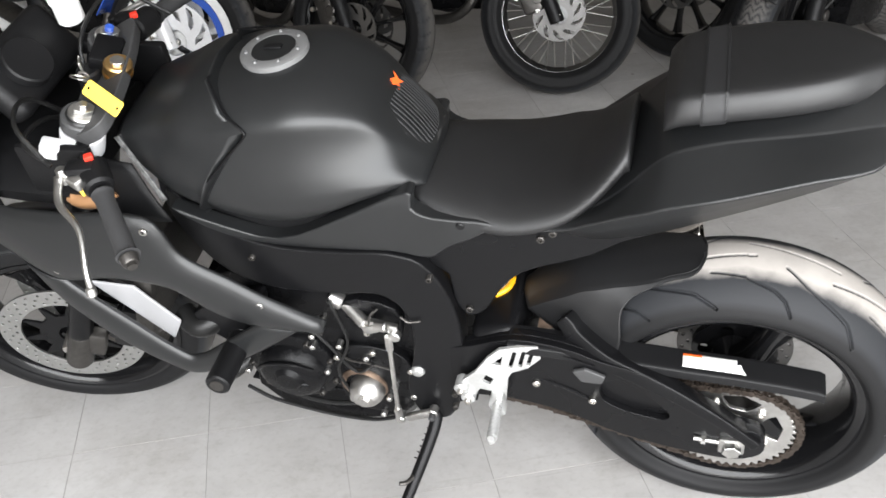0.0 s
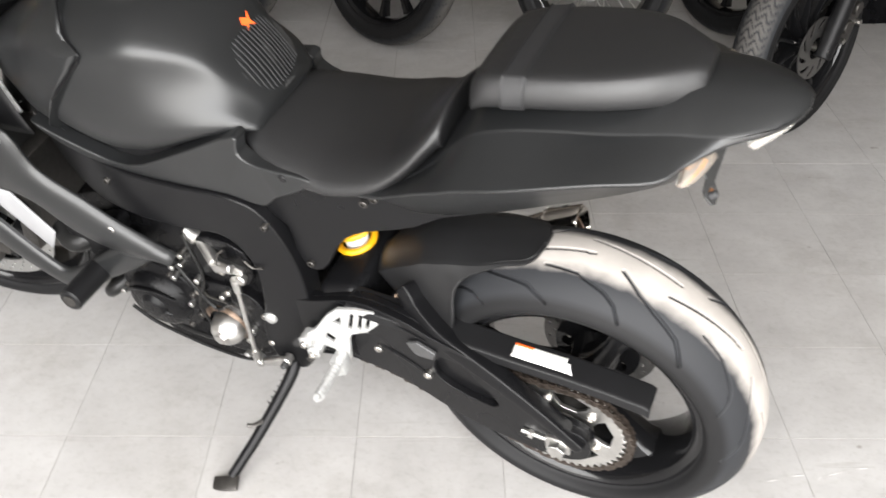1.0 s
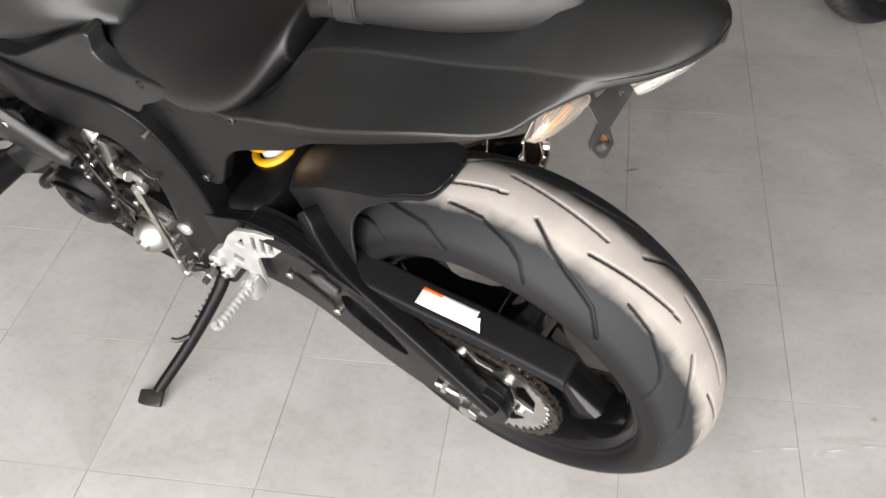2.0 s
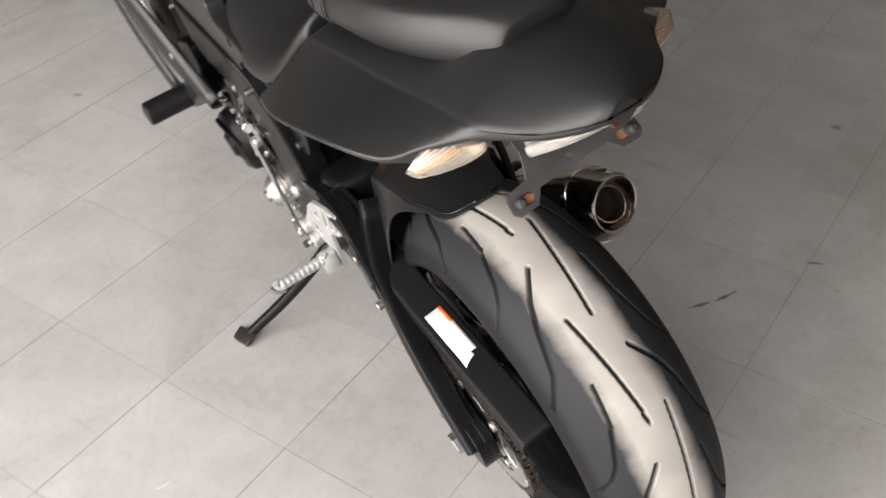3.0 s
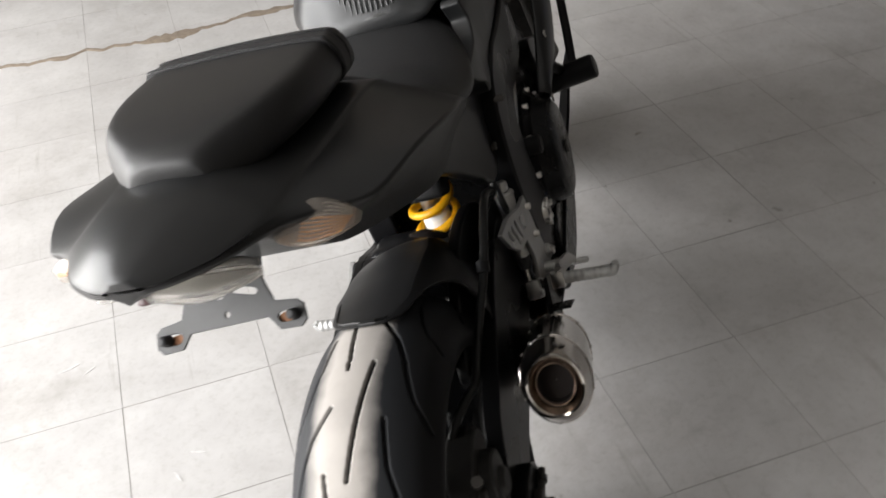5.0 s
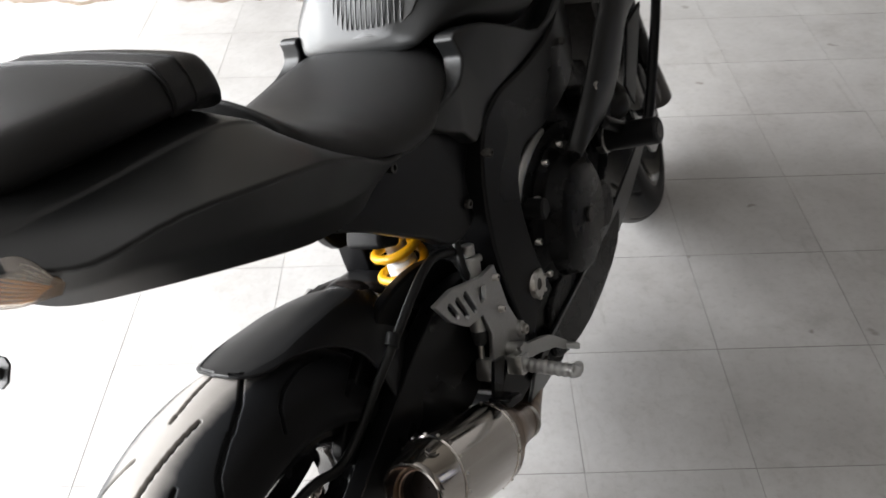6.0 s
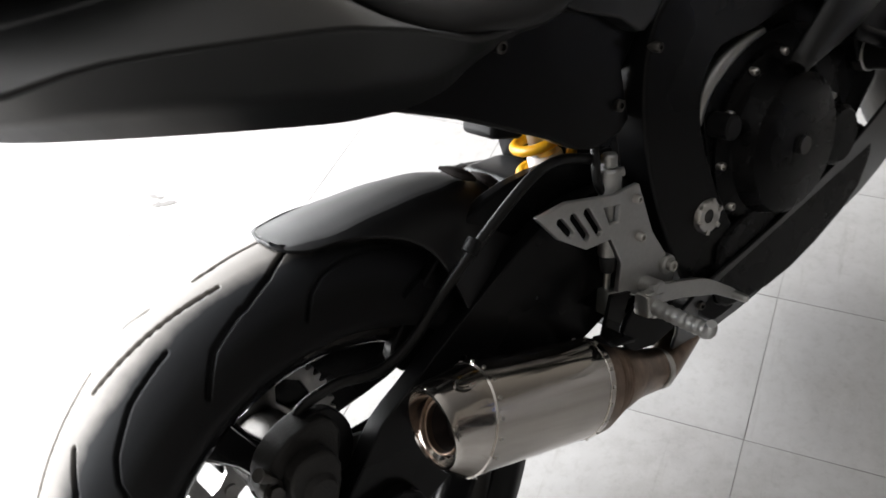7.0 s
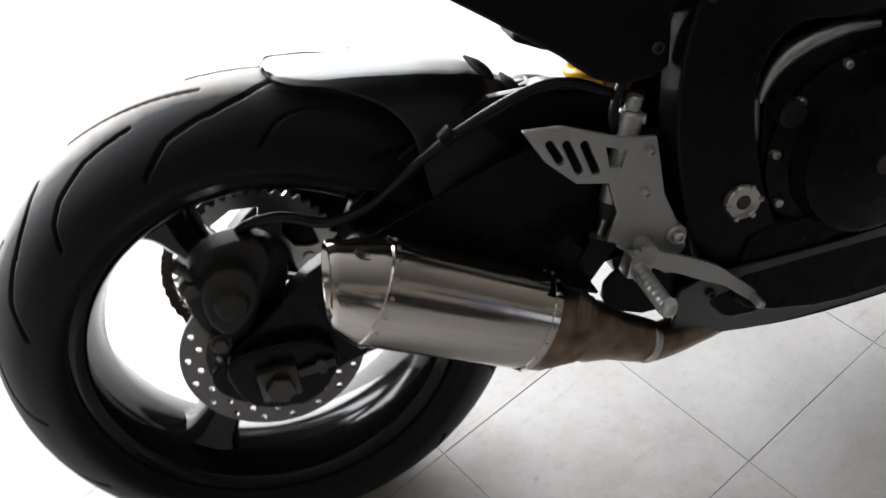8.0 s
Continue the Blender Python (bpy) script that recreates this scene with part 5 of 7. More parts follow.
hug = part("rear_hugger", patch([hugger_ring(*q) for q in zip(HUG_AT, HUG_LIFT, HUG_NEAR, HUG_FAR)], 4, 4), hugger_plastic, moto, "matte black tyre hugger with a ridge along its shoulder", thick=0.004, at=WR, crisp=True)
# dark strips laid on the shell: the slots' shade, without any openings
part("slot_shade_strip", join(*[tube([(q * math.sin(radians(a)), y, q * math.cos(radians(a))) for a, y, q in rows], [0.002, 0.006, 0.006, 0.002], 8) for rows in (((45.5, -0.012, 0.399), (47, -0.026, 0.401), (48.5, -0.036, 0.402), (50, -0.042, 0.402)), ((52, -0.016, 0.409), (53, -0.03, 0.409), (54.5, -0.04, 0.409), (55.5, -0.046, 0.409)))]), soot_and_slot_dark, hug, "dark strips that paint the shade of slots")
part("battery_tray", box(0.05, 0.055, 0.05, (0.365, -0.035, 0.625), (0, 28, 0), 0.008, 3), plastic_black, moto)

# shock absorber
coil = []
for k in range(97):
    f = k / 96
    a = f * 2 * math.pi * 5.5
    coil.append((0.445 + 0.006 * f + 0.034 * math.cos(a), 0.034 * math.sin(a), 0.412 + 0.20 * f))
shock = part("shock_absorber", join(rod((0.443, 0.0, 0.37), (0.450, 0.0, 0.63), 0.016, segs=20), rod((0.448, 0.0, 0.625), (0.456, 0.0, 0.70), 0.036, segs=24, bevel=0.004)), aluminium, moto, "silver rear shock body")
part("spring", tube(coil, 0.0068, 10, 2), yellow_paint, shock, "bright yellow coil spring")
part("bump_stop", rod((0.446, 0.0, 0.425), (0.448, 0.0, 0.52), 0.0225, segs=24, bevel=0.004), white_plastic, shock, "white bump stop inside the spring")
part("spring_collar", rod((0.443, 0.0, 0.394), (0.444, 0.0, 0.406), 0.042, segs=28, bevel=0.003), aluminium, shock)

# rear sets: bracket, heel guard and peg on each side
HOSE = [(0.46, -0.10, 0.535), (0.425, -0.104, 0.548), (0.377, -0.106, 0.573), (0.326, -0.108, 0.575), (0.239, -0.104, 0.543), (0.19, -0.090, 0.508), (0.146, -0.078, 0.475), (0.098, -0.076, 0.468), (0.053, -0.074, 0.487), (0.012, -0.060, 0.480), (-0.004, -0.054, 0.462)]


def heel_side(x, y, z):
    """The slotted heel guard draws in towards the wheel."""
    return Vector((x, y - 0.17 * max(0.0, 0.46 - x) * (1 if y > 0 else -1), z))


# left: a slotted guard over two arms that carry the hinge
guard_out = [(0.461, 0.424), (0.435, 0.464), (0.412, 0.486), (0.381, 0.490), (0.345, 0.489), (0.339, 0.482), (0.342, 0.456), (0.365, 0.431), (0.394, 0.420), (0.402, 0.405), (0.409, 0.348), (0.414, 0.318), (0.438, 0.318), (0.441, 0.341),
             (0.434, 0.368), (0.455, 0.376), (0.470, 0.346), (0.486, 0.337), (0.495, 0.352), (0.496, 0.379), (0.482, 0.402)]
guard_cut = [slot(0.356, 0.472, 0.364, 0.442, 0.0035), slot(0.370, 0.475, 0.379, 0.438, 0.0035), slot(0.386, 0.475, 0.396, 0.436, 0.0035), [(0.408, 0.466), (0.428, 0.446), (0.413, 0.441)], [(0.441, 0.416), (0.428, 0.403), (0.437, 0.386), (0.449, 0.397)]]
ha = part("foot_rest_bracket", shape(plate(guard_out, 0.156, 0.164, guard_cut, 0), heel_side), lit_alloy, moto, "bright cast foot rest bracket with slotted heel guard", bevel=0.0022)
part("mount_boss", join(rod((0.488, 0.145, 0.382), (0.488, 0.176, 0.382), 0.0135, segs=18, bevel=0.003), rod((0.478, 0.145, 0.352), (0.478, 0.174, 0.352), 0.0135, segs=18, bevel=0.003)), lit_alloy, ha)
part("hinge_block", join(box(0.026, 0.030, 0.034, (0.421, 0.172, 0.348), (0, 12, 0), 0.004), rod((0.424, 0.178, 0.322), (0.417, 0.178, 0.372), 0.0065, segs=12, bevel=0.001)), lit_alloy, ha)
part("foot_peg", tube([(0.4195 - 0.0003 * k, 0.180 + 0.0046 * k, 0.358 + 0.0006 * k) for k in range(19)] + [(0.414, 0.266, 0.370), (0.414, 0.269, 0.378)], [0.0105 if k % 2 else 0.0090 for k in range(19)] + [0.008, 0.006], 12, 2), lit_alloy, ha, "knurled silver foot peg")
bolt(ha, (0.488, 0.177, 0.382), "y", 0.0065)
bolt(ha, (0.478, 0.175, 0.352), "y", 0.0065)

# right: a machined plate with the guard ahead of the brake cylinder
hg = [(0.318, 0.548), (0.36, 0.545), (0.425, 0.518), (0.462, 0.512), (0.468, 0.44), (0.482, 0.40), (0.492, 0.365), (0.478, 0.35), (0.455, 0.352), (0.425, 0.372), (0.398, 0.395), (0.412, 0.43), (0.405, 0.468), (0.37, 0.475), (0.338, 0.508)]
hl = [slot(0.345, 0.528, 0.355, 0.505, 0.0045), slot(0.363, 0.524, 0.374, 0.490, 0.0045), slot(0.382, 0.520, 0.392, 0.486, 0.0045), [(0.405, 0.512), (0.428, 0.503), (0.42, 0.483), (0.408, 0.486)]]
PEG = Matrix.Translation((-0.006, -0.007, -0.014))
hb = part("foot_rest_bracket", shape(plate(hg, -0.152, -0.160, hl, 0), lambda x, y, z: Vector((x, y + 0.12 * max(0.0, 0.44 - x), z))), aluminium_satin, moto, "satin machined foot rest bracket with slotted heel guard", bevel=0.002, at=Matrix.Translation((-0.004, 0.020, -0.008)))
part("mount_boss", join(rod((0.485, -0.14, 0.395), (0.485, -0.166, 0.395), 0.0125, segs=18, bevel=0.002), rod((0.474, -0.14, 0.36), (0.474, -0.166, 0.36), 0.0125, segs=18, bevel=0.002)), aluminium_satin, hb, at=Matrix.Translation((-0.006, 0, -0.010)))
for p in ((0.479, 0.385), (0.468, 0.350)):
    bolt(hb, (p[0], -0.1665, p[1]), "-y", 0.0075)
part("foot_peg", tube([(0.428 - 0.0015 * k / 18, -(0.165 + 0.005 * k), 0.383 - 0.005 * k / 18) for k in range(19)] + [(0.4265, -0.259, 0.384), (0.4265, -0.262, 0.392)], [0.0105 if k % 2 else 0.0092 for k in range(19)] + [0.008, 0.006], 12, 2), cast_silver, hb, "knurled silver foot peg", at=PEG)
part("peg_hinge", join(box(0.03, 0.024, 0.028, (0.43, -0.168, 0.383), (0, 20, 0), 0.004), rod((0.43, -0.172, 0.365), (0.43, -0.172, 0.402), 0.006, segs=12)), aluminium, hb, at=PEG)
for p in ((0.452, 0.497), (0.445, 0.448)):
    bolt(hb, (p[0], -0.161, p[1]), "-y", 0.0055)
pedal = part("brake_pedal", join(rod((0.436, -0.160, 0.378), (0.436, -0.207, 0.378), 0.011, segs=16, bevel=0.002), plate([(0.425, 0.392), (0.45, 0.378), (0.49, 0.356), (0.518, 0.338), (0.542, 0.314), (0.566, 0.288), (0.567, 0.278), (0.556, 0.279), (0.528, 0.306), (0.505, 0.320), (0.47, 0.342), (0.432, 0.364)], -0.206, -0.199, (), 2), tube([(0.561, -0.200, 0.283), (0.5625, -0.220, 0.281), (0.563, -0.226, 0.280)], [0.0055, 0.0055, 0.004], 10)), aluminium_satin, moto, "flat silver rear brake pedal", bevel=0.0015, at=Matrix.Translation((-0.002, 0.042, -0.004)))
mc = part("brake_master_cylinder", join(rod((0.408, -0.116, 0.425), (0.433, -0.116, 0.505), 0.0125, segs=18, bevel=0.003), rod((0.431, -0.116, 0.50), (0.440, -0.116, 0.530), 0.0145, segs=18, bevel=0.003), rod((0.440, -0.116, 0.53), (0.445, -0.116, 0.546), 0.0095, segs=12, bevel=0.002), rod((0.436, -0.116, 0.524), (0.452, -0.125, 0.520), 0.006, segs=8)), aluminium_satin, moto, "silver rear brake master cylinder")
part("boot", rod((0.402, -0.116, 0.406), (0.409, -0.116, 0.428), 0.0085, 0.012, segs=14, bevel=0.002), rubber, mc)
part("push_rod", rod((0.388, -0.117, 0.375), (0.403, -0.116, 0.41), 0.0045, segs=10), steel, mc)
part("clevis", join(box(0.018, 0.022, 0.032, (0.387, -0.120, 0.374), (0, 22, 0), 0.004), rod((0.384, -0.134, 0.366), (0.384, -0.108, 0.366), 0.007, segs=12, bevel=0.001)), aluminium_satin, mc)
part("brake_hose", tube(HOSE, 0.0062, 12), hose_rubber, moto, "black rubber rear brake hose")
part("hose_end", join(rod(HOSE[-1], (-0.010, -0.054, 0.446), 0.0075, segs=10), rod((-0.010, -0.050, 0.452), (-0.010, -0.072, 0.452), 0.010, segs=6, bevel=0.001)), dark_steel, moto)
part("reservoir_hose", tube([(0.462, -0.09, 0.585), (0.445, -0.10, 0.572), (0.425, -0.112, 0.545), (0.418, -0.116, 0.522), (0.424, -0.116, 0.505)], 0.0055, 10), hose_rubber, moto)
part("hose_clip", rod((0.246, HOSE[4][1], 0.552), (0.232, HOSE[4][1], 0.5425), 0.0095, segs=12, bevel=0.001), plastic_black, moto)
cal = part("rear_caliper", join(plate([(-0.068, 0.452), (-0.052, 0.478), (-0.02, 0.492), (0.018, 0.488), (0.03, 0.46), (0.012, 0.425), (-0.004, 0.392), (-0.03, 0.368), (-0.056, 0.384), (-0.068, 0.418)], -0.108, -0.070, (), 2), plate([(-0.05, 0.452), (-0.03, 0.472), (0.0, 0.468), (0.01, 0.44), (-0.008, 0.405), (-0.032, 0.39), (-0.05, 0.41)], -0.126, -0.10, (), 2)), caliper_black, moto, "dusty black rear brake caliper", bevel=0.006, at=Matrix.Translation((0.0, 0.022, -0.015)))
part("piston_boss", rod((-0.022, -0.12, 0.430), (-0.022, -0.133, 0.430), 0.021, 0.018, 24, 0.003), caliper_black, cal)
part("torque_plate", plate([(-0.03, 0.482), (0.0, 0.495), (0.03, 0.488), (0.045, 0.462), (0.042, 0.43), (0.022, 0.40), (0.0, 0.375), (-0.03, 0.365), (-0.035, 0.385)], -0.092, -0.078, (), 3), frame_black, moto, "black caliper bracket", bevel=0.004, at=Matrix.Translation((0.0, 0.018, -0.018)))
for x, y, z in ((0.014, -0.093, 0.452), (-0.047, -0.118, 0.380), (-0.06, -0.108, 0.452)):
    part("caliper_bolt", join(rod((x, y + 0.012, z), (x, y - 0.008, z), 0.009, segs=6, bevel=0.001), rod((x, y + 0.01, z), (x, y - 0.001, z), 0.0125, segs=16)), dark_steel, cal)
part("bleed_nipple", join(rod((-0.055, -0.11, 0.466), (-0.068, -0.116, 0.488), 0.005, segs=8), rod((-0.062, -0.113, 0.478), (-0.068, -0.116, 0.488), 0.0075, segs=10)), dark_steel, cal)

# side stand
stand = part("side_stand", join(tube([(0.565, 0.125, 0.262), (0.56, 0.16, 0.235), (0.59, 0.25, 0.165), (0.622, 0.345, 0.108)], [0.013, 0.0125, 0.0115, 0.0105], 14), rod((0.57, 0.11, 0.265), (0.57, 0.15, 0.26), 0.018, segs=16, bevel=0.003)), frame_black, moto, "worn black side stand")
part("stand_foot", box(0.055, 0.03, 0.009, (0.628, 0.362, 0.103), (-15.2, 12, 15), 0.003), dark_steel, stand)
part("stand_tang", tube([(0.585, 0.235, 0.175), (0.60, 0.262, 0.18), (0.612, 0.27, 0.185)], [0.005, 0.0045, 0.004], 8), dark_steel, stand)
part("stand_spring", tube([(0.56 + 0.03 * k / 40 + 0.006 * math.cos(k * 1.2), 0.15 + 0.07 * k / 40, 0.25 - 0.06 * k / 40 + 0.006 * math.sin(k * 1.2)) for k in range(41)], 0.0015, 5, 1), dark_steel, stand)

# right engine side: clutch cover
cl = part("clutch_cover", join(lathe([(0.0, 0.012), (0.105, 0.012), (0.118, 0.004), (0.12, -0.03)], 64)), engine_black, moto, "round black clutch cover ringed with bolts", at=pose(0.705, -0.135, 0.425, 0, 0, 180))
part("cover_dome", lathe([(0.0, 0.050), (0.012, 0.050), (0.013, 0.048), (0.080, 0.046), (0.090, 0.040), (0.097, 0.014), (0.104, 0.010)], 64), engine_black, cl)
part("cover_badge", lathe([(0.0, 0.054), (0.012, 0.054), (0.012, 0.051)], 24), dark_steel, cl)
part("starter_cover", lathe([(0.0, 0.034), (0.036, 0.032), (0.042, 0.026), (0.044, 0.0)], 40), engine_black, cl, at=pose(-0.115, 0.0, -0.055))
part("oil_filler", join(rod((0.1, -0.004, 0.075), (0.1, 0.03, 0.075), 0.016, segs=20, bevel=0.003)), plastic_black, cl)
part("case_flange", plate([(-0.17, -0.06), (-0.12, 0.10), (0.0, 0.14), (0.10, 0.13), (0.12, 0.04), (0.11, -0.12), (0.0, -0.16), (-0.1, -0.15)], -0.03, 0.0, (), 4), engine_black, cl, bevel=0.004)
part("bare_case_edge", tube([(0.725, -0.128, 0.565), (0.68, -0.13, 0.57), (0.635, -0.13, 0.563), (0.60, -0.13, 0.543), (0.583, -0.128, 0.508)], [0.006, 0.009, 0.011, 0.009, 0.005], 10), aluminium_satin, moto, "bare silver casting edge")
part("silver_gasket_edge", tube([(0.128, -0.005, 0.09), (0.132, -0.005, 0.05), (0.136, -0.005, 0.0), (0.125, -0.005, -0.02)], [0.006, 0.009, 0.009, 0.006], 10), aluminium_satin, cl, "bare silver cover edge")
for k in range(11):
    a = 2 * math.pi * k / 11 + 0.2
    bolt(cl, (0.112 * math.cos(a), 0.008, 0.112 * math.sin(a)), r=0.0055)
for k in range(6):
    a = 2 * math.pi * k / 6
    bolt(cl, (-0.115 + 0.05 * math.cos(a), 0.002, -0.055 + 0.05 * math.sin(a)), r=0.005)
part("right_case", plate([(0.60, 0.36), (0.55, 0.30), (0.56, 0.25), (0.70, 0.22), (0.88, 0.25), (0.90, 0.34)], -0.15, -0.1, (), 3), engine_black, moto, bevel=0.006)

# silencer and pipe on the right
e0 = Vector((0.0815, -0.1823, 0.4568))
ax = Vector((0.8286, 0.1431, -0.5412))
up = Vector((0, 1, 0)).cross(ax).normalized()
if up.z < 0:
    up = -up


def can_ring(d, a, b, n=40):
    c = e0 + ax * d
    return [c + up * (b * math.sin(t)) + Vector((0, 1, 0)) * (a * math.cos(t)) for t in [2 * math.pi * k / n for k in range(n)]]


def slash_ring(d, a, b, cut, n=40):
    """A ring of the end cone, its top set back or forward along the pipe."""
    return [p + ax * (-cut * (p - e0 - ax * d).dot(up) / b) for p in can_ring(d, a, b, n)]


can = part("silencer", loft([can_ring(d, a, b) for d, a, b in ((0.044, 0.047, 0.058), (0.046, 0.0495, 0.0605), (0.058, 0.0495, 0.0605), (0.0585, 0.0485, 0.0595), (0.252, 0.0485, 0.0595), (0.2525, 0.0495, 0.0605), (0.262, 0.0495, 0.0605), (0.264, 0.047, 0.058))]), chrome, moto, "short polished stainless silencer")
part("end_cone", loft([slash_ring(d, a, b, c) for d, a, b, c in ((0.0445, 0.0478, 0.0585, 0.0), (0.038, 0.0472, 0.0575, 0.002), (0.004, 0.0405, 0.0470, 0.016), (-0.001, 0.0393, 0.0455, 0.018), (-0.0035, 0.0375, 0.0435, 0.018), (-0.0032, 0.0350, 0.0405, 0.018), (0.002, 0.0335, 0.0388, 0.016), (0.010, 0.0305, 0.0345, 0.011), (0.018, 0.0275, 0.0300, 0.006))], False), chrome, can, "polished tapered end cone with a funnel outlet")
part("outlet_lip", loft([can_ring(d, r, r * 1.08) for d, r in ((0.019, 0.0278), (0.013, 0.0272), (0.0115, 0.0258), (0.0125, 0.0245), (0.020, 0.0240))], False), heat_steel, can, "browned outlet pipe lip")
part("outlet_bore", loft([can_ring(d, r, r * 1.08) for d, r in ((0.0195, 0.0241), (0.030, 0.0236), (0.0425, 0.0232), (0.043, 0.001))], False), soot_and_slot_dark, can, "sooty brown outlet pipe")
part("emblem", join(*[tube([e0 + ax * (0.018 + 0.012 * math.cos(t)) + up * 0.0525 * math.cos(0.35 + 0.16 * math.sin(t) * q) - Vector((0, 1, 0)) * 0.0455 * math.sin(0.35 + 0.16 * math.sin(t) * q) for t in np.linspace(0.5, 5.2, 10)], 0.0012, 6, 1) for q in (1.0, 0.5)]), dark_steel, can)
for f in (0.052, 0.257):
    part("rivet_band", join(*[rod(p, p + (p - (e0 + ax * f)).normalized() * 0.0015, 0.0022, segs=6) for p in can_ring(f, 0.0493, 0.0603, 18)]), steel, can)
ribs = [(0.0, 0.053), (0.012, 0.0525)]
for k in range(5):
    ribs += [(0.015 + 0.0105 * k, 0.0525 - 0.0032 * k), (0.0195 + 0.0105 * k, 0.0525 - 0.0032 * k), (0.0215 + 0.0105 * k, 0.048 - 0.0032 * k), (0.0235 + 0.0105 * k, 0.048 - 0.0032 * k)]
ribs += [(0.082, 0.036), (0.115, 0.029), (0.165, 0.026)]
part("inlet_cone", loft([can_ring(0.263 + d, r * 0.93, r * 1.1) for d, r in ribs]), heat_steel, can, "heat-browned welded inlet cone")
q0 = e0 + ax * 0.425
part("link_pipe", tube([q0, q0 + ax * 0.02, Vector((0.50, -0.100, 0.205)), Vector((0.60, -0.07, 0.20)), Vector((0.72, -0.03, 0.20)), Vector((0.82, 0.0, 0.205))], 0.0235, 20), heat_steel, moto, "brown stainless link pipe")
part("pipe_clamp", join(rod(q0 + ax * 0.002, q0 + ax * 0.014, 0.0275, segs=24, bevel=0.002), box(0.016, 0.014, 0.014, q0 + ax * 0.010 + Vector((0, 0.031, 0)), (0, 27, 0), 0.003)), steel, moto, "steel pipe clamp")
part("heel_plate", plate([(0.388, 0.332), (0.415, 0.348), (0.47, 0.362), (0.47, 0.275), (0.392, 0.294)], -0.136, -0.128, (), 2), frame_black, moto, "", bevel=0.002)
part("silencer_stay", join(plate([(0.37, 0.405), (0.40, 0.39), (0.36, 0.345), (0.34, 0.36)], -0.150, -0.145, ()), box(0.04, 0.03, 0.004, (0.345, -0.165, 0.365), (0, 27, 0), 0.001)), frame_black, moto)
low = [(0.479, 0.214), (0.476, 0.26), (0.474, 0.305), (0.53, 0.318), (0.62, 0.316), (0.74, 0.32), (0.86, 0.345), (0.98, 0.40), (1.09, 0.42), (1.12, 0.33), (1.08, 0.235), (1.0, 0.193), (0.90, 0.181), (0.80, 0.173), (0.70, 0.171), (0.62, 0.176), (0.55, 0.191)]


def belly(x, y, z):
    """The belly panel leans out towards its top."""
    return Vector((x, y - 0.38 * (z - 0.175) + 0.06 * max(0.0, x - 0.95), z))


part("suspension_linkage", plate([(0.432, 0.335), (0.50, 0.36), (0.60, 0.36), (0.64, 0.22), (0.56, 0.19), (0.50, 0.215), (0.455, 0.265), (0.428, 0.295)], -0.07, -0.03, (), 3), frame_black, moto, "", bevel=0.006)
bp = part("lower_fairing", shape(plate(low, -0.102, -0.096, (), 2), belly), satin_black, moto, "matte black lower side panel", bevel=0.002)
part("faded_lettering", shape(join(*[plate([(0.672 + 0.034 * k, 0.243), (0.697 + 0.034 * k, 0.243), (0.691 + 0.034 * k, 0.216), (0.666 + 0.034 * k, 0.216)], -0.1026, -0.1018) for k in range(4)]), belly), rusty_bracket, bp, "faded grey plain bars")
part("belly_tray", patch([[(x, -0.101, z + 0.002), (x, -0.06, z - 0.012), (x, 0.0, z - 0.016), (x, 0.06, z - 0.01)] for x, z in ((0.50, 0.207), (0.55, 0.193), (0.62, 0.178), (0.70, 0.173), (0.80, 0.175), (0.90, 0.183), (1.0, 0.195))], 2, 2), plastic_black, bp, thick=0.004)

# side fairings with a window, and the nose
top_edge = ((1.42, 0.80), (1.29, 0.778), (1.14, 0.788), (0.985, 0.787), (0.945, 0.700), (0.875, 0.642), (0.81, 0.588), (0.722, 0.530))
low_edge = ((1.44, 0.735), (1.33, 0.68), (1.221, 0.613), (1.10, 0.633), (0.99, 0.620), (0.92, 0.557), (0.845, 0.524), (0.728, 0.513))
vent_in = ((1.21, 0.612), (1.179, 0.582), (1.111, 0.513), (1.045, 0.442), (1.0, 0.419), (0.93, 0.463), (0.835, 0.532))
vent_out = ((1.288, 0.64), (1.235, 0.545), (1.148, 0.458), (1.07, 0.398), (1.0, 0.374), (0.87, 0.445), (0.765, 0.518))
rail_right = tuple((x, z - 0.018) for x, z in vent_in)


def side_y(x):
    """Half width of the fairing along the bike."""
    return 0.158 + 0.034 * math.sin(min(1, max(0, (x - 0.67) / 0.48)) * math.pi * 0.5) - 0.35 * max(0, x - 1.16) ** 1.4


for s in (1, -1):
    def sheet(outer, inner, swell):
        rows = []
        for f, g in ((0, 0), (0.12, 0.7), (0.5, 1.0), (0.88, 0.7), (1, 0)):
            rows.append([(a[0] + (b[0] - a[0]) * f, s * (side_y(a[0] + (b[0] - a[0]) * f) + swell * g), a[1] + (b[1] - a[1]) * f) for a, b in zip(outer, inner)])
        return patch(rows, 5, 3)

    fp = part("side_fairing", sheet(top_edge, low_edge, 0.018), satin_black, moto, "matte black side fairing above an open vent", thick=-0.004 * s)
    part("fairing_rail", sheet(vent_in, vent_out if s > 0 else rail_right, 0.010), satin_black if s > 0 else frame_black, moto, "matte black fairing rail below the vent", thick=-0.004 * s)
    part("vent_lip", tube([(x, s * side_y(x), z) for x, z in vent_in], 0.003, 8, 4), satin_black, fp)
    for x, z in ((0.985, 0.765), (1.225, 0.735), (0.828, 0.586), (1.20, 0.648)):
        bolt(fp, (x, s * (side_y(x) + 0.012), z), "y" if s > 0 else "-y", 0.0075)
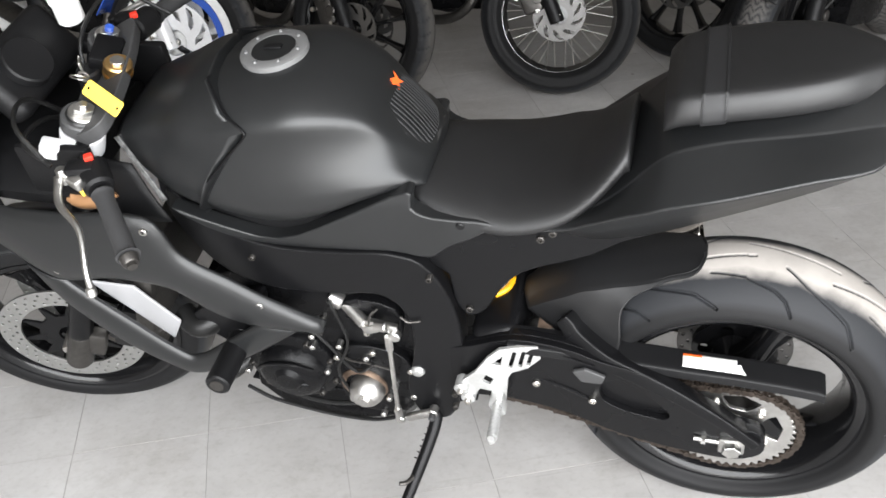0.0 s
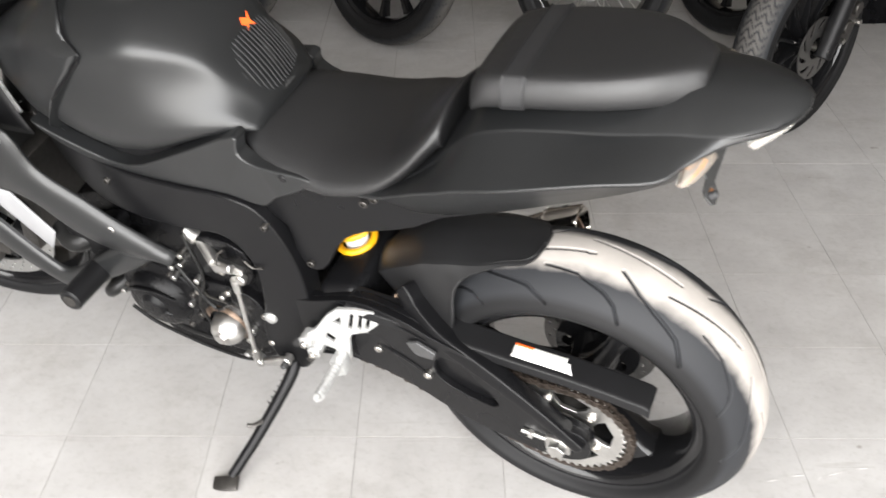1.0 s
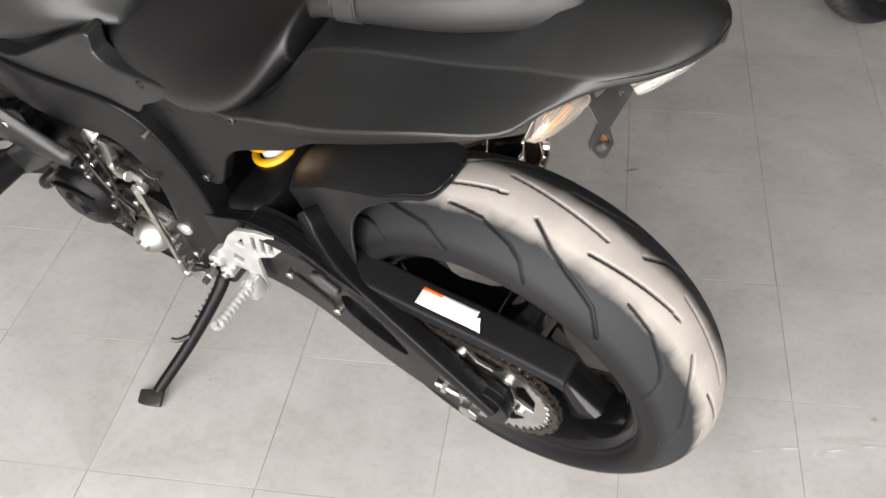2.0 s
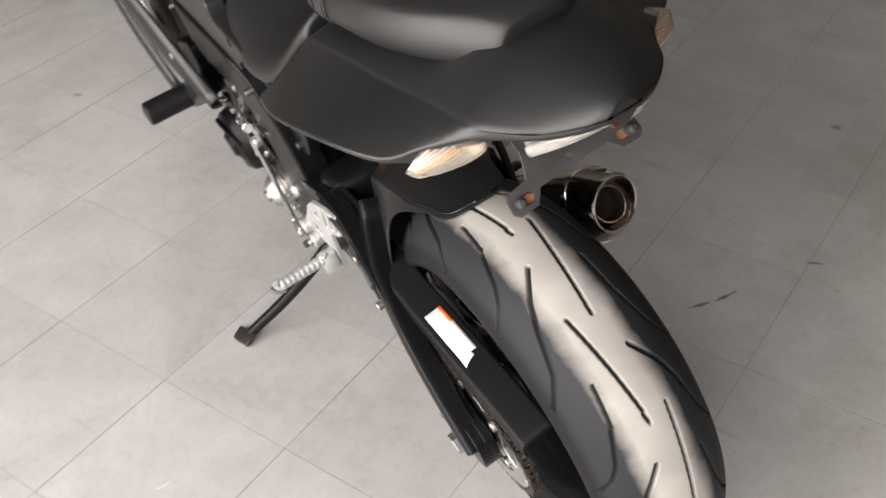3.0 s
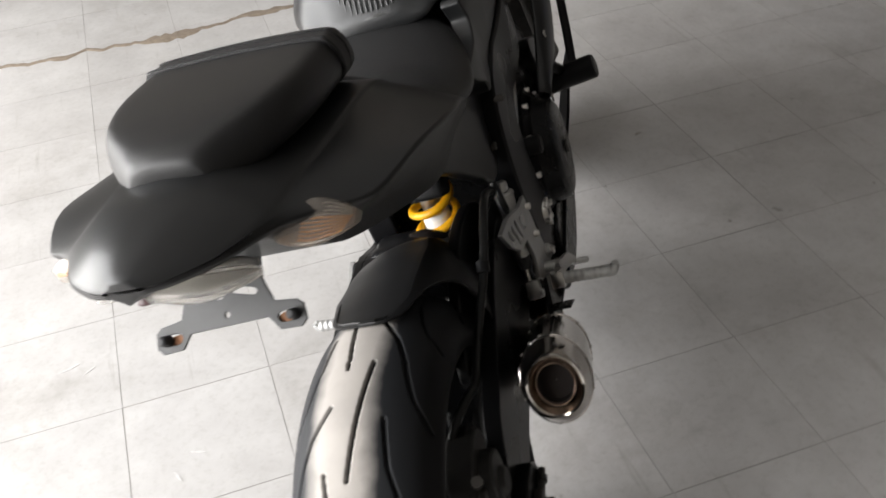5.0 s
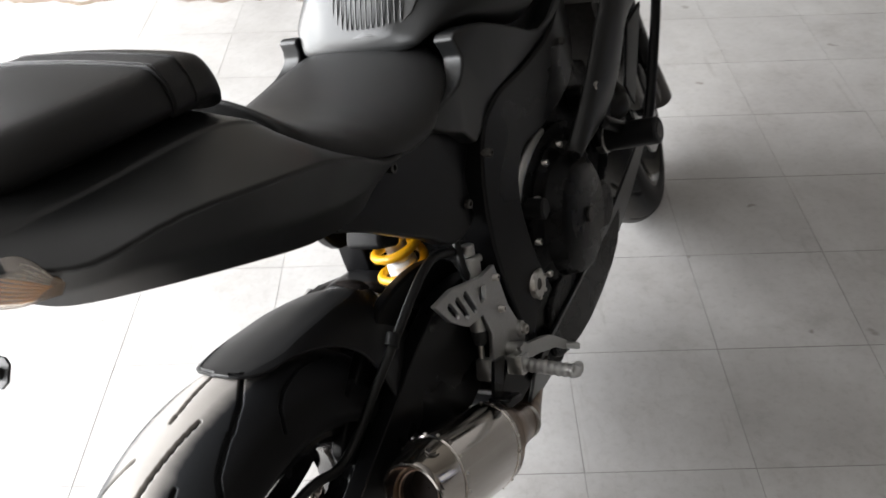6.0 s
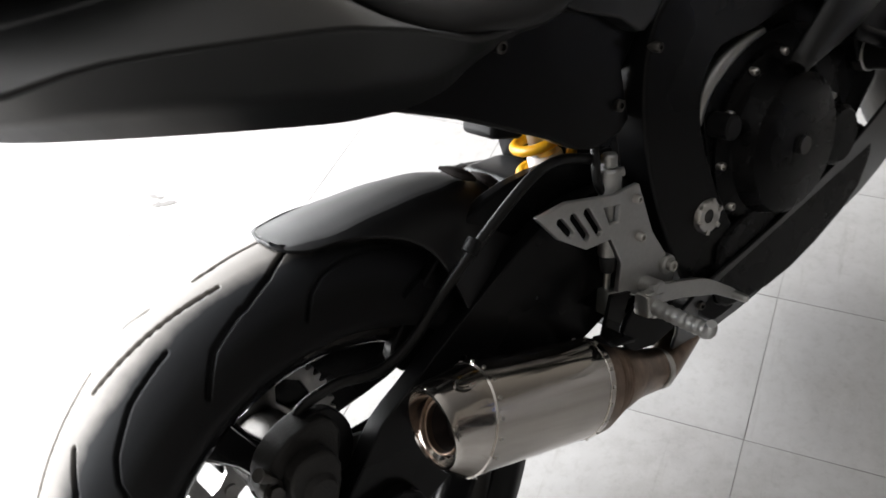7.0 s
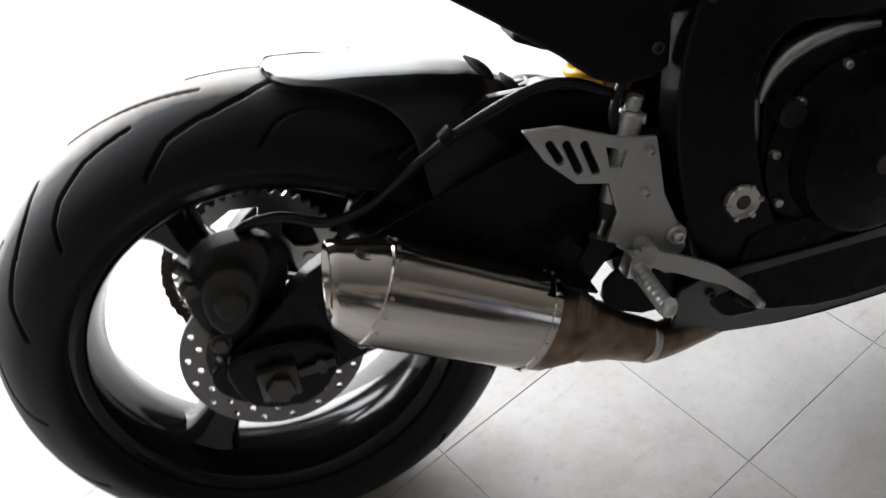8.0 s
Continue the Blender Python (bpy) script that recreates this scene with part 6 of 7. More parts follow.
part("nose_fairing", patch([[(1.27, y, z) for y, z in ((-0.175, 0.77), (-0.172, 0.86), (-0.13, 0.94), (0, 0.98), (0.13, 0.94), (0.172, 0.86), (0.175, 0.77))], [(1.36, y, z) for y, z in ((-0.165, 0.77), (-0.155, 0.85), (-0.11, 0.92), (0, 0.95), (0.11, 0.92), (0.155, 0.85), (0.165, 0.77))],
                            [(1.45, y, z) for y, z in ((-0.14, 0.77), (-0.13, 0.84), (-0.09, 0.9), (0, 0.92), (0.09, 0.9), (0.13, 0.84), (0.14, 0.77))], [(1.56, y, z) for y, z in ((-0.06, 0.76), (-0.05, 0.79), (-0.03, 0.81), (0, 0.82), (0.03, 0.81), (0.05, 0.79), (0.06, 0.76))]], 4, 4), satin_black, moto, "matte black nose fairing", thick=0.005)
part("instrument_panel", join(box(0.05, 0.22, 0.12, (1.235, 0, 0.955), (0, 35, 0), 0.02, 3), rod((1.215, 0.03, 0.97), (1.20, 0.03, 0.985), 0.045, segs=32, bevel=0.003)), plastic_black, moto, "black instrument panel")
part("headlamp", hull([(1.50, [(0, 0.84), (0.09, 0.83), (0.1, 0.79), (0, 0.77)]), (1.565, [(0, 0.81), (0.04, 0.80), (0.05, 0.78), (0, 0.77)])], 4), clear_lens, moto, "clear headlamp")
part("front_mudguard", patch([[(1.405 + 0.325 * math.sin(radians(a)), y, 0.3 + (0.325 - 0.04 * abs(y) / 0.07) * math.cos(radians(a))) for y in (-0.07, -0.04, 0, 0.04, 0.07)] for a in (-50, -25, 0, 30, 55)], 4, 4), satin_black, moto, "matte black front mudguard", thick=0.004, at=STEER)
part("cockpit_tray", hull([(1.13, [(0, 0.835), (0.12, 0.83), (0.165, 0.80), (0.16, 0.775), (0, 0.765)]), (1.28, [(0, 0.84), (0.12, 0.835), (0.16, 0.80), (0.155, 0.775), (0, 0.765)]), (1.45, [(0, 0.83), (0.09, 0.825), (0.12, 0.79), (0.115, 0.77), (0, 0.765)])], 3), plastic_black, moto, "black cockpit inner panel")
for s in (1, -1):
    # dark bead along the cover's edge paints the shade of its gap
    part("gap_shade_bead", tube([(0.852, s * 0.06, 0.9865), (0.85, s * 0.073, 0.9845), (0.81, s * 0.122, 0.9585), (0.781, s * 0.1375, 0.9415), (0.779, s * 0.141, 0.9305), (0.81, s * 0.1415, 0.8975), (0.86, s * 0.1565, 0.846)], 0.0022, 6), frame_black, tank)
    part("inner_fairing", box(0.14, 0.02, 0.12, (1.13, s * 0.15, 0.84), (0, 0, 0), 0.008), plastic_black, moto)
part("cockpit_side_panel", patch([[(1.10, 0.135, 0.86), (1.06, 0.132, 0.858), (1.01, 0.130, 0.85)], [(1.10, 0.142, 0.80), (1.05, 0.142, 0.79), (0.985, 0.140, 0.775)], [(1.10, 0.145, 0.74), (1.04, 0.145, 0.73), (0.97, 0.140, 0.73)]], 3, 3), plastic_black, moto, "", thick=0.004)
part("copper_air_duct", tube([(1.15, 0.14, 0.80), (1.12, 0.155, 0.785), (1.08, 0.155, 0.79), (1.06, 0.14, 0.80)], 0.016, 12), copper, moto, "copper-brown duct")
part("fairing_stay_cover", plate([(-0.026, -0.022), (0.004, -0.026), (0.022, -0.012), (0.016, 0.012), (-0.004, 0.028), (-0.012, 0.022)], -0.006, 0.006, [ring_pts(0.003, 0.0, 0.006, 8)], 3), white_plastic, moto, "white plastic stay cover", bevel=0.003, at=pose(1.245, 0.03, 0.935, 50, 0, 0))
part("fluid_reservoir", join(rod((1.19, -0.10, 0.975), (1.19, -0.10, 1.015), 0.024, segs=20, bevel=0.004), rod((1.19, -0.10, 1.015), (1.19, -0.10, 1.03), 0.027, segs=20, bevel=0.003)), white_plastic, moto, "white fluid reservoir")
part("cable", join(tube([(1.09, 0.22, 0.93), (1.13, 0.2, 0.98), (1.16, 0.12, 0.97), (1.14, 0.05, 0.88)], 0.004, 8), tube([(1.10, 0.2, 0.9), (1.15, 0.18, 0.93), (1.17, 0.08, 0.9), (1.12, 0.02, 0.84)], 0.0045, 8), tube([(1.06, -0.2, 0.93), (1.13, -0.16, 1.0), (1.15, -0.05, 0.97), (1.13, 0.0, 0.88)], 0.004, 8)), hose_rubber, moto)

# ribbed tank pad and mark follow the tank's rear crown
pad_m = pose(0.549, -0.012, 0.8825, 0, -54)
pad = part("tank_pad", shape(plate([(0.05, -0.055), (0.05, 0.055), (-0.02, 0.075), (-0.06, 0.04), (-0.065, 0.0), (-0.06, -0.04), (-0.02, -0.075)], -0.003, 0.003, (), 3), lambda x, y, z: Vector((x, z, -y - 3.2 * z * z - 1.6 * x * x))), carbon, tank, "carbon-look rubber tank pad", at=pad_m)
for k in range(15):
    yy = -0.056 + 0.008 * k
    part("pad_rib", tube([(x, yy, 0.0035 - 3.2 * yy * yy - 1.6 * x * x) for x in (-0.055 + 3 * yy * yy, -0.02, 0.01, 0.045 - 1.5 * yy * yy)], 0.0013, 6, 3), carbon_rib, pad)
part("orange_mark", shape(plate([(0.012, -0.012), (0.004, -0.004), (0.011, 0.006), (0.002, 0.012), (-0.004, 0.006), (-0.012, 0.011), (-0.006, 0.0), (-0.012, -0.009), (-0.002, -0.006)], 0, 0.0015), lambda x, y, z: Vector((x, z, y))), orange_vinyl, tank, "small orange sticker mark", at=pose(0.5795, -0.03, 0.9215, -6, -52))

# key with its tag, hanging from the ignition: a thing of its own
key_w = moto.matrix_basis @ pose(1.107, 0.045, 0.958)
key = thing("ignition_key", key_w, "steel key on a ring with a blank yellow tag", "key")
part("key_blade", box(0.004, 0.024, 0.035, (0.01, -0.03, 0.0), (0, 0, 30), 0.001), steel, key)
tag_u = Vector((-0.066, 0.028, -0.024)).normalized()
tag_n = Vector((-0.2, 0.72, 0.62))
tag_n = (tag_n - tag_u * tag_n.dot(tag_u)).normalized()
tag_v = tag_u.cross(tag_n)
tag_m = Matrix(((tag_u.x, tag_n.x, tag_v.x, -0.073), (tag_u.y, tag_n.y, tag_v.y, 0.053), (tag_u.z, tag_n.z, tag_v.z, 0.003), (0, 0, 0, 1)))
part("tag", plate([(-0.036, -0.0135), (0.036, -0.0135), (0.039, -0.010), (0.039, 0.010), (0.036, 0.0135), (-0.036, 0.0135), (-0.039, 0.010), (-0.039, -0.010)], -0.0015, 0.0015, [ring_pts(0.032, 0.0, 0.0028, 8), ring_pts(-0.032, 0.0, 0.0028, 8)]), yellow_tag, key, "blank yellow plastic tag", bevel=0.0008, at=tag_m)
part("key_ring", tube([(-0.024 + 0.015 * math.cos(t), 0.026 + 0.010 * math.sin(t), 0.022 + 0.012 * math.sin(t)) for t in [k * math.pi / 6 for k in range(12)]], 0.0013, 6, 3, True), steel, key)
part("key_bow", plate(ring_pts(-0.012, 0.006, 0.011, 14), 0.0, 0.003, [ring_pts(-0.012, 0.010, 0.003, 8)]), steel, key, bevel=0.0005)


# ---------- other motorcycles parked in a row behind ----------
def plain_tyre(r, crown, bead, w, parent, blocks=False, zig=False):
    cuts = []
    if blocks:
        cuts = [([(0, 8), (3, 30), (5, 55)], 0.002), ([(4, -8), (7, -30), (9, -55)], 0.002)]
    if zig:
        cuts = [([(0, -40), (3, -26), (-2, -12), (3, 2), (-2, 16), (3, 30), (0, 42)], 0.0028), ([(5, -40), (8, -26), (3, -12), (8, 2), (3, 16), (8, 30), (5, 42)], 0.0016)]
    return mesh_part("tyre", grooved_tyre(r, crown, 58, w, bead, w - 0.008, 10, cuts, 288, 30, 0.004), plain_tread, parent, "black road tyre")


def spoked_rim(r, w, hub_r, hub_w):
    """A wire wheel: a chromed rim and a hub."""
    bits = [lathe([(r + 0.01, w), (r + 0.011, w + 0.004), (r - 0.004, w), (r - 0.018, 0.0), (r - 0.004, -w), (r + 0.011, -w - 0.004), (r + 0.01, -w), (r - 0.006, 0)], 72, True),
            lathe([(0.01, hub_w), (hub_r, hub_w), (hub_r, hub_w - 0.006), (hub_r * 0.6, hub_w * 0.5), (hub_r * 0.6, -hub_w * 0.5), (hub_r, -hub_w + 0.006), (hub_r, -hub_w), (0.01, -hub_w)], 32, True)]
    return join(*bits)


def wire_spokes(parent, material, r, hub_r, hub_w, n):
    for k in range(n):
        s = 1 if k % 2 else -1
        a, b = 2 * math.pi * k / n, 2 * math.pi * k / n + (0.55 if k % 4 < 2 else -0.55)
        part("spoke", rod((hub_r * 0.92 * math.cos(b), s * hub_w * 0.9, hub_r * 0.92 * math.sin(b)), ((r - 0.008) * math.cos(a), 0, (r - 0.008) * math.sin(a)), 0.0028, segs=6), material, parent)


def swirl_disc(r_out, r_in, y0, y1, n=10):
    cut = []
    for k in range(n):
        a = 2 * math.pi * k / n
        cut.append([((r_in + (r_out - r_in) * f) * math.cos(a + da), (r_in + (r_out - r_in) * f) * math.sin(a + da)) for f, da in ((0.15, 0.0), (0.5, 0.16), (0.85, 0.42), (0.88, 0.62), (0.5, 0.42), (0.2, 0.26))])
    return plate(ring_pts(0, 0, r_out, 56), y0, y1, [ring_pts(0, 0, r_in * 0.7, 24)] + cut)


def parked_bike(m, label, wheel, body, rim_mat, group="motorcycles parked behind", headlamp=None, zig=False, tank_mat=None, disc=True, lock=0.0):
    """A whole motorcycle standing upright, front axle over the origin, facing +x."""
    head = Matrix.Translation((-0.3, 0, 0.93))
    turn = head @ Matrix.Rotation(radians(lock), 4, Vector((-math.sin(radians(26)), 0, math.cos(radians(26))))) @ head.inverted()
    foot = turn @ Vector((0, 0, 0.305))
    m = m @ pose(0, 0, 0, 0, 0, -lock) @ Matrix.Translation((-foot.x, -foot.y, 0.0))
    b = thing("parked_motorcycle", m, label, "motorcycle", group)
    for name, x, r, crown, w in (("front_wheel", 0.0, 0.305, 0.07, 0.058), ("rear_wheel", -1.33, 0.305, 0.085, 0.07)):
        if wheel == "spoke":
            rim = part(name, spoked_rim(r - 0.085, w * 0.62, 0.05, 0.045), rim_mat, b, "chromed wire-spoked wheel", at=(turn if x == 0.0 else Matrix()) @ pose(x, 0, r))
            wire_spokes(rim, aluminium, r - 0.085, 0.05, 0.045, 36)
        else:
            rim = part(name, cast_rim(r - 0.085, w * 0.75, 0.045, 0.045, 0.022), rim_mat, b, at=(turn if x == 0.0 else Matrix()) @ pose(x, 0, r))
            cast_spokes(rim, rim_mat, r - 0.085, 0.045, 0.045, 10 if wheel == "twin" else 5, 20, 0.02 if wheel == "twin" else 0.032, 0.022)
        plain_tyre(r, crown, r - 0.076, w, rim, True, zig)
        if disc:
            for s in ((1, -1) if x == 0.0 else (1,)):
                part("brake_disc", swirl_disc(0.15 if wheel == "five" else 0.098, 0.07 if wheel == "five" else 0.05, s * (w + 0.006) - 0.002, s * (w + 0.006) + 0.002), bright_silver if wheel == "five" else disc_steel, rim, "slotted steel brake disc")
    rk = math.tan(radians(26))
    for s in (1, -1):
        leg = part("fork_leg", join(rod((0.0, s * 0.09, 0.28), (-0.32 * rk, s * 0.09, 0.62), 0.028, segs=16, bevel=0.003)), plastic_black if wheel != "five" else bright_silver, b, at=turn)
        part("fork_tube", rod((-0.32 * rk, s * 0.09, 0.60), (-0.68 * rk, s * 0.09, 1.0), 0.02, segs=14), steel, leg)
    for s in (1, -1):
        cp = part("brake_caliper", join(box(0.075, 0.05, 0.13, (-0.115, s * 0.078, 0.37), (0, -25, 0), 0.012), *[rod((-0.125 + 0.045 * k, s * 0.10, 0.415 - 0.05 * k), (-0.125 + 0.045 * k, s * 0.116, 0.415 - 0.05 * k), 0.021, segs=16, bevel=0.003) for k in (0, 1)], box(0.04, 0.03, 0.06, (-0.07, s * 0.095, 0.43), (0, -25, 0), 0.006)), bright_silver if wheel == "five" else dark_steel, b, at=turn)
        part("caliper_bolt", join(rod((-0.16, s * 0.095, 0.36), (-0.16, s * 0.112, 0.36), 0.009, segs=6), rod((-0.075, s * 0.095, 0.32), (-0.075, s * 0.112, 0.32), 0.009, segs=6)), steel, cp)
        part("brake_hose", tube([(-0.13, s * 0.10, 0.43), (-0.18, s * 0.13, 0.5), (-0.2, s * 0.12, 0.65), (-0.26, s * 0.1, 0.85)], 0.006, 8), hose_rubber, b, at=turn)
    part("axle", rod((0, -0.11, 0.305), (0, 0.11, 0.305), 0.011, segs=12), steel, b, at=turn)
    part("rear_axle", rod((-1.33, -0.12, 0.305), (-1.33, 0.12, 0.305), 0.011, segs=12), steel, b)
    for s in (1, -1):
        part("swingarm", tube([(-1.33, s * 0.105, 0.305), (-1.1, s * 0.105, 0.34), (-0.85, s * 0.1, 0.40)], 0.022, 10), plastic_black, b)
    part("mudguard", patch([[(0.335 * math.sin(radians(a)), y, 0.305 + (0.335 - 0.03 * abs(y) / 0.07) * math.cos(radians(a))) for y in (-0.07, -0.04, 0, 0.04, 0.07)] for a in (-75, -45, -15, 15, 40)], 3, 4), body, b, thick=0.004, at=turn)
    part("rear_mudguard", patch([[(-1.33 + 0.35 * math.sin(radians(a)), y, 0.305 + (0.35 - 0.03 * abs(y) / 0.08) * math.cos(radians(a))) for y in (-0.08, -0.04, 0, 0.04, 0.08)] for a in (-70, -40, -10, 20, 45)], 3, 4), body, b, thick=0.004)
    part("engine", hull([(-0.38, [(0, 0.62), (0.09, 0.6), (0.12, 0.45), (0.1, 0.3), (0, 0.27)]), (-0.6, [(0, 0.7), (0.11, 0.66), (0.16, 0.45), (0.14, 0.28), (0, 0.25)]), (-0.85, [(0, 0.6), (0.1, 0.56), (0.13, 0.42), (0.1, 0.3), (0, 0.28)])], 4), engine_black, b)
    part("cooling_fins", join(*[box(0.2, 0.27, 0.008, (-0.52, 0, 0.5 + 0.025 * k), (0, 12, 0), 0.002) for k in range(6)]), dark_steel, b)
    part("down_tube", tube([(-0.28, 0, 0.95), (-0.33, 0, 0.7), (-0.36, 0, 0.4), (-0.5, 0, 0.26), (-0.8, 0, 0.27)], 0.02, 10), plastic_black, b)
    part("fuel_tank", hull([(-0.3, [(0, 0.95), (0.06, 0.94), (0.08, 0.88), (0.06, 0.84), (0, 0.83)]), (-0.45, [(0, 1.02), (0.1, 1.0), (0.14, 0.92), (0.1, 0.84), (0, 0.82)]), (-0.65, [(0, 1.0), (0.09, 0.98), (0.12, 0.9), (0.1, 0.82), (0, 0.8)]), (-0.78, [(0, 0.88), (0.05, 0.87), (0.07, 0.84), (0.05, 0.8), (0, 0.79)])], 4), tank_mat or body, b, sub=1)
    part("seat", hull([(-0.74, [(0, 0.83), (0.09, 0.82), (0.11, 0.78), (0, 0.76)]), (-1.0, [(0, 0.82), (0.12, 0.81), (0.14, 0.77), (0, 0.74)]), (-1.3, [(0, 0.88), (0.1, 0.87), (0.11, 0.83), (0, 0.8)]), (-1.5, [(0, 0.88), (0.05, 0.87), (0.06, 0.85), (0, 0.83)])], 4), seat_vinyl, b, sub=1)
    part("tail_frame", join(*[tube([(-0.75, s * 0.1, 0.76), (-1.1, s * 0.11, 0.74), (-1.45, s * 0.09, 0.8)], 0.014, 8) for s in (1, -1)]), plastic_black, b)
    for s in (1, -1):
        part("shock_absorber", rod((-1.25, s * 0.12, 0.34), (-1.12, s * 0.12, 0.72), 0.02, segs=12), dark_steel, b)
    part("exhaust", join(tube([(-0.38, -0.06, 0.5), (-0.32, -0.12, 0.36), (-0.45, -0.16, 0.26), (-0.8, -0.17, 0.26)], 0.02, 12), rod((-0.8, -0.17, 0.26), (-1.35, -0.19, 0.36), 0.04, 0.045, 20, 0.004)), dark_steel, b)
    bar = part("handlebar", tube([(-0.42, 0.36, 1.06), (-0.36, 0.2, 1.08), (-0.32, 0.06, 1.03), (-0.32, -0.06, 1.03), (-0.36, -0.2, 1.08), (-0.42, -0.36, 1.06)], 0.011, 10), plastic_black, b, at=turn)
    for s in (1, -1):
        part("grip", rod((-0.385, s * 0.26, 1.073), (-0.42, s * 0.37, 1.058), 0.016, segs=12, bevel=0.002), rubber, bar)
    part("headlamp", lathe([(0.0, 0.05), (0.03, 0.047), (0.075, 0.03), (0.08, 0.02), (0.075, -0.03), (0.04, -0.07), (0.0, -0.08)], 32), headlamp or plastic_black, b, at=turn @ pose(-0.20, 0, 0.88, 0, 0, -90))
    part("steering_clamp", box(0.05, 0.24, 0.03, (-0.30, 0, 0.93), (0, 26, 0), 0.006), plastic_black, b, at=turn)
    return b


def at_front(x, y, heading):
    return pose(x, y, 0, 0, 0, heading)


blue = parked_bike(at_front(-0.40, 2.58, -20), "blue and white motorcycle with bright disc brake, partly hidden", "five", blue_paint, white_plastic, lock=32)
stripe = [c for c in blue.children if c.name.startswith("front_wheel")][0]
for s in (1, -1):
    part("rim_stripe", lathe([(0.168, s * 0.046), (0.196, s * 0.050), (0.197, s * 0.047), (0.168, s * 0.043)], 64, True), blue_paint, stripe, "blue painted rim band")
    part("rim_lip", lathe([(0.199, s * 0.049), (0.232, s * 0.053), (0.233, s * 0.048), (0.199, s * 0.045)], 64, True), white_plastic, stripe, "white rim lip")
part("amber_reflector", box(0.012, 0.012, 0.05, (-0.10, -0.13, 0.50), (0, -25, 0), 0.003), orange_lens, blue, "amber side reflector")
parked_bike(at_front(0.28, 2.50, -34), "dark motorcycle with black ten-spoke cast wheels", "twin", dark_red_paint, gloss_black, disc=True, lock=30)
parked_bike(at_front(1.03, 2.40, -17), "dark motorcycle with chromed wire-spoked wheels", "spoke", dark_red_paint, spoke_rim, lock=32)
parked_bike(at_front(1.62, 2.62, -50), "black motorcycle standing in the second row", "twin", plastic_black, gloss_black, lock=25)
parked_bike(at_front(1.575, 1.725, 222), "black motorcycle with a white tank and a zigzag-tread front tyre", "twin", plastic_black, gloss_black, tank_mat=white_plastic, zig=True, headlamp=chrome)

# ---------- floor tiles and the broken strip ----------
S = 0.30


def tile_mesh(w):
    h = w / 2
    e = 0.0002
    v = [(-h, -h, -0.0014), (h, -h, -0.0014), (h, h, -0.0014), (-h, h, -0.0014), (-h, -h, -e), (h, -h, -e), (h, h, -e), (-h, h, -e),
         (-h + e, -h + e, 0), (h - e, -h + e, 0), (h - e, h - e, 0), (-h + e, h - e, 0)]
    f = [(8, 9, 10, 11)] + [(4 + i, 4 + (i + 1) % 4, 8 + (i + 1) % 4, 8 + i) for i in range(4)] + [(i, (i + 1) % 4, 4 + (i + 1) % 4, 4 + i) for i in range(4)]
    return v, f


tv, tf = tile_mesh(S - 0.0013)
tile_data = bpy.data.meshes.new("tile")
tile_data.from_pydata(tv, [], tf)
tile_data.materials.append(tile_mat)
tile_data.materials.append(joint_grime)
for poly in tile_data.polygons:
    poly.material_index = 0 if poly.index == 0 else 1
near = [(i, j) for i in range(-6, 9) for j in range(-5, 15)]
rng = random.Random(4)
for i, j in near:
    t_ob = new("tile", tile_data)
    t_ob.parent = floor
    t_ob.location = ((i + 0.5) * S, (j + 0.5) * S, rng.uniform(-0.00015, 0.00015))
    t_ob.scale = (rng.uniform(0.997, 1.0025), rng.uniform(0.997, 1.0025), 1)
    t_ob.rotation_euler.z = rng.uniform(-0.0016, 0.0016)
inside = set(near)
verts, faces = [], []
for i in range(int(X0 / S), int(X1 / S)):
    for j in range(int(Y0 / S), int(Y1 / S)):
        if (i, j) in inside:
            continue
        k = len(verts)
        verts += [(x + (i + 0.5) * S, y + (j + 0.5) * S, z) for x, y, z in tv]
        faces += [tuple(q + k for q in f) for f in tf]
rest = bpy.data.meshes.new("outer_tiles")
rest.from_pydata(verts, [], faces)
rest.materials.append(tile_mat)
rest.materials.append(joint_grime)
for poly in rest.polygons:
    poly.material_index = 0 if poly.index % len(tf) == 0 else 1
ro = new("outer_tiles", rest)
ro.parent = floor
tagged(ro, kind="stuff")

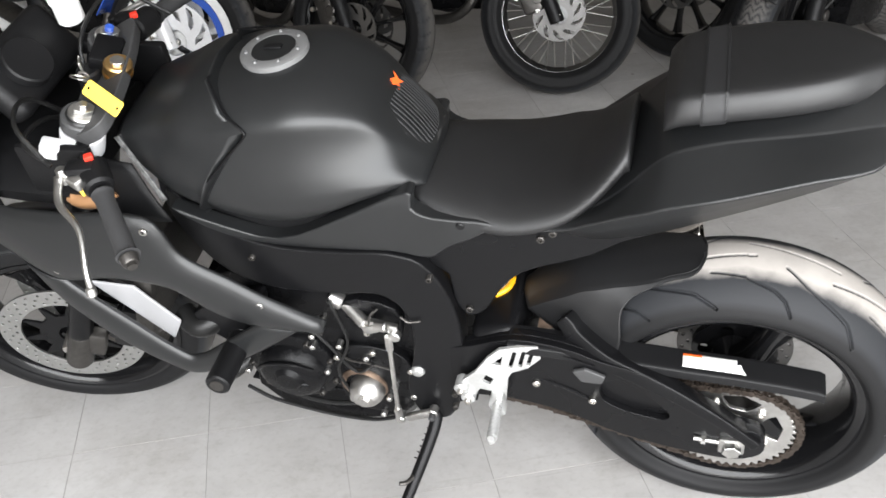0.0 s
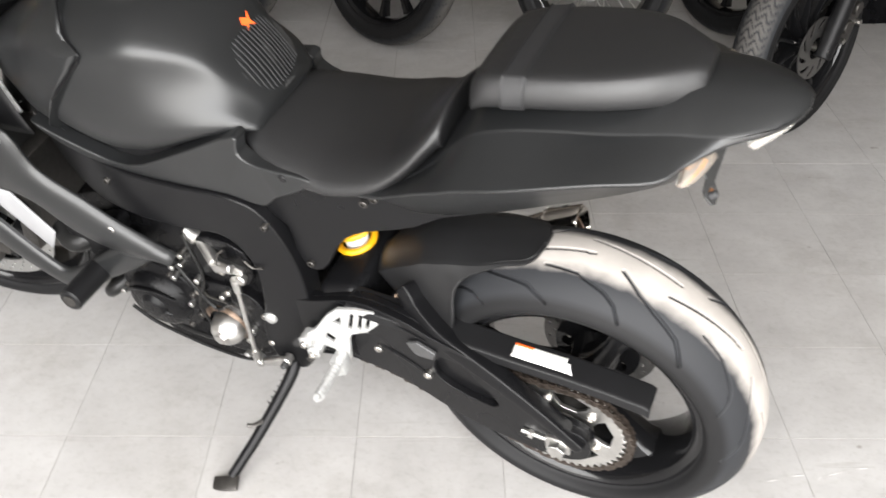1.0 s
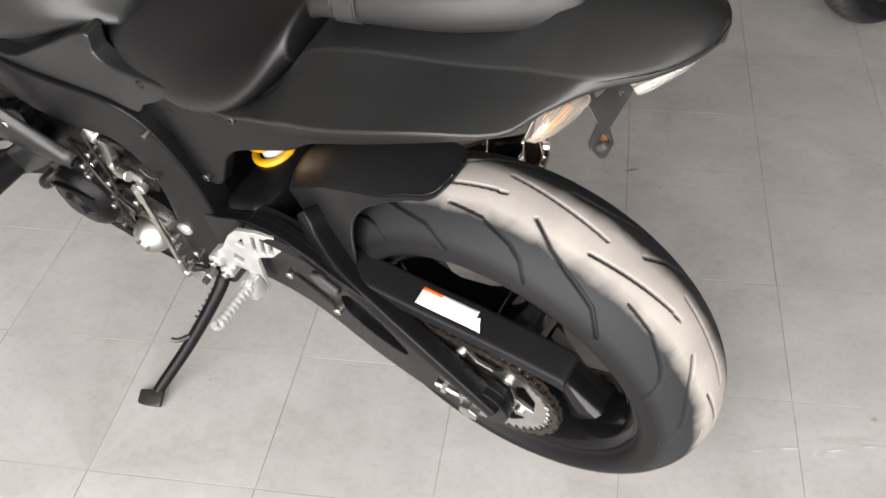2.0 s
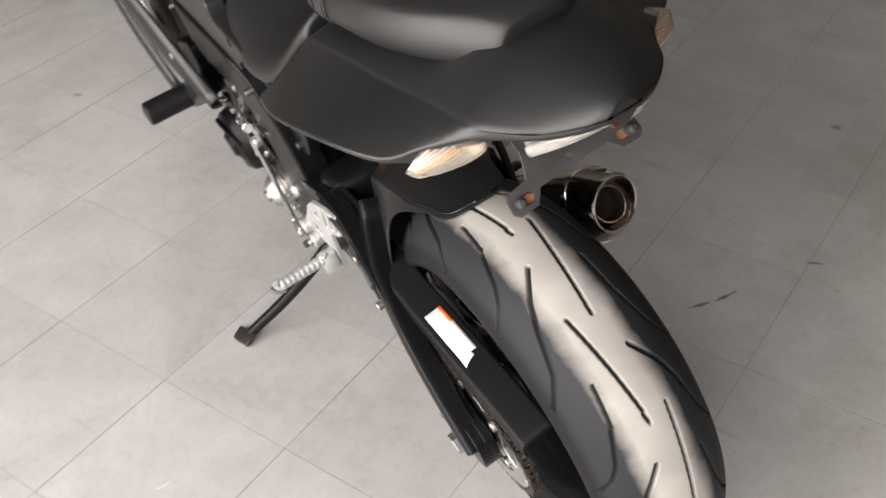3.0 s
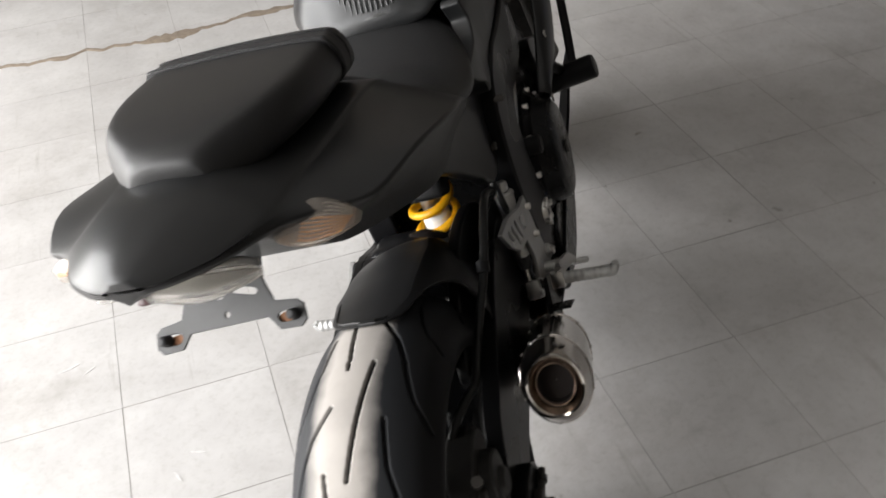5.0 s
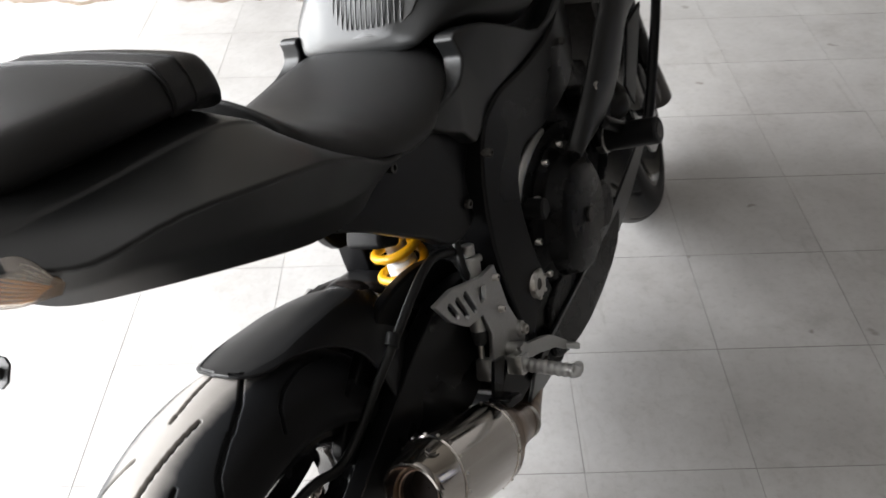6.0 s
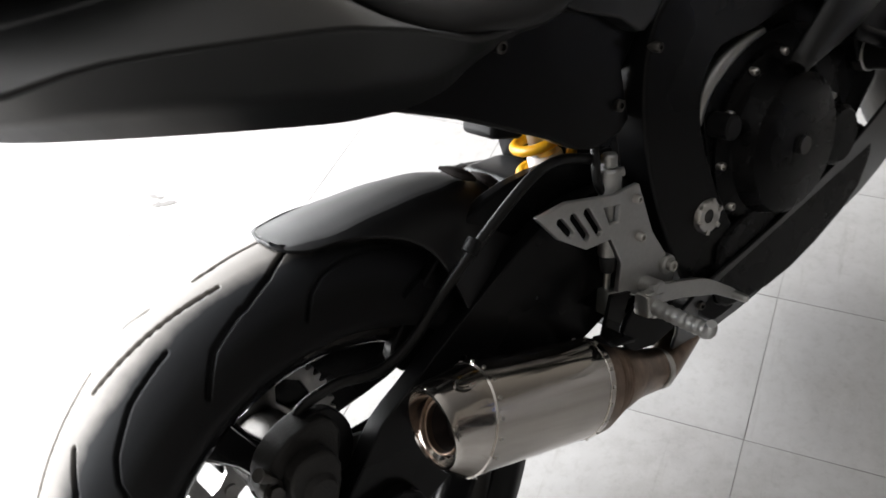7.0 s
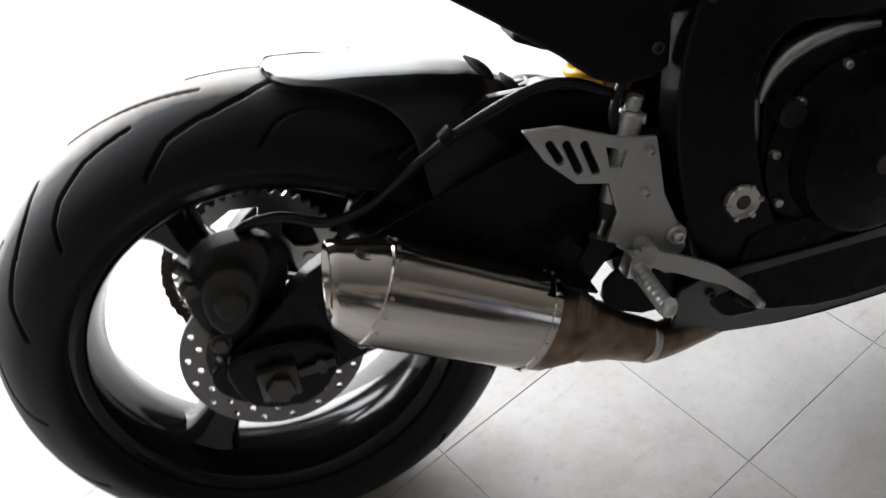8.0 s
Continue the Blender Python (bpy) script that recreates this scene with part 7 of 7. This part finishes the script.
# ragged break across the tiles
rng = random.Random(7)
line = []
drift = 0.0
for k in range(170):
    drift = 0.85 * drift + rng.uniform(-0.012, 0.012)
    wide = 0.009 + 0.019 * max(0.0, math.sin(k * 0.31) + 0.6 * math.sin(k * 0.117 + 1)) * rng.uniform(0.5, 1.2)
    line.append((-1.775 + 0.016 * math.sin(k * 0.055 + 2.2) + 0.010 * math.sin(k * 0.25) + drift, -1.9 + k * 0.0176, wide))
cv, cf = [], []
for k, (x, y, w) in enumerate(line):
    cv += [(x - w - rng.uniform(0, 0.005), y, 0.0005), (x - w * 0.4, y + 0.004, 0.001 + rng.uniform(0, 0.004)), (x + w * 0.4, y - 0.004, 0.001 + rng.uniform(0, 0.004)), (x + w + rng.uniform(0, 0.005), y, 0.0005)]
    if k:
        for q in range(3):
            cf.append((4 * k - 4 + q, 4 * k + q, 4 * k + q + 1, 4 * k - 3 + q))
crack = part("floor_crack", bm_new(cv, cf), mortar)
tagged(crack, "ragged brown break running across the floor tiles", "crack", kind="structure")
smear = random.Random(11)
def smear_patch(px, py, r, thin, a):
    """A thin irregular smear lying on the tiles, drawn out along a."""
    ring = [(r * (0.7 + 0.5 * smear.random()) * math.cos(t), r * thin * (0.4 + smear.random()) * math.sin(t)) for t in [k * math.pi / 9 for k in range(18)]]
    return shape(plate(ring, 0, 0.0006), lambda x, y, z: Vector((px + x * math.cos(a) - z * math.sin(a), py + x * math.sin(a) + z * math.cos(a), 0.0004 + y)))


scuff = join(*[smear_patch(*q) for q in ((0.762, 0.712, 0.022, 0.18, 0.95), (0.795, 0.762, 0.026, 0.18, 1.1), (0.91, 0.95, 0.02, 0.16, 0.4), (0.105, -0.585, 0.03, 0.3, 2.0), (0.09, -0.615, 0.022, 0.25, 1.6))])
bmesh.ops.recalc_face_normals(scuff, faces=scuff.faces)
tagged(part("scuff_mark", scuff, scuff_rubber), "dark rubber scuff marks on the tiles", "stain", kind="structure")
pale = join(*[smear_patch(*q) for q in ((1.13, 0.182, 0.010, 0.10, 0.2), (1.185, 0.195, 0.014, 0.08, 0.1), (1.225, 0.187, 0.007, 0.2, 0.9), (1.262, 0.201, 0.013, 0.10, 0.3), (1.319, 0.215, 0.011, 0.12, 0.1), (-0.164, -0.398, 0.02, 0.12, 1.9), (-0.14, -0.36, 0.016, 0.12, 2.2), (0.178, -0.17, 0.016, 0.2, 1.2), (0.224, -0.214, 0.014, 0.2, 0.4))])
bmesh.ops.recalc_face_normals(pale, faces=pale.faces)
tagged(part("pale_scuff_mark", pale, pale_scuff), "whitish paint smears on the tiles", "stain", kind="structure")
